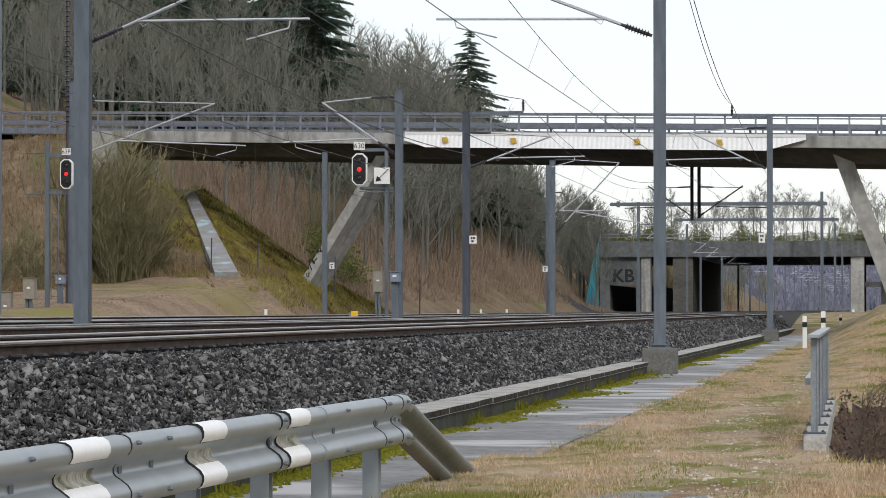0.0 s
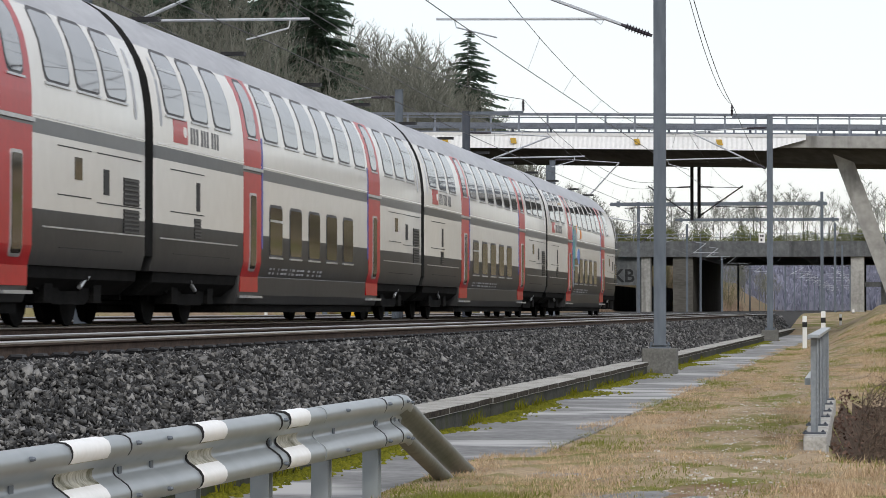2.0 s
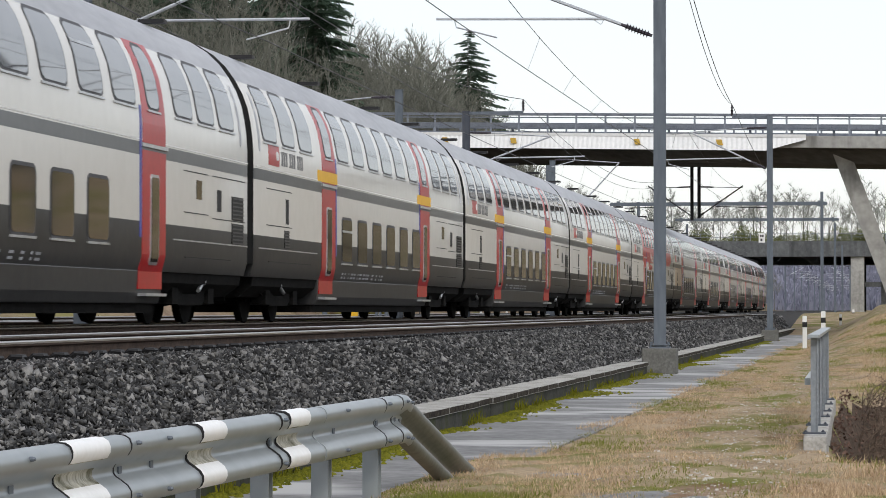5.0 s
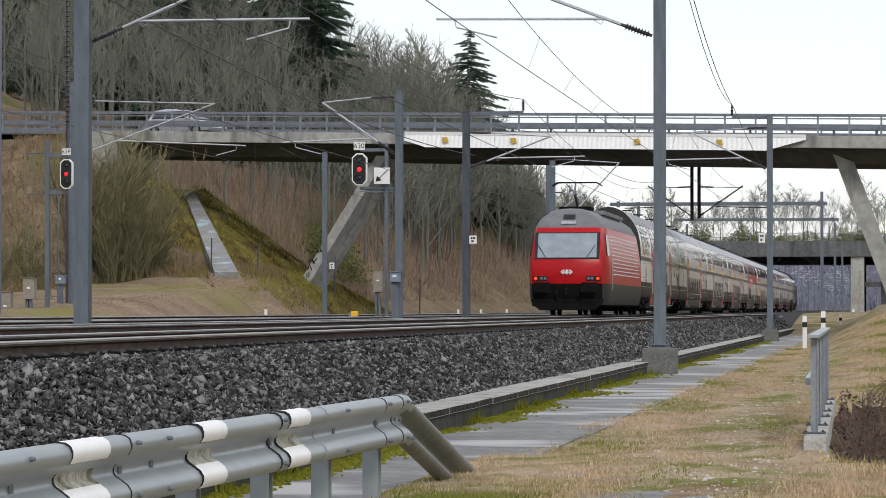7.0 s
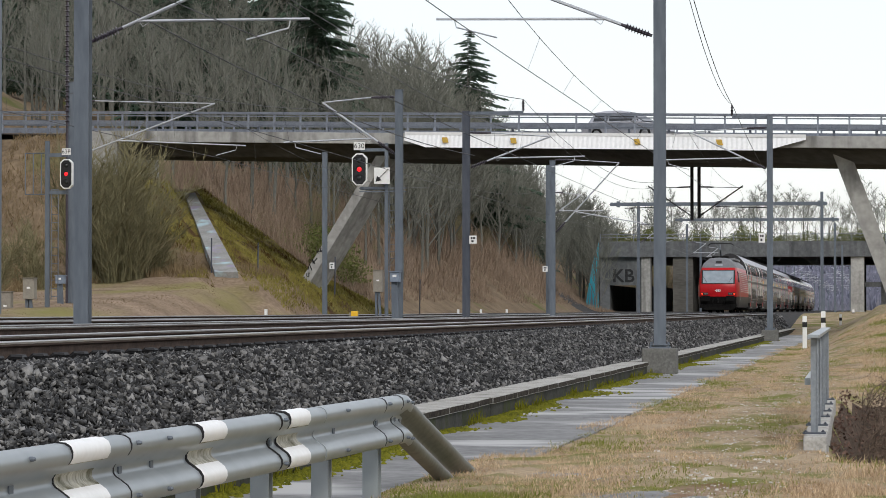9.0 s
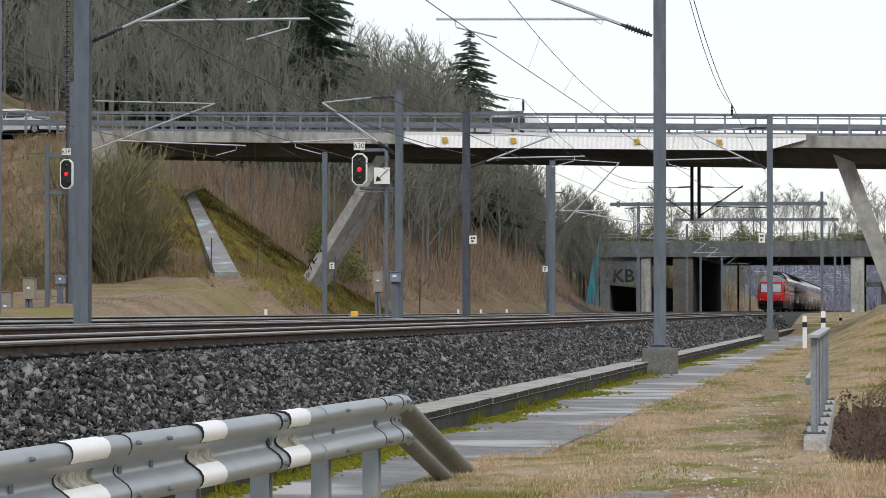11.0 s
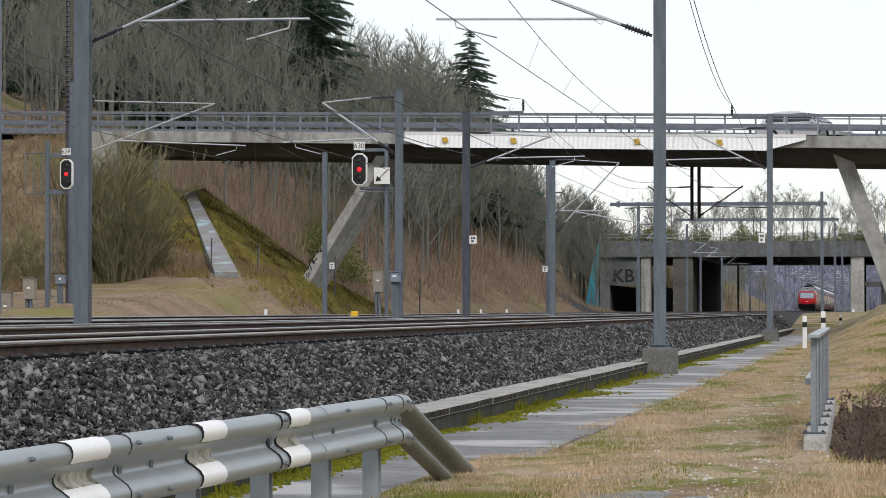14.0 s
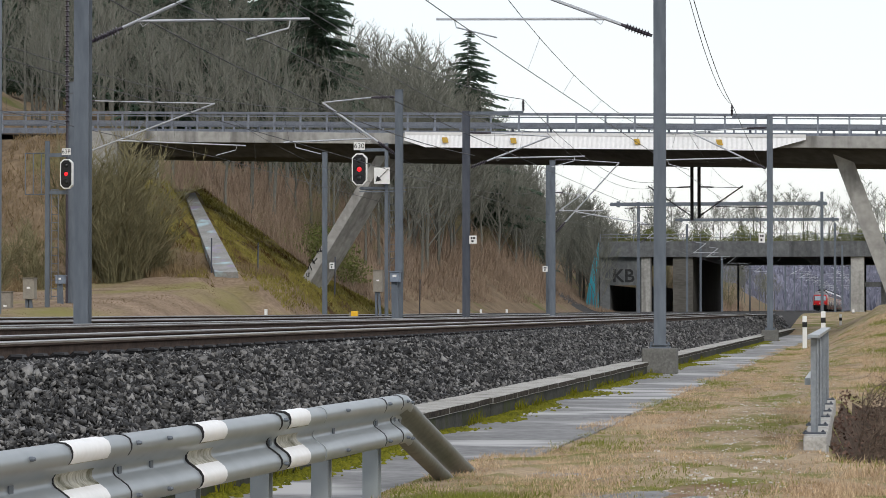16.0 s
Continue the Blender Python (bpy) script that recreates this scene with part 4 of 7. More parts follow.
def coach(style, label):
    """A double-deck coach, 26.8 m over the couplings; its front lies at high y. Styles: cab, second, tan, dining, first."""
    t = thing("passenger_coach", pose(-11.3, 0, 0), label, "railway coach", "coaches of the train")
    part("body", coach_body(style == "cab"), [M_CD, M_CW, M_CB, M_CR], t, smooth=True)
    g = Geo()
    prof = [(-1.27, 0.30), (1.27, 0.30), (1.315, 0.45), (1.335, 0.76), (-1.335, 0.76), (-1.315, 0.45)]
    g.prism(prof, 6.15, 20.35)
    part("skirt", g, M_CD, t, "dark grey lower skirt", bevel=0.02)
    g = Geo()
    g.box(-1.2, 6.2, 0.17, 1.2, 20.3, 0.31)
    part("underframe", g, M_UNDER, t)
    # near-black filler blocks added to close the see-through gap over the bogies
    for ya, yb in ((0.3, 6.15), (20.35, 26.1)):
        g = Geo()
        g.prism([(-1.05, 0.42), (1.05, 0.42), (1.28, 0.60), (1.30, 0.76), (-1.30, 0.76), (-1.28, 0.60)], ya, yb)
        part("bogie_infill", g, M_UNDER, t)
    if style != "cab":
        g = Geo()
        v = [(x * 0.985, z) for x, z in SIDE if z > 0.9] + [(-x * 0.985, z) for x, z in SIDE[-2::-1] if z > 0.9]
        g.prism(v, 26.28, 26.81)
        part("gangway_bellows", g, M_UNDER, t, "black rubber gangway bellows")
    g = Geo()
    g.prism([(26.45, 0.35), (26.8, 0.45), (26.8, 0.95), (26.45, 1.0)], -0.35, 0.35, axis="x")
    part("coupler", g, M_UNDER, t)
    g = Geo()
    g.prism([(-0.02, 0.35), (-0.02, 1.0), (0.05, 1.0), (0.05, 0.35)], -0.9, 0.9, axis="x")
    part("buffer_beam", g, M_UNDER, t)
    for y in (3.4, 23.05):
        b = new("bogie", ME_BOGIE)
        b.parent, b.location = t, (0, y, 0)
        for wy in (-1.25, 1.25):
            for s in (-1, 1):
                w = new("wheel", ME_WHEEL)
                w.parent, w.location = b, (s * 0.74, wy, 0.49)
        d = new("damper", ME_DAMPER)
        d.parent = b
        if y > 10:
            d.matrix_local = Matrix.Rotation(math.pi, 4, "Z") @ Matrix.Diagonal((-1, 1, 1, 1))
    # upper windows
    ys = [0.75, 2.45, 4.1, 6.66]
    ys += [8.05 + 1.84 * i for i in range(6)]
    ys += [19.22, 20.95, 22.5, 24.05]
    ws = [1.25, 1.2, 1.25, 0.74] + [1.27] * 6 + [0.74, 1.2, 1.2, 1.15]
    for i, (y, w) in enumerate(zip(ys, ws)):
        if style == "cab" and y > 22:
            continue
        window(t, y, y + w, 3.0, 3.86, M_PANE, vent=i in (0, 4, 8, 13), name="upper_window", r=0.16)
    # doors
    for y0 in (6.3, 18.85):
        white = style == "dining" and y0 > 10
        g = Geo()
        patch(g, y0 + 0.02, y0 + 1.43, 2.5, 3.93, 0.005, 0, 16)
        if style != "dining":
            both_sides(t, "door_panel", g, M_RED)
        g = Geo()
        patch(g, y0, y0 + 1.45, 1.42 if white else 0.50, 2.40, 0.005, 0, 24)
        doors = both_sides(t, "door", g, M_CW if white else M_RED, label="white plug door" if white else "red plug door")
        g = Geo()
        patch(g, y0 + 0.46, y0 + 0.98, 0.83, 2.08, 0.020, 0.06, 14)
        me = g.mesh("door_window_frame", M_STEEL)
        g = Geo()
        patch(g, y0 + 0.50, y0 + 0.94, 0.87, 2.04, 0.026, 0.05, 14)
        me2 = g.mesh("door_window", M_PANE_LOW)
        g = Geo()
        g.box(1.25, y0 + 0.1, 0.40, 1.43, y0 + 1.35, 0.44)
        me3 = g.mesh("step", M_STEEL)
        g = Geo()
        patch(g, y0 - 0.06, y0 + 1.5, 2.44, 2.49, 0.03, 0, 1)
        me4 = g.mesh("door_rail", M_STEEL)
        for ob in doors:
            for q in (me, me2, me3, me4):
                new(q.name, q).parent = ob
        if not white:
            g = Geo()
            ya = y0 + 1.47 if y0 < 10 else y0 - 0.16
            patch(g, ya, ya + 0.13, 1.2, 3.0, 0.006)
            both_sides(t, "blue_strip", g, M_BLUE)
        if style == "first":
            g = Geo()
            patch(g, y0 - 0.45, y0 + 1.6, 2.52, 2.72, 0.012)
            both_sides(t, "class_stripe", g, M_YELLOW, label="yellow class stripe")
    # lower windows
    if style == "dining":
        low = [(8.25, 0.95), (9.75, 0.95), (11.3, 0.95)]
    else:
        low = [(8.5 + 1.83 * i, 1.08) for i in range(6)][: 6 if style == "first" else 5]
    for i, (y, w) in enumerate(low):
        window(t, y, y + w, 1.12, 1.90, M_PANE_LOW, vent=i in (0,), name="lower_window", r=0.09)
    # hatches, slots and grilles near the ends
    g = Geo()
    patch(g, 22.35, 22.72, 1.84, 2.12, 0.008)
    both_sides(t, "hatch_window", g, M_PANE_LOW)
    for y0, y1, z0, z1 in ((23.85, 24.15, 1.70, 2.03), (2.75, 3.0, 1.66, 2.08)):
        g = Geo()
        patch(g, y0, y1, z0, z1, 0.008)
        both_sides(t, "slot", g, M_BLACK)
    for y0, y1, z0, z1 in ((24.95, 25.85, 1.60, 1.97), (24.95, 25.85, 1.22, 1.55), (2.6, 3.05, 1.25, 1.55)):
        g = Geo()
        patch(g, y0, y1, z0, z1, 0.006)
        grilles = both_sides(t, "grille", g, M_BLACK)
        g = Geo()
        for i in range(6):
            z = z0 + (z1 - z0) * (i + 0.5) / 6
            patch(g, y0, y1, z - 0.012, z + 0.012, 0.016, 0, 1)
        me = g.mesh("louvres", M_CD)
        for ob in grilles:
            new("louvres", me).parent = ob
    for y0, y1, z in ((1.0, 3.3, 2.20), (1.0, 3.3, 1.60), (21.5, 23.2, 2.22), (21.5, 23.2, 1.62), (23.5, 26.0, 2.22), (23.5, 26.0, 1.58), (21.6, 24.9, 0.97), (1.2, 5.2, 1.0)):
        g = Geo()
        patch(g, y0, y1, z, z + 0.014, 0.005, 0, 1)
        both_sides(t, "hatch_joint", g, M_BLACK)
    for ya, yb in ((0.35, 5.8), (20.8, 26.2)):
        g = Geo()
        patch(g, ya, yb, 1.205, 1.225, 0.01, 0, 1)
        both_sides(t, "trim_strip", g, M_STEEL)
    g = Geo()
    patch(g, 0.2, 26.2, 2.525, 2.545, 0.004, 0, 1)
    both_sides(t, "white_line", g, M_SIGN_WHITE)
    # unreadable white inscriptions low on the side
    g = Geo()
    rng = random.Random(9)
    y = 8.6
    while y < 13.8:
        w = rng.uniform(0.06, 0.3)
        for z in (0.80, 0.87):
            patch(g, y, y + w, z, z + 0.035, 0.004, 0, 1)
        y += w + rng.uniform(0.03, 0.4)
    both_sides(t, "inscription", g, M_CR)
    # company sign: red field with a white mark, and dark bars for its letters
    g = Geo()
    patch(g, 1.2, 2.15, 2.60, 2.95, 0.005)
    for ob in both_sides(t, "company_sign", g, M_RED):
        g = Geo()
        patch(g, 1.85, 2.07, 2.70, 2.85, 0.009, 0.05)
        q = part("mark", g, M_SIGN_WHITE, ob)
    for k in range(3):
        for i in range(3):
            g = Geo()
            y = 2.35 + 0.74 * k + 0.2 * i
            patch(g, y, y + 0.14, 2.63, 2.87, 0.005, 0, 1)
            both_sides(t, "letter_bar", g, M_PRINT)
    # dark end seals and roof fittings
    for y in (0.35, 25.6):
        g = Geo()
        patch(g, y, y + 0.16, 2.78, 3.75, 0.004, 0.06)
        both_sides(t, "end_seal", g, M_CR)
    for y in (3.0, 9.5, 17.0, 23.0):
        g = Geo()
        g.box(0.35, y, 4.50, 0.75, y + 0.22, 4.56)
        part("roof_vent", g, M_BLACK, t)
    if style == "tan":
        g = Geo()
        patch(g, 1.0, 6.0, 1.43, 2.30, 0.004)
        both_sides(t, "panel", g, M_TAN, label="tan replacement panel")
    if style == "dining":
        g = Geo()
        v, f = [], []
        zs = (2.29, 2.32, 2.50, 2.75, 2.98, 3.20, 3.45, 3.68, 3.90)
        for z in zs:
            x = side_x(z) + 0.004
            v += [(x, 5.75, z), (x, 23.4 - (z - 2.16) * 0.3 + (1.2 if z > 2.4 else 0), z)]
        f = [(2 * i, 2 * i + 1, 2 * i + 3, 2 * i + 2) for i in range(len(zs) - 1)]
        g.add(v, f)
        part("red_field", g, M_RED, t, "wide red dining car field")
        words(t, "Restaurant", 10.4, 2.34, 0.60, M_CW, "lettering")
        words(t, "Bistro", 9.3, 1.98, 0.46, M_RED, "lettering")
    if style == "cab":
        # painted figures of the family zone, as plain patches of colour
        cols = [mat("decal_%s" % s, c, tuple(q * 1.3 for q in c), 3, 0.4) for s, c in (("teal", (0.05, 0.22, 0.25)), ("blue", (0.12, 0.2, 0.45)), ("orange", (0.6, 0.2, 0.03)), ("green", (0.25, 0.4, 0.08)), ("grey", (0.2, 0.25, 0.3)))]
        for y, z, w, h, k in ((8.0, 1.5, 0.8, 1.5, 0), (8.4, 2.3, 0.9, 0.6, 4), (9.1, 2.75, 0.45, 0.3, 2), (9.6, 1.75, 0.9, 0.5, 1), (8.2, 2.85, 0.4, 0.25, 3), (10.6, 2.6, 0.5, 0.3, 2), (10.4, 2.9, 0.3, 0.15, 3), (7.9, 0.95, 0.5, 0.5, 4)):
            g = Geo()
            patch(g, y, y + w, z, z + h, 0.007, min(w, h) * 0.45)
            part("painted_figure", g, cols[k], t)
        g = Geo()
        patch(g, 25.0, 25.5, 1.35, 1.95, 0.012, 0.06)
        part("cab_side_window", g, M_PANE, t)
        g = Geo()
        g.prism([(25.9, 2.25), (26.83, 2.25), (26.6, 3.05), (25.95, 3.05)], 1.0, 1.26, axis="x")
        part("windscreen", g, M_PANE, t)
        g = Geo()
        g.prism([(24.9, 0.3), (26.3, 0.25), (26.7, 0.5), (26.75, 0.78), (24.9, 0.78)], -1.2, 1.2, axis="x")
        part("plough", g, M_UNDER, t, bevel=0.03)
    return t


def locomotive():
    """An 18.5 m electric locomotive; the cab that shows stands at y = 0 and looks towards low y."""
    t = thing("electric_locomotive", pose(-11.3, 0, 0), "red electric locomotive with grey roof and raised pantograph", "locomotive")
    ring = [(1.42, 0.40), (1.48, 0.70), (1.50, 1.18), (1.50, 1.75), (1.47, 2.2), (1.40, 2.75), (1.31, 3.26), (1.10, 3.62), (0.72, 3.9), (0.4, 3.98), (0, 4.0)]
    ring = ring + [(-x, z) for x, z in ring[-2::-1]]
    n = len(ring)
    L = 18.2
    g = Geo()
    st = [0, 0.06, 0.3, 0.8, 1.4, 2.2, L - 2.2, L - 1.4, L - 0.8, L - 0.3, L - 0.06, L]
    for y in st:
        e = min(y, L - y)
        s = max(0.0, 1 - e / 1.4)
        for x, z in ring:
            back = float(np.interp(z, (0.5, 1.1, 1.7, 2.1, 3.05, 3.3, 3.7, 4.0), (0.18, 0.06, 0.0, 0.06, 0.50, 0.66, 1.15, 1.7)))
            if z <= 0.75:
                back += 0.05
            yy = y + back * (1 - min(1, e / 2.2)) if y < L / 2 else y - back * (1 - min(1, e / 2.2))
            k = 1 - 0.14 * s ** 2.2 - (0.06 if e == 0 else 0)
            g.v.append((x * k, yy, z))
    for i in range(len(st) - 1):
        for j in range(n - 1):
            zc = (ring[j][1] + ring[j + 1][1]) / 2
            o = i * n + j
            g.f.append((o, o + 1, o + n + 1, o + n))
            g.m.append(3 if zc < 1.18 and 0 < i < len(st) - 2 else 2 if zc < 1.18 else 1 if zc > 3.26 else 0)
        o = i * n
        g.f.append((o + n - 1, o, o + n, o + 2 * n - 1))
        g.m.append(2)
    # end faces in bands
    for b in (0, (len(st) - 1) * n):
        for j in range(n // 2):
            zc = (ring[j][1] + ring[j + 1][1]) / 2
            if j + 1 < n - 2 - j + 0:
                g.f.append((b + j, b + j + 1, b + n - 2 - j, b + n - 1 - j))
            else:
                g.f.append((b + j, b + j + 1, b + n - 1 - j))
            g.m.append(2 if zc < 1.18 else 1 if zc > 3.26 else 0)
    part("body", g, [M_RED, M_LOCO_ROOF, M_UNDER, M_CD], t, smooth=True)
    for y0 in (5.2, 7.6, 10.0, 12.4):
        part("roof_hatch", Geo().box(-0.95, y0, 3.86, 0.95, y0 + 2.0, 4.02), M_LOCO_ROOF, t, bevel=0.03)

    def face(z):
        return float(np.interp(z, (0.5, 1.1, 1.7, 2.1, 3.05, 3.3), (0.18, 0.06, 0.0, 0.06, 0.50, 0.66)))

    def plate(name, x0, x1, z0, z1, off, m, depth=0.03, label="", r=0.0, parent=None):
        g = Geo()
        v = [(x, face(z) - off + d, z) for d in (0, depth) for x, z in ((x0, z0), (x1, z0), (x1, z1), (x0, z1))]
        g.add(v, [(3, 2, 1, 0), (4, 5, 6, 7), (0, 1, 5, 4), (1, 2, 6, 5), (2, 3, 7, 6), (3, 0, 4, 7)])
        return part(name, g, m, parent or t, label, bevel=r)

    plate("windscreen_surround", -1.20, 1.20, 2.10, 3.08, 0.02, M_BLACK, 0.06, r=0.02)
    ws = plate("windscreen", -1.09, 1.09, 2.14, 3.04, 0.035, M_GLASS_CAB, 0.03, "cab windscreen with the sky's reflection in its colour", r=0.01)
    for x in (-0.75, 0.7):
        g = Geo()
        g.tube([(x, face(2.1) - 0.06, 2.1), (x + 0.32 * (1 if x < 0 else -1) * -1, face(2.6) - 0.07, 2.6)], 0.012, 5)
        part("wiper", g, M_BLACK, ws)
    for s in (-1, 1):
        lamp = plate("lamp_unit", s * 0.98 - 0.27, s * 0.98 + 0.27, 1.27, 1.47, 0.025, M_BLACK, 0.06, r=0.02)
        for k, (dx, m) in enumerate(((0.17, M_TAIL), (-0.05, M_LOCO_ROOF), (-0.18, M_LOCO_ROOF))):
            g = Geo()
            x = s * (0.98 + dx)
            g.lathe((x, face(1.37) - 0.05, 1.37), (x, face(1.37) + 0.02, 1.37), [(0, 0.04), (0.3, 0.058), (1, 0.058)], 12)
            part("tail_light" if k == 0 else "headlight", g, m, lamp, "lit red tail light" if k == 0 else "")
        g = Geo()
        g.tube([(s * 0.87, 0.15, 1.05), (s * 0.87, -0.35, 1.05)], 0.08, 10)
        g.box(s * 0.87 - 0.31, -0.42, 0.86, s * 0.87 + 0.31, -0.35, 1.22)
        part("buffer", g, M_UNDER, t, smooth=True)
    g = Geo()
    for s in (-1, 1):
        g.beam((-0.14, -0.03, 1.61 + s * 0.03), (0.14, -0.03, 1.61 + s * 0.03), 0.03, 0.028)
        g.beam((s * 0.10, -0.03, 1.69), (s * 0.21, -0.03, 1.61), 0.03, 0.035)
        g.beam((s * 0.10, -0.03, 1.53), (s * 0.21, -0.03, 1.61), 0.03, 0.035)
    g.box(-0.03, -0.045, 1.52, 0.03, -0.015, 1.70)
    part("front_mark", g, M_SIGN_WHITE, t, "white company mark")
    g = Geo()
    g.tube([(-0.02, -0.05, 1.0), (0.02, -0.35, 0.95), (0, -0.4, 0.75)], 0.06, 7)
    g.tube([(-0.35, 0.0, 0.95), (-0.4, -0.2, 0.75), (-0.3, -0.1, 0.55)], 0.03, 6)
    g.tube([(0.4, 0.0, 0.95), (0.45, -0.2, 0.72), (0.35, -0.1, 0.55)], 0.03, 6)
    part("coupling_gear", g, M_UNDER, t)
    g = Geo()
    g.prism([(-1.34, 0.62), (-1.27, 0.40), (-0.98, 0.20), (0.98, 0.20), (1.27, 0.40), (1.34, 0.62)], -0.02, 0.9)
    part("plough", g, M_UNDER, t, bevel=0.03)
    g = Geo()
    g.box(-1.38, 0.9, 0.35, 1.38, L - 0.9, 0.58)
    part("underframe", g, M_UNDER, t)
    # grey number panel and vents on the sloping roof front
    for x0, x1, z0, z1, m in ((-0.28, 0.28, 3.38, 3.50, M_CR), (-0.22, 0.22, 3.57, 3.74, M_BLACK)):
        g = Geo()
        ya, yb = [float(np.interp(z, (3.3, 3.7, 4.0), (0.66, 1.15, 1.7))) for z in (z0, z1)]
        g.add([(x0, ya - 0.03, z0 + 0.02), (x1, ya - 0.03, z0 + 0.02), (x1, yb - 0.03, z1 + 0.02), (x0, yb - 0.03, z1 + 0.02), (x0, ya + 0.1, z0), (x1, ya + 0.1, z0), (x1, yb + 0.1, z1), (x0, yb + 0.1, z1)],
              [(3, 2, 1, 0), (4, 5, 6, 7), (0, 1, 5, 4), (1, 2, 6, 5), (2, 3, 7, 6), (3, 0, 4, 7)])
        part("roof_panel", g, m, t)

    def lside(z):
        return float(np.interp(z, (0.55, 1.1, 1.75, 2.2, 2.75, 3.26), (1.42, 1.50, 1.50, 1.47, 1.40, 1.31)))

    for s in (-1, 1):
        for i in range(11):
            z = 1.55 + 0.142 * i
            g = Geo()
            x = lside(z) + 0.008
            g.beam((s * x, 2.6, z), (s * x, 15.6, z), 0.02, 0.035)
            part("side_rib", g, M_SIGN_WHITE, t)
        g = Geo()
        x0, x1 = lside(2.2), lside(2.95)
        g.add([(s * (x0 * 0.985 + 0.004), 0.75, 2.2), (s * (x0 + 0.006), 1.55, 2.2), (s * (x1 + 0.006), 1.75, 3.0), (s * (x1 * 0.985), 1.05, 3.0),
               (s * 1.2, 0.75, 2.2), (s * 1.2, 1.55, 2.2), (s * 1.2, 1.75, 3.0), (s * 1.2, 1.05, 3.0)],
              [(0, 1, 2, 3), (7, 6, 5, 4), (0, 4, 5, 1), (1, 5, 6, 2), (2, 6, 7, 3), (3, 7, 4, 0)])
        part("cab_side_window", g, M_LENS_DARK, t)
        g = Geo()
        g.tube([(s * 1.47, 1.95, 0.9), (s * 1.53, 1.95, 1.0), (s * 1.53, 1.95, 2.0), (s * 1.47, 1.95, 2.1)], 0.015, 5)
        part("handrail", g, M_STEEL, t)
    for y in (3.6, 14.6):
        b = new("bogie", ME_BOGIE)
        b.parent, b.location = t, (0, y, 0)
        for wy in (-1.25, 1.25):
            for s in (-1, 1):
                w = new("wheel", ME_WHEEL)
                w.parent, w.location = b, (s * 0.74, wy, 0.49)
    # pantograph
    p = part("pantograph", Geo().box(-0.6, 3.3, 4.0, 0.6, 4.6, 4.12), M_UNDER, t, "raised grey pantograph")
    g = Geo()
    g.tube([(0, 4.4, 4.1), (0, 3.2, 4.62)], 0.06, 7)
    g.tube([(0, 3.2, 4.62), (-0.06, 4.2, 5.02)], 0.035, 6)
    g.tube([(0, 3.2, 4.62), (-0.4, 4.15, 5.0)], 0.02, 6)
    part("pantograph_arm", g, M_MAST, p)
    g = Geo()
    for y in (4.05, 4.4):
        g.tube([(-0.95, y, 4.93), (-0.75, y, 5.06), (0.75, y, 5.06), (0.95, y, 4.93)], 0.025, 6)
    part("pantograph_head", g, M_UNDER, p)
    return t


def build_train():
    cars = [coach("cab", "white double-deck cab coach with sloped nose and painted figures")]
    plain = coach("second", "white and dark grey double-deck railway coach with red doors")
    cars += [plain] + [copy_thing(plain, pose(-11.3, 0, 0)) for _ in range(2)]
    cars += [coach("tan", "white double-deck railway coach with a tan panel beside the door")]
    cars += [coach("dining", "white double-deck dining coach with a wide red field")]
    first = coach("first", "white double-deck first class coach with yellow stripes over red doors")
    cars += [first] + [copy_thing(first, pose(-11.3, 0, 0)) for _ in range(2)]
    cars += [copy_thing(plain, pose(-11.3, 0, 0))]
    return cars, locomotive()


train, loco = build_train()


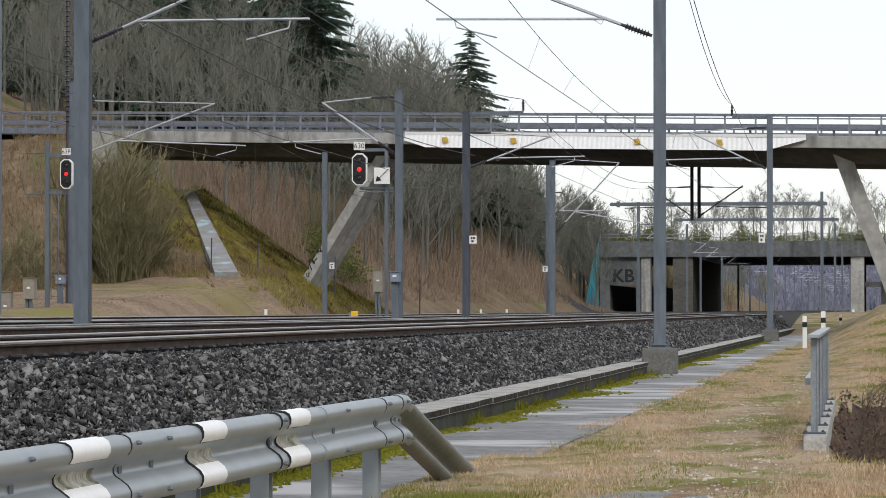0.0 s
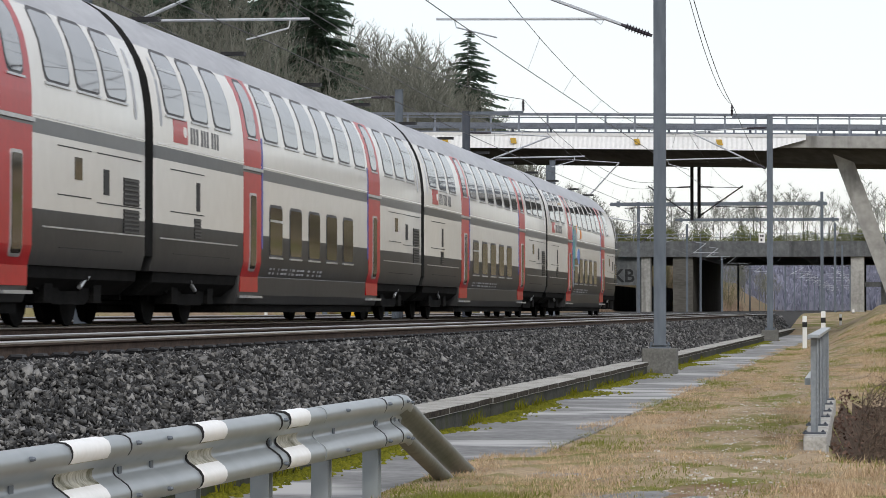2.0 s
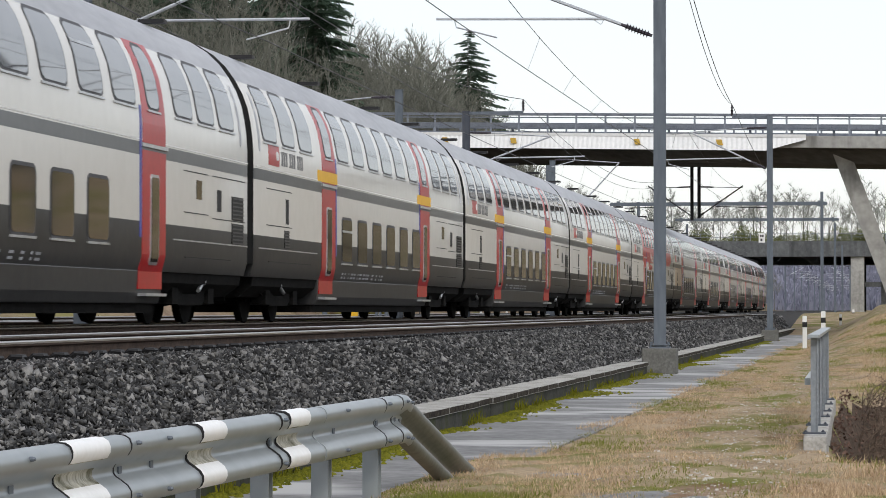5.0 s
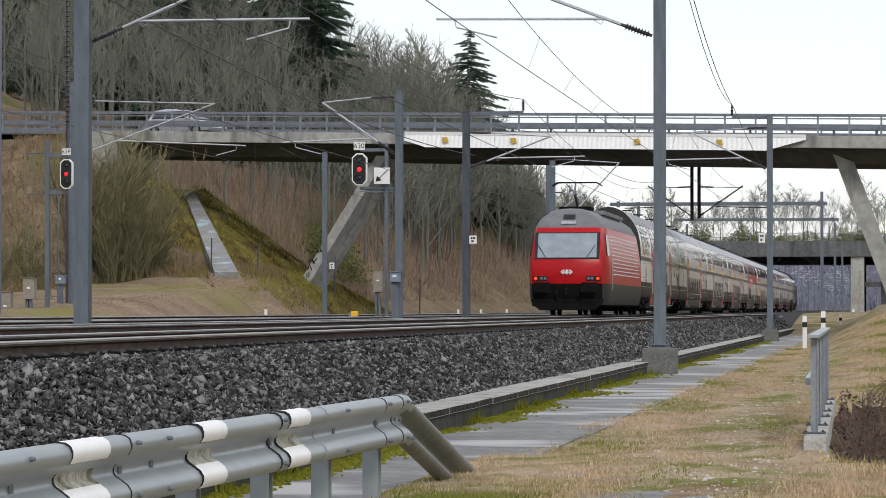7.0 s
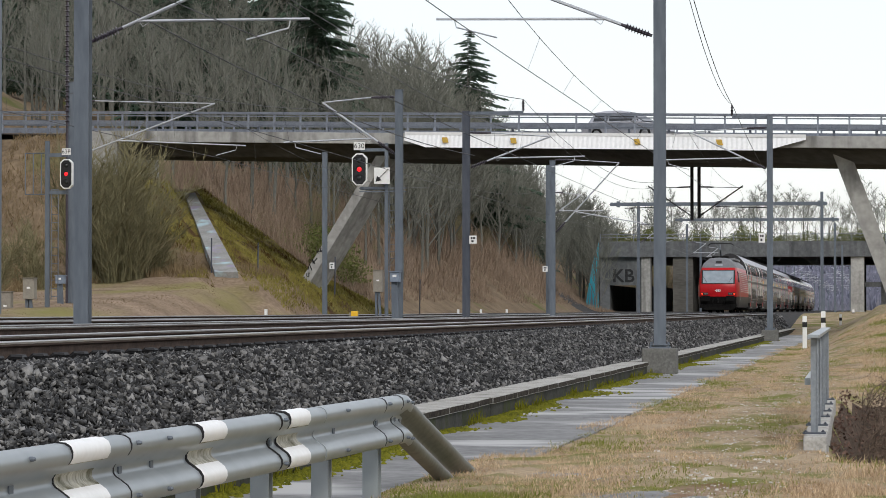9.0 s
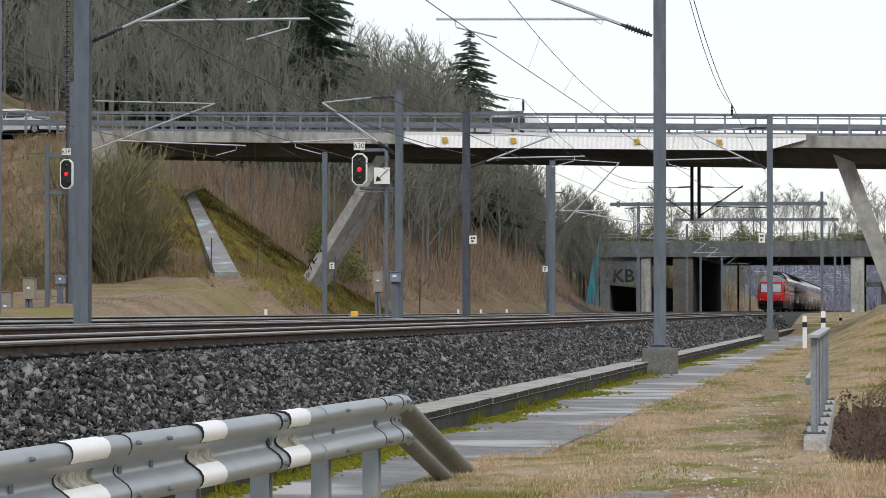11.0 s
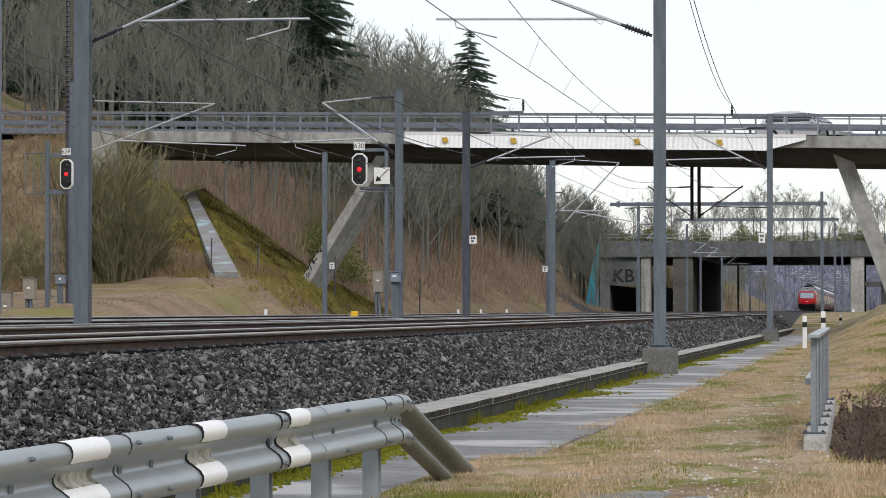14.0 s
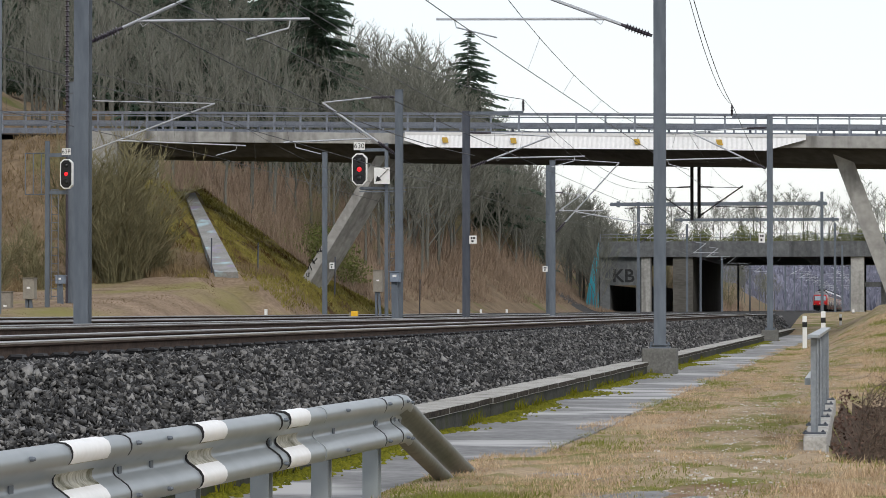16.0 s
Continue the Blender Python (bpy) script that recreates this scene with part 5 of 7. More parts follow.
# ---- foreground: guard rail, culvert railing, posts ----
def guard_rail():
    t = thing("guard_rail", pose(0, 0, 0), "galvanised steel crash barrier with white reflective wraps", "guard rail")
    half = [(0.015, 0), (0.050, -0.004), (0.072, -0.018), (0.082, -0.042), (0.081, -0.066), (0.066, -0.090), (0.034, -0.114), (0.010, -0.130), (0.0, -0.145)]
    prof = half + [(o, -0.31 - z) for o, z in half[::-1]]

    def line(y):
        """Foot line of the barrier and its fall at the end."""
        x = -3.4 + 0.3 * (y - 12.2) / 8.15
        z = -0.335 if y < 20.3 else -0.335 - 0.72 * (y - 20.3) / 3.3
        return x, z

    def beam(y0, y1, grow=0.0, n=6):
        g = Geo()
        v, f = [], []
        m = len(prof)
        ys = [y0 + (y1 - y0) * i / n for i in range(n + 1)]
        for y in ys:
            x, z = line(y)
            for o, dz in prof:
                v.append((x + o + 0.05 + grow, y, z + dz * (1 + grow * 2) + grow))
            for o, dz in prof:
                v.append((x + o + 0.05 - 0.005, y, z + dz))
        for i in range(n):
            a, b = i * 2 * m, (i + 1) * 2 * m
            for k in range(m - 1):
                f.append((a + k, b + k, b + k + 1, a + k + 1))
                f.append((a + m + k, a + m + k + 1, b + m + k + 1, b + m + k))
            f.append((a, a + m, b + m, b))
            f.append((a + m - 1, b + m - 1, b + 2 * m - 1, a + 2 * m - 1))
        for a in (0, n * 2 * m):
            for k in range(m - 1):
                f.append((a + k, a + k + 1, a + m + k + 1, a + m + k))
        return g.add(v, f)

    cuts = [-6.0, -2.0, 2.0, 6.0, 9.95, 13.95, 17.75, 20.3]
    for i in range(len(cuts) - 1):
        over = 0.30 if i < len(cuts) - 2 else 0.0
        b = part("beam", beam(cuts[i], cuts[i + 1] + over, 0.0 if i % 2 else 0.004), M_GALV, t, smooth=True)
    part("end_beam", beam(20.3, 23.75, 0.002, 8), M_GALV_SHADED, t, "sloping end beam let into the ground", smooth=True)
    part("end_joint", beam(20.1, 20.42, 0.008, 3), M_GALV, t, smooth=True)
    wrap = mat("white_wrap", (0.80, 0.80, 0.79), (0.90, 0.90, 0.89), 3, 0.35)
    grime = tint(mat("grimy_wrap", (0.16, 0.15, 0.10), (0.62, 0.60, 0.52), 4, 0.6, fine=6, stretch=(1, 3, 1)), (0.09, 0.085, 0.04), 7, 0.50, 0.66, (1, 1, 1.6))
    for y, ln in ((5.5, 0.6), (9.2, 0.6), (12.72, 0.56), (14.90, 0.47), (16.80, 0.50)):
        g = beam(y, y + ln, 0.009, 3)
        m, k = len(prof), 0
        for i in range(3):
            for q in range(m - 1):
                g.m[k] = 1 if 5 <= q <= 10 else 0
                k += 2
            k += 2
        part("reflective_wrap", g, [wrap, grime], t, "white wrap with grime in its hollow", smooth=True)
        part("wrap_edge", beam(y - 0.005, y, 0.010, 1), M_BLACK, t)
        part("wrap_edge", beam(y + ln, y + ln + 0.005, 0.007, 1), M_BLACK, t)
    for y in (10.1, 13.62, 16.6, 19.52, 20.08):
        part("joint_seam", beam(y, y + 0.013, 0.007, 1), M_BLACK, t)
    g0 = Geo()
    for s in (-1, 1):
        g0.box(-0.05, s * 0.055 - 0.004, -1.35, 0.05, s * 0.055 + 0.004, -0.36)
    g0.box(-0.05, -0.052, -1.35, -0.042, 0.052, -0.36)
    me = g0.mesh("post", M_GALV)
    for y in (3.2, 4.7, 6.2, 7.7, 9.2, 10.7, 12.2, 13.67, 15.17, 16.73, 18.26, 19.77):
        p = new("post", me)
        x, z = line(y)
        p.parent, p.location = t, (x - 0.005, y, 0)
    bolt = Geo().lathe((0, 0, 0), (0.025, 0, 0), [(0, 0.010), (0.6, 0.010), (1, 0.006)], 8).mesh("bolt", M_MAST)
    slot = Geo().box(0, -0.03, -0.016, 0.007, 0.03, 0.016).mesh("slot_washer", M_MAST)
    for y in (8.0, 9.9, 12.15, 13.72, 14.25, 16.66, 18.3, 19.6, 20.2, 20.36):
        x, z = line(y)
        for k, dz in enumerate((-0.035, -0.155, -0.265)):
            b = new("slot_washer" if k == 1 else "bolt", slot if k == 1 else bolt)
            o = float(np.interp(-dz, [-q[1] for q in prof], [q[0] for q in prof]))
            b.parent, b.location = t, (x + 0.05 + o + 0.004, y, z + dz)
    return t


def culvert_railing():
    t = thing("culvert_parapet", pose(0, 0, 0), "weathered concrete parapet block beside the path", "parapet")
    g = Geo()
    g.prism([(-0.626, 27.4), (-0.423, 27.4), (-0.500, 39.2), (-0.703, 39.2)], -1.9, -0.86, axis="z")
    part("block", g, M_KERB, t, bevel=0.03)
    r = thing("steel_railing", pose(0, 0, 0), "galvanised steel railing of flat posts on a concrete block", "railing")
    post = Geo()
    post.box(-0.030, -0.04, -0.86, 0.024, 0.04, -0.03)
    post.box(0.024, -0.05, -0.86, 0.032, 0.05, -0.03)
    me = post.mesh("post", M_POSTS, bevel=0.003)
    plate = Geo()
    plate.box(-0.10, -0.06, -0.86, 0.10, 0.06, -0.845)
    for sx in (-1, 1):
        plate.tube([(sx * 0.075, 0, -0.86), (sx * 0.075, 0, -0.825)], 0.008, 6)
        plate.tube([(sx * 0.075, 0, -0.845), (sx * 0.075, 0, -0.836)], 0.016, 6)
    me2 = plate.mesh("anchor_plate", M_MAST_DARK)
    for y in (27.9, 29.9, 32.3, 34.1, 36.6, 38.5):
        for q in (me, me2):
            p = new(q.name, q)
            p.parent, p.location = r, (-0.535 - 0.0062 * (y - 27.1), y, 0)
    g = Geo()
    g.beam((-0.537, 27.6, -0.015), (-0.606, 38.9, -0.015), 0.10, 0.03)
    part("handrail", g, M_GALV, r, bevel=0.004)
    g = Geo()
    g.beam((-0.600, 28.0, -0.41), (-0.665, 38.9, -0.41), 0.05, 0.06)
    part("middle_rail", g, M_GALV, r, bevel=0.004)


def marker_post(x, y, z):
    t = thing("marker_post", pose(x, y, z), "white plastic marker post with black bands beside the path", "marker post", "marker posts")
    g = Geo()
    g.prism([(-0.07, -0.045), (0.07, -0.045), (0.05, 0.045), (-0.05, 0.045)], -0.3, 0.85, axis="z")
    part("shaft", g, M_SIGN_WHITE, t, bevel=0.008)
    for z0, z1 in ((0.50, 0.66),):
        g = Geo()
        g.prism([(-0.074, -0.049), (0.074, -0.049), (0.054, 0.049), (-0.054, 0.049)], z0, z1, axis="z")
        part("band", g, M_BLACK, t)


def text_part(text, size, m, parent, loc, name="digits", rx=90, bold=0.0):
    cu = bpy.data.curves.new(name, "FONT")
    cu.body, cu.size, cu.extrude, cu.align_x, cu.align_y = text, size, 0.004, "CENTER", "CENTER"
    cu.offset = bold
    tmp = new(name, cu)
    bpy.context.view_layer.update()
    me = bpy.data.meshes.new_from_object(tmp.evaluated_get(bpy.context.evaluated_depsgraph_get()))
    bpy.data.objects.remove(tmp)
    me.materials.clear()
    me.materials.append(m)
    ob = new(name, me)
    ob.parent = parent
    ob.matrix_local = pose(*loc, rx, 0, 0)
    return ob


M_LAMP_RED = glow("signal_red", (0.9, 0.012, 0.02), 0.95)
M_LENS = mat("dark_lens", (0.01, 0.012, 0.012), (0.02, 0.024, 0.024), 3, 0.15)
M_CABINET = mat("cabinet_beige", (0.20, 0.18, 0.15), (0.29, 0.265, 0.225), 3, 0.6)
M_BOXBLUE = mat("box_blue_grey", (0.16, 0.20, 0.26), (0.23, 0.27, 0.33), 3, 0.5)


def signal(x, y, top, hx, hz, hw, hh, text, px_z, label):
    t = thing("railway_signal", pose(x, y, 0), label, "railway signal", "railway signals")
    g = Geo()
    h_post(g, 0, 0, -0.3, top, 0.15, 0.15)
    part("post", g, M_MAST, t)
    g = Geo()
    n = int(top / 0.3)
    for s in (-1, 1):
        g.tube([(0.28 + s * 0.13, -0.02, 0.6), (0.28 + s * 0.13, -0.02, hz)], 0.018, 5)
    for i in range(n - 2):
        if 0.7 + 0.3 * i < hz:
            g.tube([(0.15, -0.02, 0.7 + 0.3 * i), (0.41, -0.02, 0.7 + 0.3 * i)], 0.012, 4)
    part("ladder", g, M_MAST, t)
    for z in (hz - 0.12, hz + hh + 0.16):
        g = Geo()
        g.beam((0, 0, z), (hx, 0, z), 0.10, 0.14)
        part("bracket_arm", g, M_MAST, t)
    if hx > 0:
        # basket railing round the maintenance stand
        g = Geo()
        for xx in (-0.75, -0.45, -0.15):
            g.tube([(xx, -0.3, hz - 0.2), (xx, -0.3, hz + 1.3)], 0.02, 5)
        g.tube([(-0.75, -0.3, hz + 1.3), (0, -0.3, hz + 1.3)], 0.02, 5)
        g.tube([(-0.75, -0.3, hz - 0.2), (0, -0.3, hz - 0.2)], 0.02, 5)
        part("stand_railing", g, M_MAST, t)
    c = hw * 0.28
    prof = [(-hw / 2 + c, 0), (hw / 2 - c, 0), (hw / 2, c), (hw / 2, hh - c), (hw / 2 - c, hh), (-hw / 2 + c, hh), (-hw / 2, hh - c), (-hw / 2, c)]
    head = part("signal_head", Geo().prism([(hx + a, hz + b) for a, b in prof], -0.30, -0.10), M_SIGN_WHITE, t, "black signal head with white rim", bevel=0.01)
    cz = hz + hh / 2
    part("face_plate", Geo().prism([(hx + a * 0.84, cz + (hz + b - cz) * 0.92) for a, b in prof], -0.318, -0.28), M_BLACK, head)
    for i, zz in enumerate((0.78, 0.5, 0.22)):
        z = hz + hh * zz
        r = hw * 0.2
        g = Geo()
        g.lathe((hx, -0.345, z), (hx, -0.31, z), [(0, r * 0.4), (0.5, r * 0.75), (1, r * 0.8)], 16)
        part("signal_lamp" if i == 1 else "lens", g, M_LAMP_RED if i == 1 else M_LENS, head, "lit red signal lamp" if i == 1 else "", smooth=True)
        g = Geo()
        pts = [(hx + r * 1.25 * math.cos(a), -0.33, z + r * 1.25 * math.sin(a)) for a in [math.pi * j / 10 for j in range(11)]]
        g.tube(pts, 0.02, 5)
        g.tube([(p[0], -0.45, p[2]) for p in pts], 0.012, 5)
        part("hood", g, M_BLACK, head)
    pl = part("number_plate", Geo().box(hx - hw * 0.36, -0.32, px_z, hx + hw * 0.36, -0.29, px_z + hw * 0.52), M_SIGN_WHITE, t, "white identification plate", bevel=0.006)
    text_part(text, hw * 0.46, M_BLACK, pl, (hx, -0.325, px_z + hw * 0.26))
    return t


def cabinet(x, y, z0, z1, w, m, label, leg=True):
    t = thing("relay_cabinet", pose(x, y, 0), label, "relay cabinet", "trackside cabinets")
    g = Geo()
    g.box(-w / 2, -0.2, z0, w / 2, 0.2, z1)
    part("housing", g, m, t, bevel=0.015)
    g = Geo()
    g.box(-w / 2 - 0.03, -0.24, z1, w / 2 + 0.03, 0.24, z1 + 0.03)
    part("lid", g, m, t)
    g = Geo()
    g.box(-0.06, -0.215, (z0 + z1) / 2, 0.06, -0.2, (z0 + z1) / 2 + 0.07)
    part("label_plate", g, M_SIGN_WHITE, t)
    if leg:
        g = Geo()
        g.beam((-w * 0.2, 0, -0.3), (-w * 0.25, 0, z0), 0.14, 0.1)
        g.beam((w * 0.25, 0, -0.3), (w * 0.05, 0, z0), 0.12, 0.1)
        part("stand", g, M_MAST, t)


def km_plate(x, y, z, w, h):
    t = thing("distance_plate", pose(x, y, z), "small white plate with dark figures fixed to a mast", "sign", "distance plates")
    part("plate", Geo().box(-w / 2, -0.015, 0, w / 2, 0.015, h), M_SIGN_WHITE, t, bevel=0.004)
    for a, b, zz in ((-0.28, -0.05, 0.58), (0.02, 0.28, 0.58), (-0.2, 0.1, 0.18)):
        part("figure_bar", Geo().box(a * w, -0.022, zz * h, b * w, -0.014, (zz + 0.24) * h), M_BLACK, t)


def build_near():
    guard_rail()
    culvert_railing()
    marker_post(-2.2, 99.0, -0.82)
    marker_post(-1.62, 98.0, -0.68)
    marker_post(-1.9, 170.0, -0.85)
    marker_post(-1.45, 200.0, -0.6)
    signal(-30.0, 113.9, 6.38, 0.78, 4.62, 0.46, 1.08, "63P", 5.85, "lit red signal on a grey post with ladder and stand")
    s = signal(-21.5, 140.1, 7.6, -1.17, 5.72, 0.68, 1.42, "630", 7.28, "lit red signal on a grey post beside an arrow board")
    b = part("arrow_board", Geo().box(-0.5, -0.36, 5.78, 0.2, -0.33, 6.50), M_SIGN_WHITE, s, "white board with a dark slanting arrow", bevel=0.006)
    g = Geo()
    g.beam((0.1, -0.37, 6.4), (-0.28, -0.37, 6.02), 0.02, 0.09, up=(0, 1, 0))
    g.prism([(-0.43, 5.87), (-0.36, 6.14), (-0.16, 5.94)], -0.38, -0.36)
    part("arrow", g, M_BLACK, b)
    for z in (5.45, 5.6):
        part("crossbar", Geo().beam((-1.2, -0.1, z), (0.9, -0.1, z), 0.05, 0.05), M_MAST, s)
    cabinet(-21.75, 139.4, 1.0, 1.95, 0.40, M_CABINET, "beige metal relay cabinet on a stand by the signal")
    cabinet(-30.3, 112.6, 0.6, 1.35, 0.42, M_CABINET, "beige metal relay cabinet on a stand beneath the signal")
    cabinet(-31.0, 112.0, -0.2, 0.85, 0.4, M_CABINET, "plain beige trackside cabinet standing on the ground", False)
    cabinet(-14.35, 95.3, 1.05, 1.35, 0.27, M_BOXBLUE, "blue-grey junction box on a dark post")
    cabinet(-30.45, 117.6, 1.2, 1.5, 0.32, M_BOXBLUE, "blue-grey junction box beside the mast")
    o = thing("trackside_box", pose(-19.8, 121.0, -0.25), "small orange trackside marker box", "marker box")
    part("housing", Geo().box(-0.13, -0.1, 0, 0.13, 0.1, 0.42), M_YELLOW, o, bevel=0.03)
    part("post", Geo().box(-0.2, -0.05, 0, -0.14, 0.05, 0.36), M_CABINET, o)
    km_plate(-13.93, 110.6, 2.52, 0.26, 0.28)
    km_plate(-14.5, 140.6, 1.9, 0.22, 0.24)
    km_plate(-26.1, 152.7, 2.2, 0.24, 0.3)
    km_plate(-4.3, 121.3, 2.75, 0.24, 0.36)
    # ribbed cable run beside the far mast
    p = thing("ribbed_cable", pose(-30.4, 118.3, 0), "dark ribbed high-voltage cable rising beside a mast", "cable")
    rings = [(0, 0.05)]
    for i in range(30):
        a = i / 30
        rings += [(a + 0.004, 0.05), (a + 0.012, 0.10), (a + 0.018, 0.05)]
    rings += [(1, 0.05)]
    part("cable", Geo().lathe((0, 0, -0.2), (0, 0, 7.3), [(0, 0.05), (1, 0.05)], 8), M_INSUL, p)
    part("insulated_run", Geo().lathe((0, 0, 7.3), (0, 0, 13.0), rings, 8), M_INSUL, p, smooth=True)
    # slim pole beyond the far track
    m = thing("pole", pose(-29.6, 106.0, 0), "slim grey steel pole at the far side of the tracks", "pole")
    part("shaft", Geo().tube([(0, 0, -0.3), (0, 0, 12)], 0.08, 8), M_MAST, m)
    # concrete slab on the embankment below the bridge
    t = thing("slope_slab", pose(0, 0, 0), "concrete slope slab with white and violet graffiti", "slope slab", kind="structure")
    slab_m = tint(tint(mat("graffiti_slab", (0.22, 0.22, 0.21), (0.36, 0.36, 0.35), 1.2, 0.85, bump=0.01), (0.40, 0.54, 0.58), 0.75, 0.56, 0.66, (1, 1, 0.7)), (0.30, 0.26, 0.36), 1.1, 0.56, 0.68)
    (fx, fy, fz), (hx, hy, hz) = SLAB_FOOT, SLAB_HEAD
    a0, a1 = Vector((fx - 0.58, fy, fz)), Vector((fx + 0.58, fy, fz))
    b0, b1 = Vector((hx - 0.30, hy, hz)), Vector((hx + 0.30, hy, hz))
    dn = Vector((0, 0.2, -0.5))
    part("slab", Geo().add([a0, a1, b1, b0, a0 + dn, a1 + dn, b1 + dn, b0 + dn], [(0, 1, 2, 3), (7, 6, 5, 4), (0, 4, 5, 1), (1, 5, 6, 2), (2, 6, 7, 3), (3, 7, 4, 0)]), slab_m, t, bevel=0.03)
    # graffiti strokes on the leg and far abutment
    for x0, z0, n, s in ((-29.45, 1.75, 7, 0.42),):
        gr = thing("graffiti_tag", pose(x0, bridge_y(-24.75) + 1.86, z0), "black sprayed scribble on the slanted bridge leg", "graffiti")
        g = Geo()
        rng = random.Random(5)
        for i in range(n):
            cx, cz = 0.20 + 0.20 * i, 0.325 * i
            pts = [(cx + rng.uniform(-0.14, 0.14), 0, cz + rng.uniform(-0.2, 0.2)) for _ in range(4)]
            g.tube(pts, 0.03, 4)
        part("strokes", g, M_BLACK, gr)
    gr = thing("graffiti_tag", pose(-30.3, 385.56, 3.55), "black sprayed letters on the motorway bridge wall", "graffiti")
    text_part("KB", 2.2, M_BLACK, gr, (0, 0, 0.7), "letters", bold=0.045)
    # fence posts on the mound
    for x, y, z in ((-32.0, 152.5, 2.2), (-29.9, 153.5, 2.0), (-27.2, 160, 1.4), (-25.0, 175, 0.4)):
        f = thing("fence_post", pose(x, y, z - 0.4), "thin dark fence post on the grassy mound", "fence post", "fence posts")
        part("stake", Geo().tube([(0, 0, 0), (0.02, 0, 1.9)], 0.035, 6), M_MAST_DARK, f)
    # small white trackside stakes
    for x, y in ((-26.9, 140.0), (-25.6, 196.0), (-25.3, 205.0), (-24.9, 216.0)):
        f = thing("marker_stake", pose(x, y, -0.25), "small white stake beside the far track", "marker stake", "marker stakes")
        part("stake", Geo().box(-0.07, -0.04, 0, 0.07, 0.04, 0.5), M_SIGN_WHITE, f, bevel=0.02)


def build_road_patch():
    t = thing("road_edge", pose(0, 0, 0), "grey worn asphalt road edge across the path", "road", kind="structure")
    part("surface", Geo().prism([(-2.0, 12), (-1.88, 20.35), (-1.3, 20.75), (-0.95, 20.6), (-0.5, 20.2), (0.4, 19.6), (0.6, 12)], -1.1, -0.955, axis="z"), mat("worn_asphalt", (0.16, 0.16, 0.16), (0.27, 0.27, 0.27), 3, 0.9, bump=0.004), t)
    for x0, y0, w, n in ((-2.55, 22.6, 0.5, 0.35), (-1.95, 22.0, 0.35, 0.25)):
        part("broken_slab", Geo().prism([(x0, y0), (x0 + w * 0.6, y0 - 0.1), (x0 + w, y0 + n * 0.4), (x0 + w * 0.7, y0 + n), (x0 + w * 0.1, y0 + n * 0.8)], -1.1, -0.955, axis="z"), M_SLAB, t, bevel=0.01)


build_near()
build_road_patch()


# ---- ballast stones, moss, grass ----
def scatter(name, base_v, base_f, pos, scale, rng, m, label, category, tilt=True, yaw_only=False):
    """Many turned and scaled copies of one small solid, in a single mesh."""
    n, k = len(pos), len(base_v)
    if yaw_only:
        a = rng.uniform(0, 2 * np.pi, n)
        R = np.zeros((n, 3, 3))
        R[:, 0, 0], R[:, 0, 1], R[:, 1, 0], R[:, 1, 1], R[:, 2, 2] = np.cos(a), -np.sin(a), np.sin(a), np.cos(a), 1
    else:
        q = rng.normal(size=(n, 4))
        q /= np.linalg.norm(q, axis=1)[:, None]
        w, x, y, z = q.T
        R = np.stack([1 - 2 * (y * y + z * z), 2 * (x * y - z * w), 2 * (x * z + y * w), 2 * (x * y + z * w), 1 - 2 * (x * x + z * z), 2 * (y * z - x * w), 2 * (x * z - y * w), 2 * (y * z + x * w), 1 - 2 * (x * x + y * y)], -1).reshape(n, 3, 3)
    jit = rng.uniform(0.72, 1.25, (n, k, 3)) if tilt else np.ones((n, k, 3))
    v = np.einsum("nij,nkj->nki", R, base_v[None] * jit * scale) + pos[:, None]
    f = base_f[None] + (np.arange(n) * k)[:, None, None]
    return bulk(name, v.reshape(-1, 3), f.reshape(-1, base_f.shape[1]), m, "stuff", label, category)


def bed_z(L):
    return np.interp(L, (4.58, 5.55, 8.5, 9.1), (-0.80, -0.21, -0.20, -0.26))


def build_stones():
    rng = np.random.default_rng(8)
    bv = np.array([(1.15, 0.1, 0.1), (-1.1, 0.15, -0.1), (0.1, 1.0, 0.15), (-0.1, -1.0, 0.1), (0.35, 0.15, 0.45), (-0.3, -0.2, -0.45)])
    bf = np.array([(0, 2, 4), (2, 1, 4), (1, 3, 4), (3, 0, 4), (2, 0, 5), (1, 2, 5), (3, 1, 5), (0, 3, 5)])
    for y0, y1, n, r, l1 in ((16.5, 32, 38000, 0.0255, 6.2), (32, 62, 42000, 0.028, 6.2), (62, 135, 24000, 0.041, 6.2), (135, 300, 7000, 0.09, 6.2)):
        L = rng.uniform(4.6, l1, n)
        Y = rng.uniform(y0, y1, n)
        pos = np.stack([-L, Y, bed_z(L) + rng.uniform(-0.015, 0.045, n)], -1)
        scatter("ballast_stones", bv, bf, pos, r * rng.lognormal(0, 0.27, (n, 1, 1)), rng, M_STONE, "loose dark grey crushed ballast stones on the shoulder", "ballast")
    # between and beyond the rails
    n = 9000
    X = -np.concatenate([rng.uniform(6.3, 7.6, n // 3), rng.uniform(7.8, 10.4, n // 3), rng.uniform(12.2, 27.5, n - 2 * (n // 3))])
    Y = rng.uniform(24, 120, n)
    pos = np.stack([X, Y, np.full(n, -0.19) + rng.uniform(-0.01, 0.03, n)], -1)
    scatter("ballast_stones", bv, bf, pos, 0.035 * rng.lognormal(0, 0.25, (n, 1, 1)), rng, M_STONE, "loose dark grey ballast stones between the tracks", "ballast")


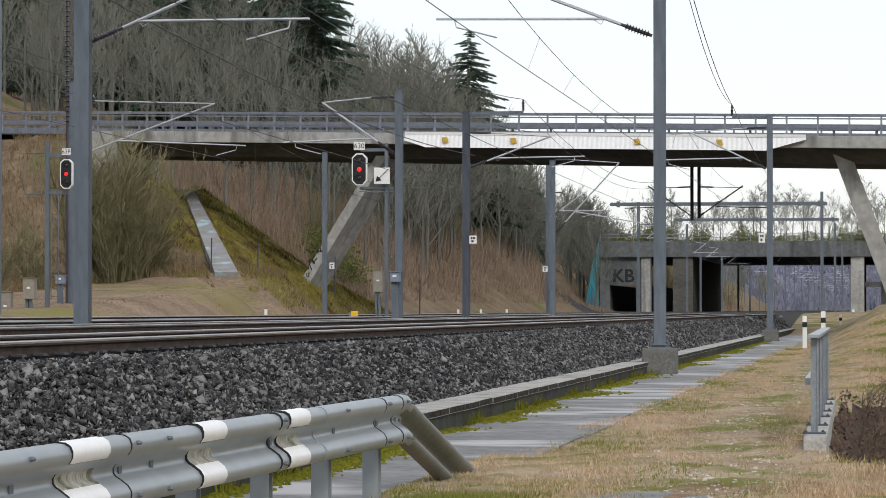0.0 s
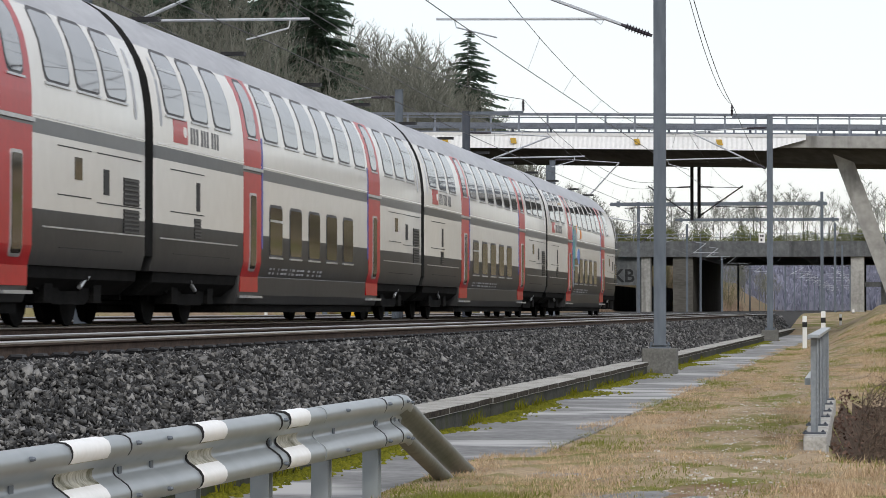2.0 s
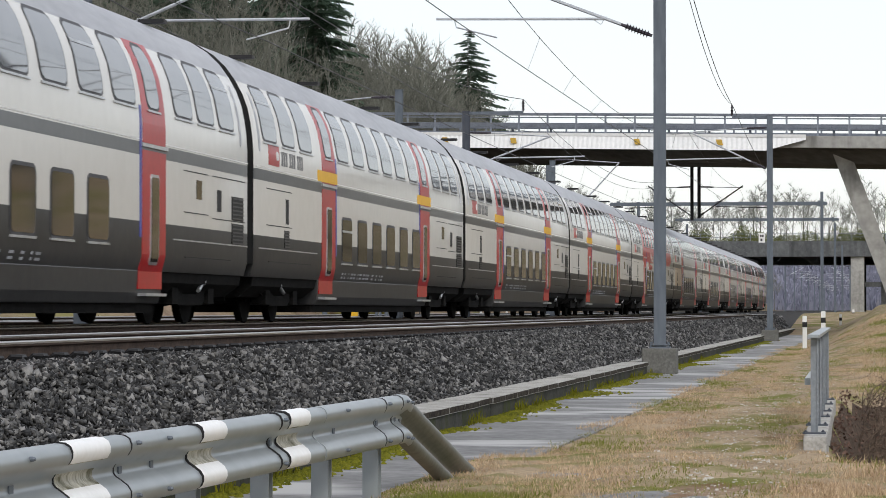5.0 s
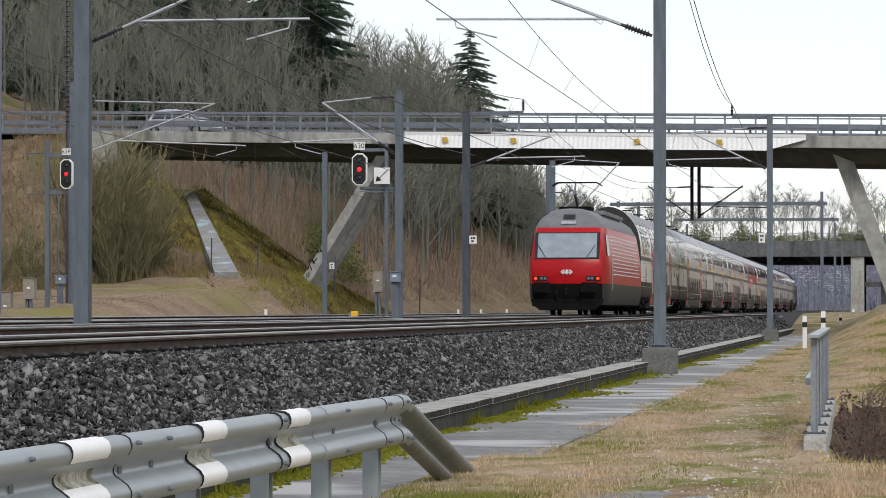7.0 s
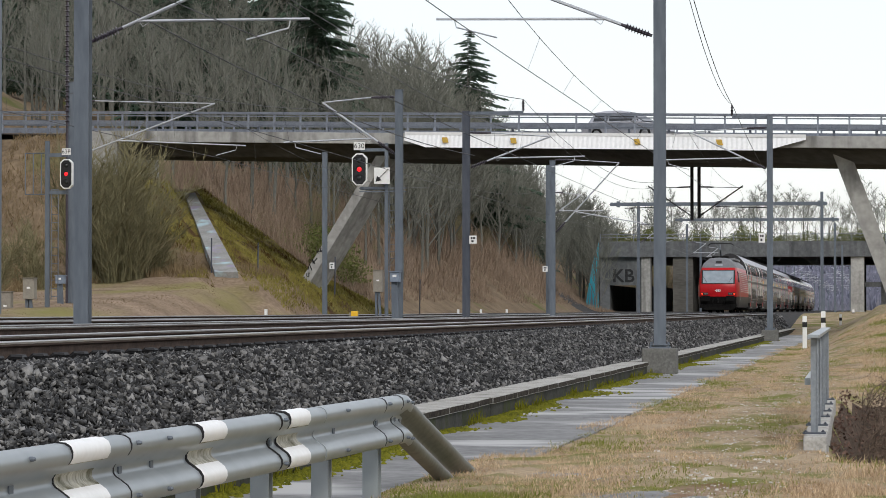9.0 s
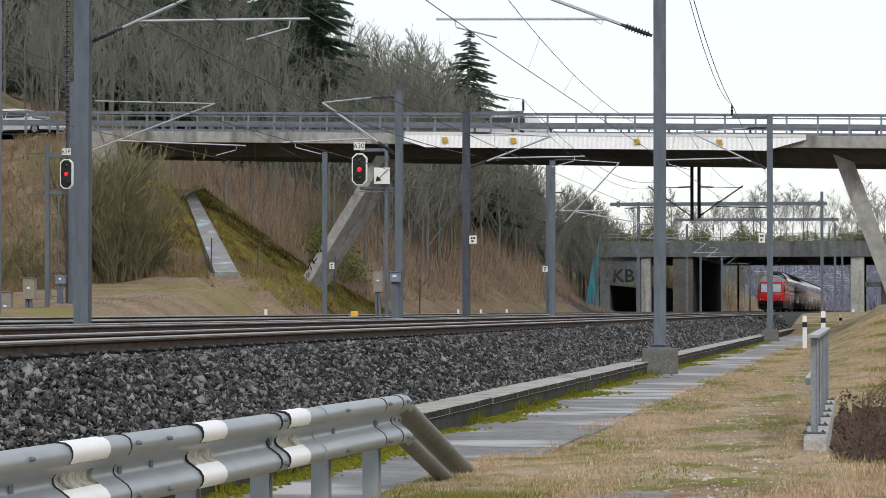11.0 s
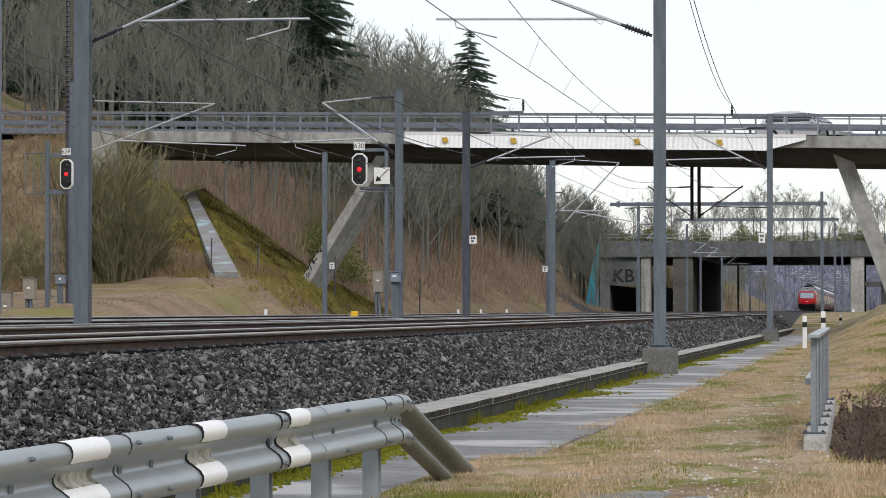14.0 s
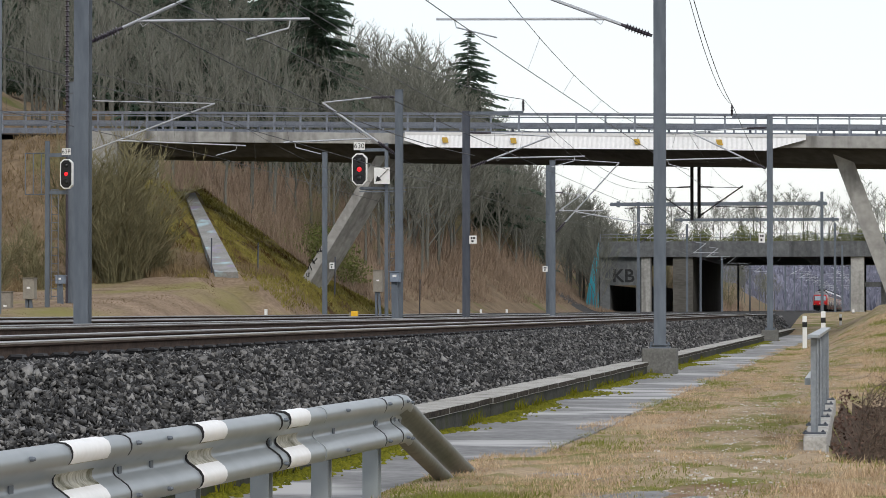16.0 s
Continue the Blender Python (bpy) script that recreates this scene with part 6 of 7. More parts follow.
def blades(name, pos, h, w, rng, m, label, category, lean=0.35, up=None):
    """Thin pointed blades, two triangles each."""
    n = len(pos)
    a = rng.uniform(0, 2 * np.pi, n)
    side = np.stack([np.cos(a), np.sin(a), 0 * a], -1) * w[:, None] / 2
    top = np.stack([rng.normal(0, lean, n), rng.normal(0, lean, n), np.ones(n)], -1)
    top = top / np.linalg.norm(top, axis=1)[:, None] * h[:, None]
    mid = pos + top * 0.55 + np.stack([rng.normal(0, 0.08, n), rng.normal(0, 0.08, n), 0 * a], -1) * h[:, None]
    v = np.stack([pos - side, pos + side, mid + side * 0.7, mid - side * 0.7, pos + top], 1).reshape(-1, 3)
    i = np.arange(n) * 5
    f = np.concatenate([np.stack([i, i + 1, i + 2], -1), np.stack([i, i + 2, i + 3], -1), np.stack([i + 3, i + 2, i + 4], -1)])
    return bulk(name, v, f, m, "stuff", label, category)


def limb_mesh(name, segs, m, sides=3, tips=()):
    """Tapered limbs from rows of (start, end, radius, radius); tips: pointed twigs of (start, end, radius)."""
    verts, faces, o = [], [], 0

    def ring(a, b):
        d = b - a
        d /= np.linalg.norm(d, axis=1)[:, None] + 1e-9
        ref = np.where(np.abs(d[:, 2:3]) > 0.9, np.array([[1.0, 0, 0]]), np.array([[0, 0, 1.0]]))
        u = np.cross(d, ref)
        u /= np.linalg.norm(u, axis=1)[:, None] + 1e-9
        return u, np.cross(d, u)

    if len(segs):
        s = np.array([(*a, *b, r, q) for a, b, r, q in segs], float)
        a, b = s[:, 0:3], s[:, 3:6]
        u, w = ring(a, b)
        v = np.zeros((len(s), 2 * sides, 3))
        for k in range(sides):
            t = 2 * np.pi * k / sides
            q = u * np.cos(t) + w * np.sin(t)
            v[:, k] = a + q * s[:, 6:7]
            v[:, sides + k] = b + q * s[:, 7:8]
        base = np.array([(k, (k + 1) % sides, sides + (k + 1) % sides, sides + k) for k in range(sides)])
        faces += (base[None] + (np.arange(len(s)) * 2 * sides)[:, None, None]).reshape(-1, 4).tolist()
        verts += v.reshape(-1, 3).tolist()
        o = len(verts)
    if len(tips):
        s = np.array([(*a, *b, r) for a, b, r in tips], float)
        a, b = s[:, 0:3], s[:, 3:6]
        u, w = ring(a, b)
        v = np.stack([a + u * s[:, 6:7], a - u * s[:, 6:7] * 0.5 + w * s[:, 6:7] * 0.87, a - u * s[:, 6:7] * 0.5 - w * s[:, 6:7] * 0.87, b], 1)
        base = np.array([(0, 1, 3), (1, 2, 3), (2, 0, 3)])
        faces += (base[None] + (np.arange(len(s)) * 4 + o)[:, None, None]).reshape(-1, 3).tolist()
        verts += v.reshape(-1, 3).tolist()
    me = bpy.data.meshes.new(name)
    me.from_pydata(verts, [], faces)
    me.materials.append(m)
    return me


M_STRAW = mat("dry_straw", (0.20, 0.125, 0.07), (0.76, 0.58, 0.385), 1.2, 0.9, fine=5, island=0.6)
M_GREENGRASS = mat("green_grass", (0.09, 0.11, 0.02), (0.27, 0.28, 0.06), 1.5, 0.9, fine=5, island=0.5)
M_WEED = mat("dark_weed", (0.035, 0.026, 0.02), (0.24, 0.18, 0.135), 2, 0.9, island=0.5)


def build_grass():
    rng = np.random.default_rng(12)
    n = 300000
    Y = 19 + 85 * rng.uniform(0, 1, n) ** 1.8
    X = rng.uniform(-3.15, 2.2, n)
    # worn track stays bare
    worn = np.exp(-((X + 1.25 + 0.25 * np.sin(Y * 0.21)) / 0.42) ** 2)
    tuft = np.sin(X * 5.1 + np.sin(Y * 0.9) * 2) * np.sin(Y * 1.7 + X) + rng.normal(0, 0.5, n)
    keep = (rng.uniform(0, 1, n) > worn * 0.88) & ~((np.abs(X + 0.53) < 0.16) & (Y > 26.5) & (Y < 40.3)) & (tuft > -0.55) & ((X > -2.86 + 0.16 * np.sin(Y * 0.9) + 0.10 * np.sin(Y * 3.7)) | (Y < 26.3 + 0.4 * np.sin(X * 9))) & ~((X > -0.42 - 0.0066 * (Y - 27.4)) & (Y > 27.2) & (Y < 46))
    X, Y, tuft = X[keep], Y[keep], tuft[keep]
    pos = np.stack([X, Y, np.maximum(ground_z(X, Y), np.where((X < -2.7) & (X > -2.99), -0.975, -9)) - 0.006], -1)
    n = len(X)
    h = rng.uniform(0.010, 0.050, n) * (1 + 0.5 * np.clip(tuft, 0, 2)) * np.where(X > -0.3, 1.6, 1.0)
    w = rng.uniform(0.0018, 0.0046, n) * (1 + Y / 45)
    green = np.sin(X * 2.3 + 1.1) * np.sin(Y * 0.55 + X * 0.7) + rng.normal(0, 0.3, n) + 0.55 * (X < -2.0) * (Y < 24) > 0.46
    blades("dry_grass", pos[~green], h[~green], w[~green], rng, M_STRAW, "short dry straw-coloured grass on the path verge", "grass", 0.7)
    blades("green_grass", pos[green], h[green] * 0.9, w[green], rng, M_GREENGRASS, "patches of green grass among dry grass", "grass", 0.5)
    # pale pebbles on the worn track
    pv = np.array([(-1, -0.7, -0.3), (0.9, -0.9, -0.3), (1, 0.8, -0.3), (-0.8, 1, -0.3), (-0.6, -0.5, 0.5), (0.7, -0.4, 0.4), (0.5, 0.6, 0.5), (-0.7, 0.5, 0.4)])
    pf = np.array([(4, 5, 6, 7), (0, 1, 5, 4), (1, 2, 6, 5), (2, 3, 7, 6), (3, 0, 4, 7)])
    k = 2200
    Y = 19 + 60 * rng.uniform(0, 1, k) ** 1.6
    X = -1.25 - 0.25 * np.sin(Y * 0.21) + rng.normal(0, 0.32, k)
    pos = np.stack([X, Y, ground_z(X, Y) + 0.004], -1)
    scatter("pebbles", pv, pf, pos, 0.0062 * rng.lognormal(0, 0.5, (k, 1, 1)), rng, mat("pebble", (0.28, 0.25, 0.21), (0.68, 0.64, 0.58), 3, 0.9, island=0.6), "pale pebbles on the worn footpath", "gravel", yaw_only=True)
    # moss cushions along the wall foot
    bv = np.array([(1, 0, 0), (0.5, 0.87, 0), (-0.5, 0.87, 0), (-1, 0, 0), (-0.5, -0.87, 0), (0.5, -0.87, 0), (0.55, 0.3, 0.6), (-0.55, 0.35, 0.62), (0, -0.6, 0.58), (0, 0, 0.9)])
    bf = np.array([(0, 1, 6), (1, 2, 7), (1, 7, 6), (2, 3, 7), (3, 4, 7), (4, 8, 7), (4, 5, 8), (5, 0, 6), (5, 6, 8), (6, 7, 9), (7, 8, 9), (8, 6, 9)])
    n = 22000
    Y = 14 + 116 * rng.uniform(0, 1, n) ** 1.5
    X = -4.20 + np.abs(rng.normal(0, 1, n)) * np.where(Y < 22, 0.055, 0.10) * (1 + 0.9 * np.sin(Y * 0.8) * np.sin(Y * 0.23 + 1)) * 1.3
    pos = np.stack([X, Y, np.full(n, -0.975)], -1)
    keep = np.sin(Y * 1.3) + np.sin(Y * 0.47 + 2) + rng.normal(0, 0.4, n) > -0.9
    pos = pos[keep]
    scatter("moss", bv, bf, pos, rng.uniform(0.010, 0.036, (len(pos), 1, 1)), rng, M_MOSS, "yellow-green moss cushions along the wall foot", "moss", yaw_only=True)
    # upright mossy weeds against the wall
    k = 2600
    Y = 17 + 60 * rng.uniform(0, 1, k) ** 1.6
    keep = np.sin(Y * 2.9) + np.sin(Y * 1.13 + 2) > 0.35
    Y = Y[keep]
    k = len(Y)
    pos = np.stack([-4.17 + np.abs(rng.normal(0, 0.03, k)), Y, np.full(k, -0.975)], -1)
    blades("wall_weeds", pos, rng.uniform(0.04, 0.17, k), rng.uniform(0.008, 0.02, k), rng, M_MOSS, "yellow-green weeds at the wall foot", "weeds", 0.25)
    # bramble thicket in the ditch: arching stems and withered leaves
    rb = random.Random(31)
    segs, tips = [], []
    for i in range(1300):
        y = rb.uniform(27.0, 46)
        x = rb.uniform(-0.18, 1.6) - 0.006 * (y - 27)
        q = Vector((x, y, float(ground_z(np.array([x]), np.array([y]))[0]) - 0.03))
        a = rb.uniform(0, 6.283)
        d = Vector((math.cos(a) * 0.6 if x > 0.25 else abs(math.cos(a)) * 0.5, math.sin(a) * 0.6, rb.uniform(0.6, 1.6))).normalized()
        r, st = rb.uniform(0.003, 0.008), rb.uniform(0.06, 0.15)
        for k in range(7):
            e = q + d * st
            segs.append((q, e, r * (1 - k * 0.11), r * (1 - (k + 1) * 0.11)))
            if k > 1 and rb.random() < 0.6:
                tips.append((e, e + Vector((rb.gauss(0, 0.12), rb.gauss(0, 0.12), rb.gauss(0.03, 0.09))), 0.0045))
            q = e
            d = (d + Vector((rb.gauss(0, 0.12), rb.gauss(0, 0.12), -0.30))).normalized()
    tagged(new("bramble", limb_mesh("bramble", segs, M_WEED, 4, tips)), "tangled dark bramble stems in the ditch", "bramble", kind="stuff")
    k = 3200
    Y = rng.uniform(26.8, 46, k)
    X = rng.uniform(-0.4, 1.5, k) - 0.006 * (Y - 27)
    pos = np.stack([X, Y, ground_z(X, Y) + rng.uniform(0.0, 0.16, k) * rng.uniform(0, 1, k)], -1)
    lv = np.array([(-1, 0, 0), (0, -0.55, 0.12), (1.1, 0, -0.1), (0, 0.55, 0.15)])
    lf = np.array([(0, 1, 2), (0, 2, 3)])
    scatter("withered_leaves", lv, lf, pos, rng.uniform(0.015, 0.034, (k, 1, 1)), rng, mat("withered_leaf", (0.035, 0.02, 0.016), (0.21, 0.135, 0.105), 5, 0.8, island=0.8), "withered reddish leaves among brambles", "leaves")


build_stones()
build_grass()


# ---- trees and brush ----
M_BARK = mat("bark", (0.075, 0.076, 0.064), (0.20, 0.20, 0.175), 1.5, 0.9, stretch=(1, 1, 0.3), per_piece=0.35)
M_TWIG = mat("twigs", (0.085, 0.090, 0.074), (0.26, 0.262, 0.222), 0.6, 0.95, per_piece=0.45)
M_SHRUB = mat("shrub_stems", (0.09, 0.085, 0.045), (0.25, 0.225, 0.13), 0.8, 0.95, per_piece=0.4)
M_REDBRUSH = mat("reddish_brush", (0.12, 0.088, 0.064), (0.33, 0.25, 0.185), 0.25, 0.95, fine=12, island=0.45)
M_DRYBRUSH = mat("dry_slope_grass", (0.12, 0.085, 0.045), (0.27, 0.20, 0.115), 0.25, 0.95, fine=12, island=0.45)
M_NEEDLE = mat("needles", (0.024, 0.045, 0.032), (0.080, 0.118, 0.080), 0.7, 0.9, per_piece=0.3, island=0.0)
M_MOUND = tint(mat("mossy_grass", (0.10, 0.095, 0.018), (0.34, 0.29, 0.08), 0.5, 0.95, fine=6, island=0.4), (0.08, 0.045, 0.015), 0.35, 0.5, 0.62)
M_LEAF = mat("bush_leaves", (0.06, 0.075, 0.022), (0.17, 0.18, 0.06), 1.2, 0.85, island=0.5)


def bare_tree_meshes(rng, h, spread=0.42, twig_r=0.0085, kids=(14, 7, 6), low=0.22):
    big, small, tips = [], [], []
    trunk = [Vector((0, 0, -0.4))]
    n = 7
    for i in range(1, n + 1):
        trunk.append(Vector((rng.gauss(0, 0.015 * h) * i / n, rng.gauss(0, 0.015 * h) * i / n, h * 0.93 * i / n)))
    r0 = h * 0.0085 + 0.015
    for i in range(n):
        big.append((trunk[i], trunk[i + 1], r0 * (1 - i / n) + 0.012, r0 * (1 - (i + 1) / n) + 0.012))

    def grow(p, d, length, r, depth):
        if depth == 2:
            tips.append((p, p + (d + Vector((0, 0, 0.1))) * length, twig_r))
            return
        q = p + d * length * 0.55
        d2 = (d + Vector((rng.gauss(0, 0.18), rng.gauss(0, 0.18), 0.16))).normalized()
        e = q + d2 * length * 0.45
        (big if depth == 0 else small).append((p, q, r, r * 0.75))
        (big if depth == 0 else small).append((q, e, r * 0.75, max(r * 0.4, twig_r * 0.6)))
        if depth < 2:
            for _ in range(kids[depth + 1]):
                t = rng.uniform(0.25, 1.0)
                o = p + (q - p) * (t / 0.55) if t < 0.55 else q + (e - q) * ((t - 0.55) / 0.45)
                nd = (d2 + Vector((rng.gauss(0, 0.5), rng.gauss(0, 0.5), rng.gauss(0.15, 0.35)))).normalized()
                grow(o, nd, length * rng.uniform(0.38, 0.68), max(r * 0.5, twig_r), depth + 1)

    for i in range(kids[0]):
        t = low + (0.98 - low) * (i + rng.random()) / kids[0]
        k = min(n - 1, int(t * n))
        o = trunk[k] + (trunk[k + 1] - trunk[k]) * (t * n - k)
        a = i * 2.4 + rng.gauss(0, 0.4)
        d = Vector((math.cos(a), math.sin(a), rng.uniform(0.8, 2.0))).normalized()
        grow(o, d, h * spread * (1.12 - t) * rng.uniform(0.75, 1.2) + 0.5, r0 * 0.32 * (1.15 - t) + 0.008, 0)
    return limb_mesh("trunk", big, M_BARK, 5), limb_mesh("crown", small, M_TWIG, 3, tips)


def conifer_meshes(rng, h, r, gaps=0.22):
    trunk = [(Vector((0, 0, -0.4)), Vector((0, 0, h * 0.5)), h * 0.012 + 0.06, h * 0.007 + 0.03), (Vector((0, 0, h * 0.5)), Vector((0, 0, h)), h * 0.007 + 0.03, 0.01)]
    v, f = [], []
    z = h * 0.08
    while z < h * 0.985:
        u = 1 - z / h
        reach = r * (u ** 0.8) * rng.uniform(0.75, 1.12) + 0.12
        k = 5 + int(5 * u)
        for i in range(k):
            if rng.random() < gaps:
                continue
            a = rng.uniform(0, 2 * math.pi)
            d = Vector((math.cos(a), math.sin(a), 0))
            s = Vector((-d.y, d.x, 0))
            ln = reach * rng.uniform(0.65, 1.15)
            steps = 3 + int(ln / 0.26)
            for j in range(1, steps + 1):
                t = j / steps
                c = d * ln * t + Vector((0, 0, z - ln * 0.20 * t * t + 0.07 * ln * t))
                wd = (1 - t * 0.75) * ln * 0.22 + 0.14
                for sg in (-1, 1):
                    tip = c + s * sg * wd * rng.uniform(0.7, 1.3) + d * wd * 0.5 + Vector((0, 0, -wd * rng.uniform(0.2, 0.9)))
                    o = len(v)
                    back = d * -0.55 * ln / steps * 2.2 + Vector((0, 0, -0.06))
                    v += [c + Vector((0, 0, 0.05)), c + back + s * sg * 0.02, tip]
                    f.append((o, o + 1, o + 2))
        z += 0.17 + 0.20 * u * h / 20
    me = bpy.data.meshes.new("crown")
    me.from_pydata([tuple(p) for p in v], [], f)
    me.materials.append(M_NEEDLE)
    return limb_mesh("trunk", trunk, M_BARK, 6), me


def shrub_meshes(rng, h, stems=11, m=None):
    big, small, tips = [], [], []
    for i in range(stems):
        a = rng.uniform(0, 2 * math.pi)
        p = Vector((math.cos(a), math.sin(a), 0)) * rng.uniform(0, 0.4)
        d = Vector((math.cos(a) * rng.uniform(0.05, 0.5), math.sin(a) * rng.uniform(0.05, 0.5), 1)).normalized()
        ln = h * rng.uniform(0.6, 1.05)
        q = p + Vector((0, 0, -0.3))
        n = 4
        for k in range(n):
            e = q + d * ln / n
            big.append((q, e, 0.020 * (1 - k / n) + 0.008, 0.020 * (1 - (k + 1) / n) + 0.008))
            for _ in range(8 if k else 3):
                o = q + (e - q) * rng.random()
                nd = (d + Vector((rng.gauss(0, 0.65), rng.gauss(0, 0.65), rng.gauss(0.0, 0.35)))).normalized()
                l2 = ln * rng.uniform(0.18, 0.42)
                m1 = o + nd * l2 * 0.5
                e1 = m1 + (nd + Vector((rng.gauss(0, 0.2), rng.gauss(0, 0.2), 0.2))).normalized() * l2 * 0.5
                small.append((o, m1, 0.012, 0.010))
                tips.append((m1, e1, 0.010))
                for _ in range(3):
                    nd2 = (nd + Vector((rng.gauss(0, 0.5), rng.gauss(0, 0.5), 0.2))).normalized()
                    st = o + (m1 - o) * rng.random()
                    tips.append((st, st + nd2 * l2 * 0.5, 0.009))
            q = e
            d = (d + Vector((rng.gauss(0, 0.12), rng.gauss(0, 0.12), 0))).normalized()
    return limb_mesh("stem", big, m or M_SHRUB, 4), limb_mesh("crown", small, m or M_SHRUB, 3, tips)


def leafy_meshes(rng, h, r):
    seg, v, f = [], [], []
    for i in range(7):
        a = rng.uniform(0, 6.28)
        seg.append((Vector((0, 0, -0.2)), Vector((math.cos(a) * r * 0.5, math.sin(a) * r * 0.5, h * rng.uniform(0.5, 0.8))), 0.04, 0.012))
    for i in range(1500):
        a, u = rng.uniform(0, 6.28), rng.random() ** 0.5
        z = rng.uniform(0.12, 1)
        lump = 0.75 + 0.25 * math.sin(a * 3 + z * 5)
        p = Vector((math.cos(a) * r * u * lump, math.sin(a) * r * u * lump, h * z * (1 - 0.35 * u * u)))
        s = rng.uniform(0.05, 0.12)
        x, y = Vector((rng.gauss(0, 1), rng.gauss(0, 1), rng.gauss(0, 1))).normalized() * s, Vector((rng.gauss(0, 1), rng.gauss(0, 1), rng.gauss(0, 1))).normalized() * s
        o = len(v)
        v += [p, p + x, p + x + y, p + y]
        f.append((o, o + 1, o + 2, o + 3))
    me = bpy.data.meshes.new("foliage")
    me.from_pydata([tuple(p) for p in v], [], f)
    me.materials.append(M_LEAF)
    return limb_mesh("stem", seg, M_SHRUB, 4), me


def plant(name, meshes, x, y, rz, s, label, category, group, z=None, names=("trunk", "crown")):
    z = float(ground_z(np.array([x]), np.array([y]))[0]) if z is None else z
    t = thing(name, pose(x, y, z, 0, 0, rz) @ Matrix.Scale(s, 4), label, category, group)
    for n, me in zip(names, meshes):
        new(n, me).parent = t
    return t


def build_green():
    rng = random.Random(21)
    bare = [bare_tree_meshes(rng, h, sp) for h, sp in ((14, 0.36), (15, 0.30), (12, 0.42), (13, 0.34), (10, 0.42))]
    slim = [bare_tree_meshes(rng, h, 0.40, kids=(14, 7, 6), twig_r=0.020) for h in (13, 11)]
    dense = [(h, bare_tree_meshes(rng, h, 0.40, kids=(20, 8, 7), twig_r=0.015, low=0.06)) for h in (13, 12, 11)]
    spruce = conifer_meshes(rng, 18, 7.6, 0.45)
    con = [conifer_meshes(rng, h, r) for h, r in ((22, 5.2), (18, 5.6), (14, 4.0))]
    shr = [shrub_meshes(rng, h, n) for h, n in ((4.5, 13), (3.6, 12), (3.0, 10))]
    leaf = [leafy_meshes(rng, 2.2, 1.5), leafy_meshes(rng, 1.7, 1.8)]
    LB = "leafless deciduous tree with grey-brown twigs on the hillside"
    LC = "dark green conifer standing among bare trees on the hillside"
    LS = "leafless olive-brown shrub on the embankment"
    LG = "green bush growing along the bridge parapet"

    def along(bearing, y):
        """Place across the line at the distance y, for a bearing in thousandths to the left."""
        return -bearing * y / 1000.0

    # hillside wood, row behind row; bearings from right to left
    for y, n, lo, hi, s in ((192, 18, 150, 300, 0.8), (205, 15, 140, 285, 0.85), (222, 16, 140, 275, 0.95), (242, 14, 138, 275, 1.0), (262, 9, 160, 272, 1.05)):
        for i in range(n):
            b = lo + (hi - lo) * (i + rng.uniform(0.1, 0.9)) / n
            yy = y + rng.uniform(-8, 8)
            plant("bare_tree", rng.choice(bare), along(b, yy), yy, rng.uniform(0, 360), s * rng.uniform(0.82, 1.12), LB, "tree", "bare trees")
    # tall trees on the crest, seen against the sky
    for i in range(22):
        yy = 196 + 128 * (i + rng.random()) / 22
        plant("bare_tree", rng.choice(bare[:4]), -(38.5 + rng.uniform(0, 6)), yy, rng.uniform(0, 360), rng.uniform(0.95, 1.2), LB, "tree", "bare trees")
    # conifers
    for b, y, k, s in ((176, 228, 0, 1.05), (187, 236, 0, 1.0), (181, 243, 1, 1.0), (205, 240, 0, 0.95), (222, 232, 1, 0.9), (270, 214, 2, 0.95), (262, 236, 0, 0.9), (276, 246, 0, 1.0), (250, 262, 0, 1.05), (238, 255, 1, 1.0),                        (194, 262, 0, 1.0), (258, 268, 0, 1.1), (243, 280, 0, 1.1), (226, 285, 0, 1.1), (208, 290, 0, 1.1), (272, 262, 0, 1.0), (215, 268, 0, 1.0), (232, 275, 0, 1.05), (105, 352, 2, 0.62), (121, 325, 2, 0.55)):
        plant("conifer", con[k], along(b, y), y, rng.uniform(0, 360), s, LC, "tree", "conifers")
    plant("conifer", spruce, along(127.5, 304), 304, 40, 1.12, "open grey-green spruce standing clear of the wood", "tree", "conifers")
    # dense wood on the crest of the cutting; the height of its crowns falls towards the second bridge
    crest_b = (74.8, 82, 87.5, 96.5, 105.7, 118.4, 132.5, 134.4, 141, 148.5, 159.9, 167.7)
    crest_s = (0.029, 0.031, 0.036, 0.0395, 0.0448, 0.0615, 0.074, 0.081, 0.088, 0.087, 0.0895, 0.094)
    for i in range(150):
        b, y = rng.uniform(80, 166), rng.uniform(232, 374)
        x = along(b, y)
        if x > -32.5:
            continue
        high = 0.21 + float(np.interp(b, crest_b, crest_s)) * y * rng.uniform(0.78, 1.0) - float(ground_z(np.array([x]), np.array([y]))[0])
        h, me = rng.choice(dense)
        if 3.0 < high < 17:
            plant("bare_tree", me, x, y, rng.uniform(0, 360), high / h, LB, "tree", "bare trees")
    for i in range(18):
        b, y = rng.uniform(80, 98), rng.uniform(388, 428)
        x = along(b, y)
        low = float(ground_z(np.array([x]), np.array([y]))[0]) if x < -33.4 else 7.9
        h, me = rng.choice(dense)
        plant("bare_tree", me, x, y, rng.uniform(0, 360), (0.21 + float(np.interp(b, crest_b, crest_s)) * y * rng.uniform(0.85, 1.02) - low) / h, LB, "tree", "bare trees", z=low)
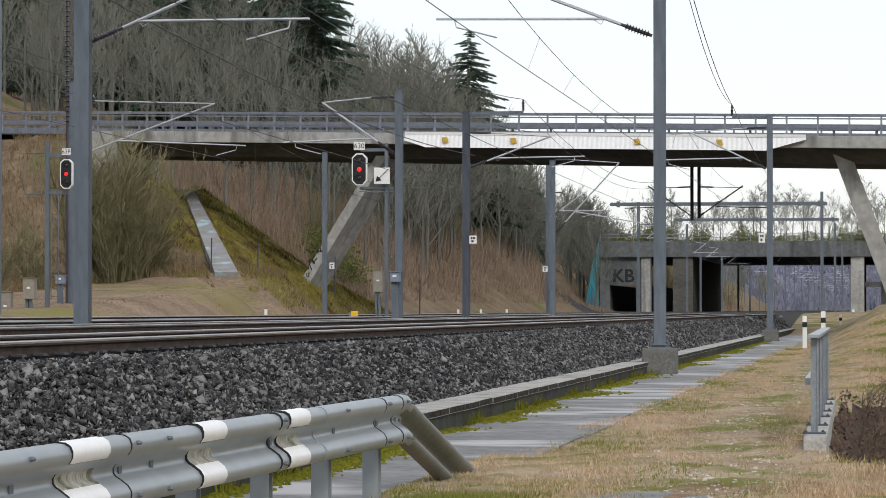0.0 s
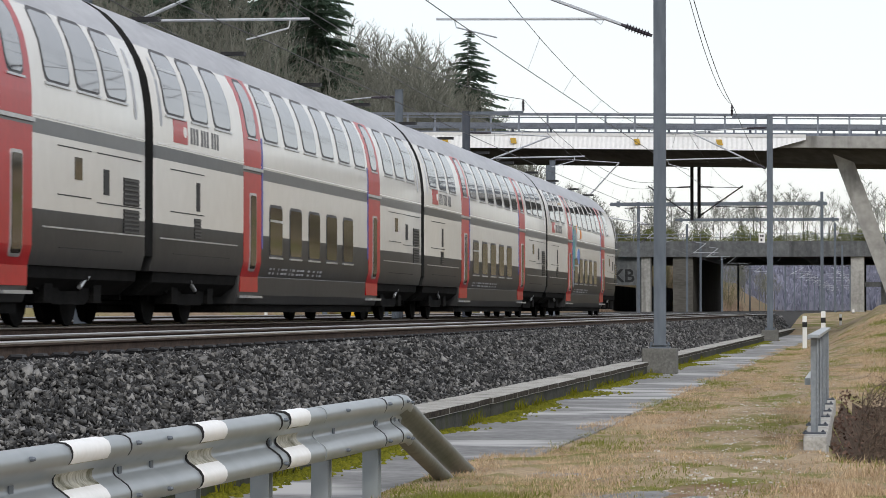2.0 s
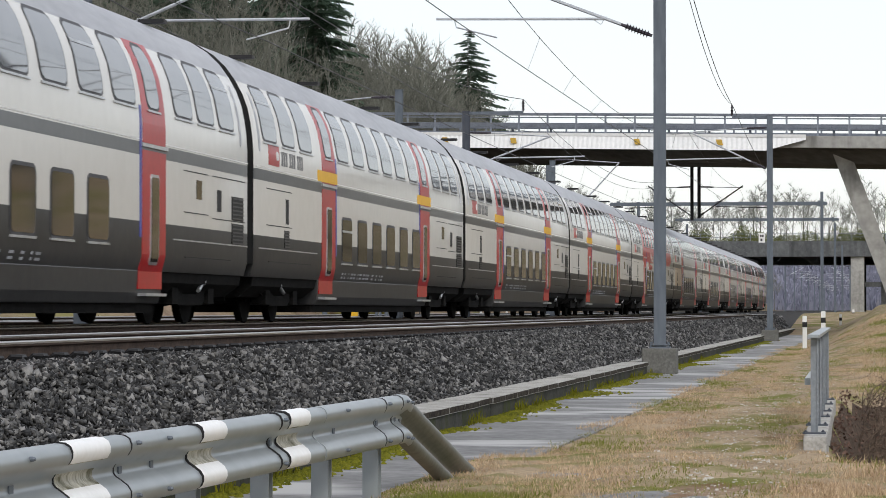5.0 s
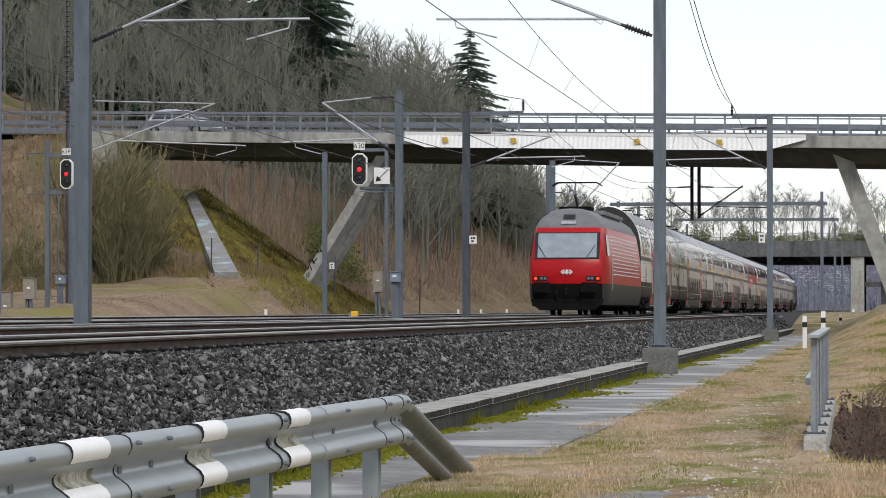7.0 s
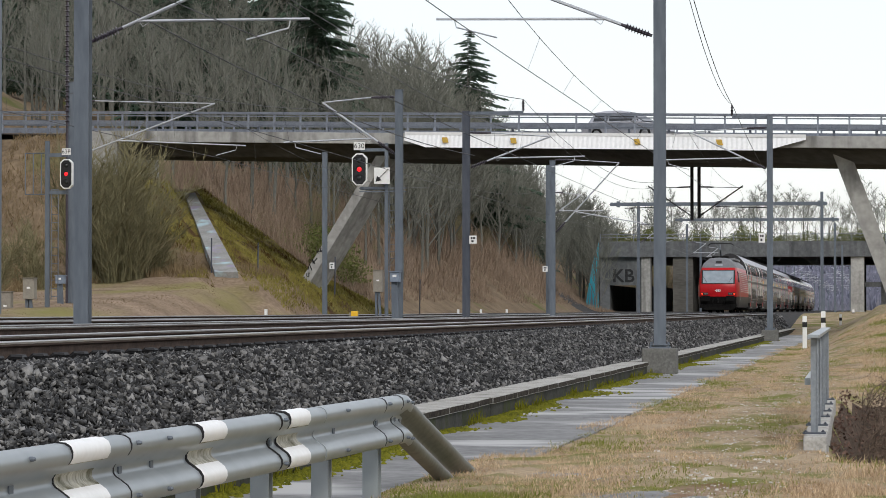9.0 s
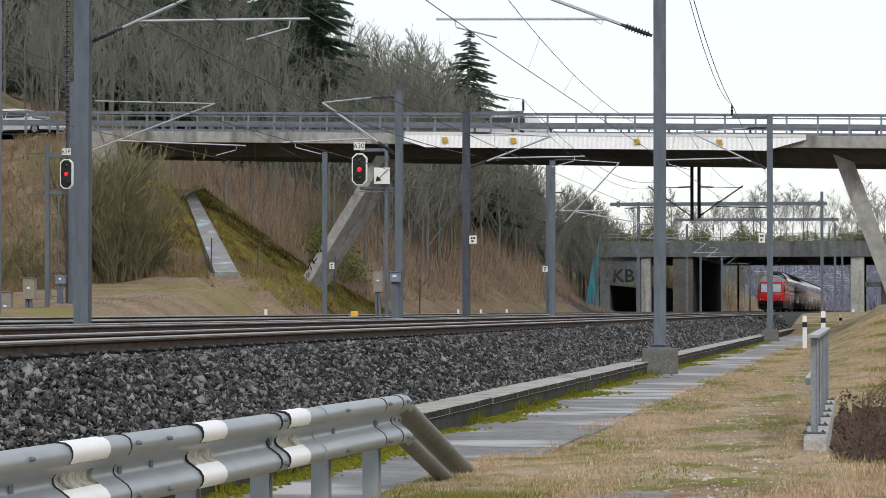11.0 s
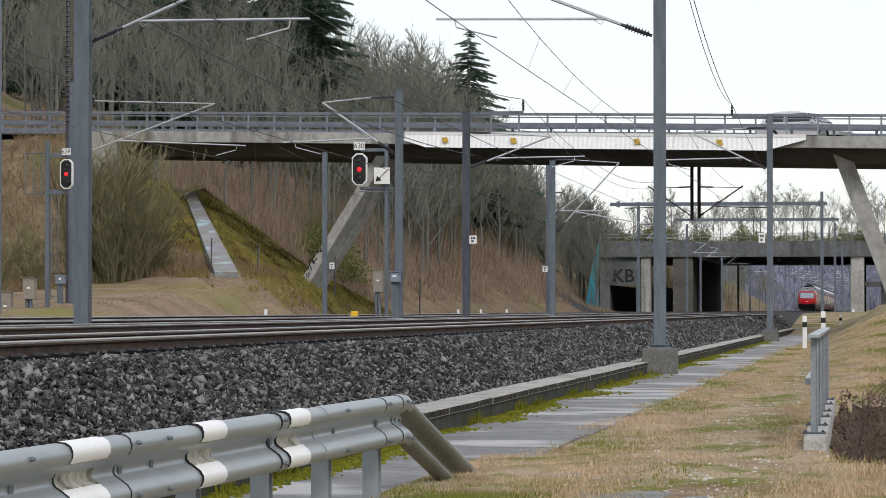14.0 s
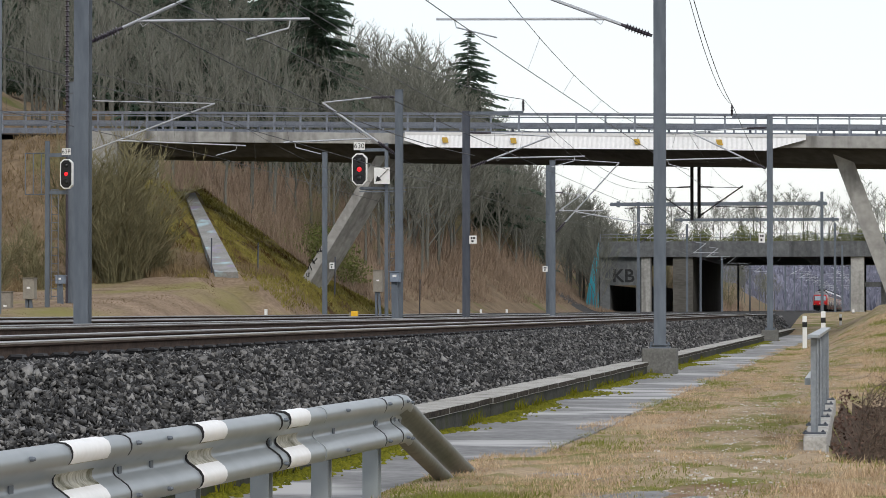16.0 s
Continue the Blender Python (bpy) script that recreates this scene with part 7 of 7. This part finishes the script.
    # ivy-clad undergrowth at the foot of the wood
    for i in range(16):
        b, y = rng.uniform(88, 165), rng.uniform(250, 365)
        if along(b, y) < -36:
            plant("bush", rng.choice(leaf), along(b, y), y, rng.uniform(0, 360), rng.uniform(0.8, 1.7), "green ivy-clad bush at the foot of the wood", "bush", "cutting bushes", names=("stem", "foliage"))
    # grey trees of the valley seen beneath the second bridge
    for i in range(46):
        y = rng.uniform(560, 900)
        plant("bare_tree", rng.choice(slim), -rng.uniform(26, 30 + 0.035 * y), y, rng.uniform(0, 360), rng.uniform(0.5, 1.0), "leafless grey tree in the valley beyond the bridges", "tree", "valley trees")
    # trees and bushes on top of the wide bridge
    for i in range(46):
        x = -31 + 44 * (i + rng.random()) / 46
        plant("bare_tree", rng.choice(slim), x, rng.uniform(402, 424), rng.uniform(0, 360), rng.uniform(0.42, 0.74), "small leafless tree on the planted motorway bridge", "tree", "bridge trees", z=7.9)
    for i in range(34):
        x = -32 + 38 * (i + rng.random()) / 34
        plant("bush", rng.choice(leaf), x, rng.uniform(388, 398), rng.uniform(0, 360), rng.uniform(0.5, 1.25), LG, "bush", "green bushes", z=7.9, names=("stem", "foliage"))
    # shrubs on the embankment near the bridge
    for x, y, k, s in ((-36.8, 150.5, 0, 1.6), (-36.0, 149.0, 0, 1.5), (-37.4, 148.6, 0, 1.5), (-35.2, 149.8, 0, 1.5), (-36.4, 152.8, 0, 1.6), (-34.6, 151.5, 1, 1.0), 
                       (-41, 140, 1, 0.9), (-39.5, 138, 2, 1.0), (-38.0, 141.5, 2, 1.0), (-36.6, 138, 2, 0.9), (-43.6, 146, 0, 1.1), (-37.8, 134, 1, 0.9), (-36.0, 128, 2, 0.9), (-34.8, 122, 2, 0.8), (-38.8, 130, 0, 0.9)):
        plant("shrub", shr[k], x, y, rng.uniform(0, 360), s, LS, "shrub", "embankment shrubs", names=("stem", "crown"))
    for i in range(16):
        plant("bare_tree", rng.choice(bare), rng.uniform(-66, -47), rng.uniform(180, 194), rng.uniform(0, 360), rng.uniform(0.55, 0.8), LB, "tree", "bare trees")
    for x, y in ((-35.0, 148.6), (-35.6, 152.6), (-35.6, 147.6)):
        plant("shrub", shr[0], x, y, rng.uniform(0, 360), 1.15, LS, "shrub", "embankment shrubs", names=("stem", "crown"))
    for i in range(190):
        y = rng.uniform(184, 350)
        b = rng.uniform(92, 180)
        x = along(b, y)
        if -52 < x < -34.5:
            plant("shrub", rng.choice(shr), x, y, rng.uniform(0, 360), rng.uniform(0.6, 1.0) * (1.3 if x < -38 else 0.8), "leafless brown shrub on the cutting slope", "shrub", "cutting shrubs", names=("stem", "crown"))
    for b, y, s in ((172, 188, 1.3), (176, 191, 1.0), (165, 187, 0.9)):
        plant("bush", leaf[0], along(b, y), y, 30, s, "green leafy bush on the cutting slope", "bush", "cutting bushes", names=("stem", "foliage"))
    # brown thicket beyond the wide bridge
    for i in range(40):
        y = rng.uniform(440, 620)
        x = rng.uniform(-44, -27.5)
        plant("shrub", rng.choice(shr), x, y, rng.uniform(0, 360), rng.uniform(1.0, 1.7), "leafless brown shrub beyond the motorway bridge", "shrub", "far shrubs", names=("stem", "crown"))
    # brush and dry grass in bulk
    r2 = np.random.default_rng(5)
    n = 52000
    Y = r2.uniform(168, 384, n)
    X = -(28.6 + 14 * r2.uniform(0, 1, n) ** 1.1)
    pos = np.stack([X, Y, ground_z(X, Y) - 0.05], -1)
    clump = np.sin(X * 0.9 + np.sin(Y * 0.3)) * np.sin(Y * 0.23 + X * 0.4) + r2.normal(0, 0.35, n)
    pos = pos[(clump > -0.5) & (Y > 183) & ((Y < 355) | (X < -36))]
    n = len(pos)
    blades("reddish_brush", pos, r2.uniform(0.5, 1.7, n) * np.clip((-pos[:, 0] - 28) / 4, 0.25, 1.5), r2.uniform(0.03, 0.075, n), r2, M_REDBRUSH, "dense reddish-brown dead brush on the cutting slope", "brush", 0.28)
    n = 80000
    Y = r2.uniform(104, 180, n)
    X = -(29.0 + 17 * r2.uniform(0, 1, n))
    Z = ground_z(X, Y)
    keep = ((Z > 1.75) | (X < -36.5)) & ((X < -37.6) | (Y < 158)) & (np.abs(slab_place(X, Y)[0]) > 0.75)
    pos = np.stack([X, Y, Z - 0.03], -1)[keep]
    n = len(pos)
    blades("slope_grass", pos, r2.uniform(0.15, 0.6, n), r2.uniform(0.02, 0.05, n), r2, M_DRYBRUSH, "dry brown grass on the bridge embankment", "grass", 0.5)
    n = 12000
    Y = r2.uniform(104, 158, n)
    X = -(27.6 + 9.5 * r2.uniform(0, 1, n))
    keep = np.sin(X * 1.1 + np.sin(Y * 0.5)) * np.sin(Y * 0.35) + r2.normal(0, 0.4, n) > 0.1
    pos = np.stack([X, Y, ground_z(X, Y) - 0.02], -1)[keep]
    n = len(pos)
    blades("path_grass", pos, r2.uniform(0.02, 0.09, n), r2.uniform(0.015, 0.04, n), r2, M_DRYBRUSH, "sparse dry grass tufts on the earth path", "grass", 0.6)
    n = 14000
    Y = r2.uniform(436, 660, n)
    X = -(27.0 + 24 * r2.uniform(0, 1, n))
    pos = np.stack([X, Y, ground_z(X, Y) - 0.05], -1)
    blades("far_brush", pos, r2.uniform(0.8, 2.6, n), r2.uniform(0.08, 0.16, n), r2, M_REDBRUSH, "brown thicket beyond the motorway bridge", "brush", 0.3)
    # wooded flank of the distant hills, haze mixed into its blue-grey colour
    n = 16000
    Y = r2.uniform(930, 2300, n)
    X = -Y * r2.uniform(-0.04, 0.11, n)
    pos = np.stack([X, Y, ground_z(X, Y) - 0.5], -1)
    blades("distant_wood", pos, r2.uniform(1.5, 4.0, n), r2.uniform(0.8, 1.8, n), r2, mat("hazy_crowns", (0.125, 0.13, 0.165), (0.235, 0.24, 0.295), 0.02, 1.0, island=0.6), "wood on the distant hills, tinted blue-grey for haze", "wood", 0.15)
    n = 38000
    Y = r2.uniform(149, 182, n)
    X = -(26.9 + 11 * r2.uniform(0, 1, n))
    pos = np.stack([X, Y, ground_z(X, Y) - 0.02], -1)[(np.abs(slab_place(X, Y)[0]) > 0.75) & ((X > -33) | (Y > 157))]
    n = len(pos)
    blades("mound_grass", pos, r2.uniform(0.08, 0.28, n), r2.uniform(0.02, 0.06, n), r2, M_MOUND, "green mossy grass on the mound", "grass", 0.5)


build_green()


# ---- cars on the road bridge ----
M_TYRE = mat("tyre", (0.012, 0.012, 0.012), (0.03, 0.03, 0.03), 4, 0.8)
M_CAR_GLASS = mat("car_glass", (0.015, 0.018, 0.02), (0.035, 0.04, 0.045), 1, 0.05)
M_LAMP_CLEAR = mat("car_lamp", (0.55, 0.56, 0.58), (0.75, 0.76, 0.78), 4, 0.2)


def car(paint, label, back=0.35):
    """A car 4.4 m long that looks towards +x; back: how upright its tail is."""
    t = thing("car", pose(0, 0, 0), label, "car", "cars on the bridge")
    low = [(-2.15, 0.35), (-2.2, 0.62), (-2.14, 0.88), (-1.3, 0.95), (1.0, 0.93), (1.75, 0.80), (2.12, 0.66), (2.2, 0.45), (2.1, 0.28), (-2.1, 0.28)]
    g = Geo()
    n = len(low)
    rows = [(-0.88, 0.95), (-0.80, 1.0), (0.80, 1.0), (0.88, 0.95)]
    for y, k in rows:
        g.v += [(x * (0.985 if k < 1 else 1), y, 0.6 + (z - 0.6) * k) for x, z in low]
    for i in range(3):
        for j in range(n):
            g.f.append((i * n + j, i * n + (j + 1) % n, (i + 1) * n + (j + 1) % n, (i + 1) * n + j))
            g.m.append(0)
    g.f += [tuple(range(n))[::-1], tuple(range(3 * n, 4 * n))]
    g.m += [0, 0]
    part("body", g, paint, t, smooth=True)
    rear = -2.05 + back
    roof = [(rear, 0.92), (rear + 0.28, 1.42), (-0.9, 1.50), (-0.1, 1.49), (0.35, 1.40), (1.15, 0.92)]
    g = Geo()
    n = len(roof)
    for y, k in ((-0.80, 0.0), (-0.62, 1.0), (0.62, 1.0), (0.80, 0.0)):
        for x, z in roof:
            g.v.append((x, (y if z < 1 else math.copysign(0.62 if abs(y) > 0.7 else 0.56, y)), z - (0.03 if abs(y) > 0.7 and z > 1 else 0)))
    for i in range(3):
        for j in range(n):
            g.f.append((i * n + j, i * n + (j + 1) % n, (i + 1) * n + (j + 1) % n, (i + 1) * n + j))
            g.m.append(0)
    g.f += [tuple(range(n))[::-1], tuple(range(3 * n, 4 * n))]
    g.m += [0, 0]
    part("cabin", g, paint, t, smooth=True)
    for s in (-1, 1):
        for x0, x1, a, b in ((rear + 0.25, -0.75, rear + 0.38, -0.75), (-0.68, 0.98, -0.68, 0.36)):
            g = Geo()
            g.add([(x0, s * 0.795, 0.97), (x1, s * 0.795, 0.97), (b, s * 0.655, 1.37), (a, s * 0.655, 1.37), (x0, s * 0.75, 0.97), (x1, s * 0.75, 0.97), (b, s * 0.6, 1.37), (a, s * 0.6, 1.37)],
                  [(0, 1, 2, 3), (7, 6, 5, 4), (0, 4, 5, 1), (1, 5, 6, 2), (2, 6, 7, 3), (3, 7, 4, 0)])
            part("side_window", g, M_CAR_GLASS, t)
        part("mirror", Geo().box(0.72, s * 0.84, 0.93, 0.9, s * 1.0, 1.06), paint, t, bevel=0.02)
        part("headlight", Geo().box(1.95, s * 0.55 - 0.2, 0.58, 2.16, s * 0.55 + 0.2, 0.7), M_LAMP_CLEAR, t, bevel=0.02)
        part("tail_lamp", Geo().box(-2.2, s * 0.68 - 0.12, 0.66, -2.05, s * 0.68 + 0.12, 0.84), M_RED, t, bevel=0.02)
    g = Geo()
    g.add([(1.19, -0.7, 0.95), (1.19, 0.7, 0.95), (0.42, 0.55, 1.40), (0.42, -0.55, 1.40), (1.10, -0.7, 0.93), (1.10, 0.7, 0.93), (0.33, 0.55, 1.36), (0.33, -0.55, 1.36)],
          [(0, 1, 2, 3), (7, 6, 5, 4), (0, 4, 5, 1), (1, 5, 6, 2), (2, 6, 7, 3), (3, 7, 4, 0)])
    part("windscreen", g, M_CAR_GLASS, t)
    g = Geo()
    g.box(-2.0, -0.82, 0.2, 2.0, 0.82, 0.34)
    part("sill", g, M_TYRE, t)
    for x in (-1.3, 1.35):
        for s in (-1, 1):
            w = part("wheel", Geo().lathe((0, -0.1, 0), (0, 0.1, 0), [(0, 0.2), (0.05, 0.30), (0.2, 0.325), (0.8, 0.325), (0.95, 0.30), (1, 0.2)], 18), M_TYRE, t, smooth=True)
            w.location = (x, s * 0.80, 0.325)
            part("rim", Geo().lathe((0, -0.108 * 1, 0), (0, 0.108, 0), [(0, 0.06), (0.02, 0.19), (0.98, 0.19), (1, 0.06)], 12), M_STEEL, w)
    return t


car_silver = car(mat("silver_paint", (0.42, 0.43, 0.47), (0.52, 0.53, 0.57), 1, 0.25, 0.3), "silver hatchback car driving along the bridge road", 0.25)
car_white = car(mat("pearl_paint", (0.58, 0.58, 0.60), (0.66, 0.66, 0.68), 1, 0.25), "white estate car driving along the bridge road", 0.1)
car_pale = car(mat("pale_paint", (0.50, 0.51, 0.53), (0.60, 0.61, 0.63), 1, 0.25), "pale hatchback car driving along the bridge road", 0.3)


def road_pose(x, lane, back=False):
    return pose(x, bridge_y(x) + lane, 9.0 + bridge_dz(x), 0, 0, (180 if back else 0) - math.degrees(math.atan(ROAD_AXIS)))


# ---- what moves ----
def nose(t):
    """How far along the line the front of the train has come; it gathers speed slowly."""
    return 11.8 + 56.0 * t + 0.32 * max(0.0, t - 7.0) ** 2


def line_rows(place):
    ts = [0.0, 0.1, 0.2] + [0.5 * i for i in range(1, 32)] + [15.8, 15.9, 16.0]
    return [(t, place(t)) for t in ts]


def motions():
    for k, c in enumerate(train):
        walk(c, line_rows(lambda t: pose(-11.3, nose(t) - CAR * (k + 1), 0)))
    walk(loco, line_rows(lambda t: pose(-11.3, nose(t) - CAR * 10 - 18.5, 0)))
    walk(car_silver, line_rows(lambda t: road_pose(-36.8 + 12.3 * (t - 7), 3.0)))
    walk(car_white, line_rows(lambda t: road_pose(-39.45 + 14.4 * (t - 11.5), 3.0)))
    walk(car_pale, line_rows(lambda t: road_pose(-26.3 - 14.6 * (t - 11.5), 6.8, True)))


motions()
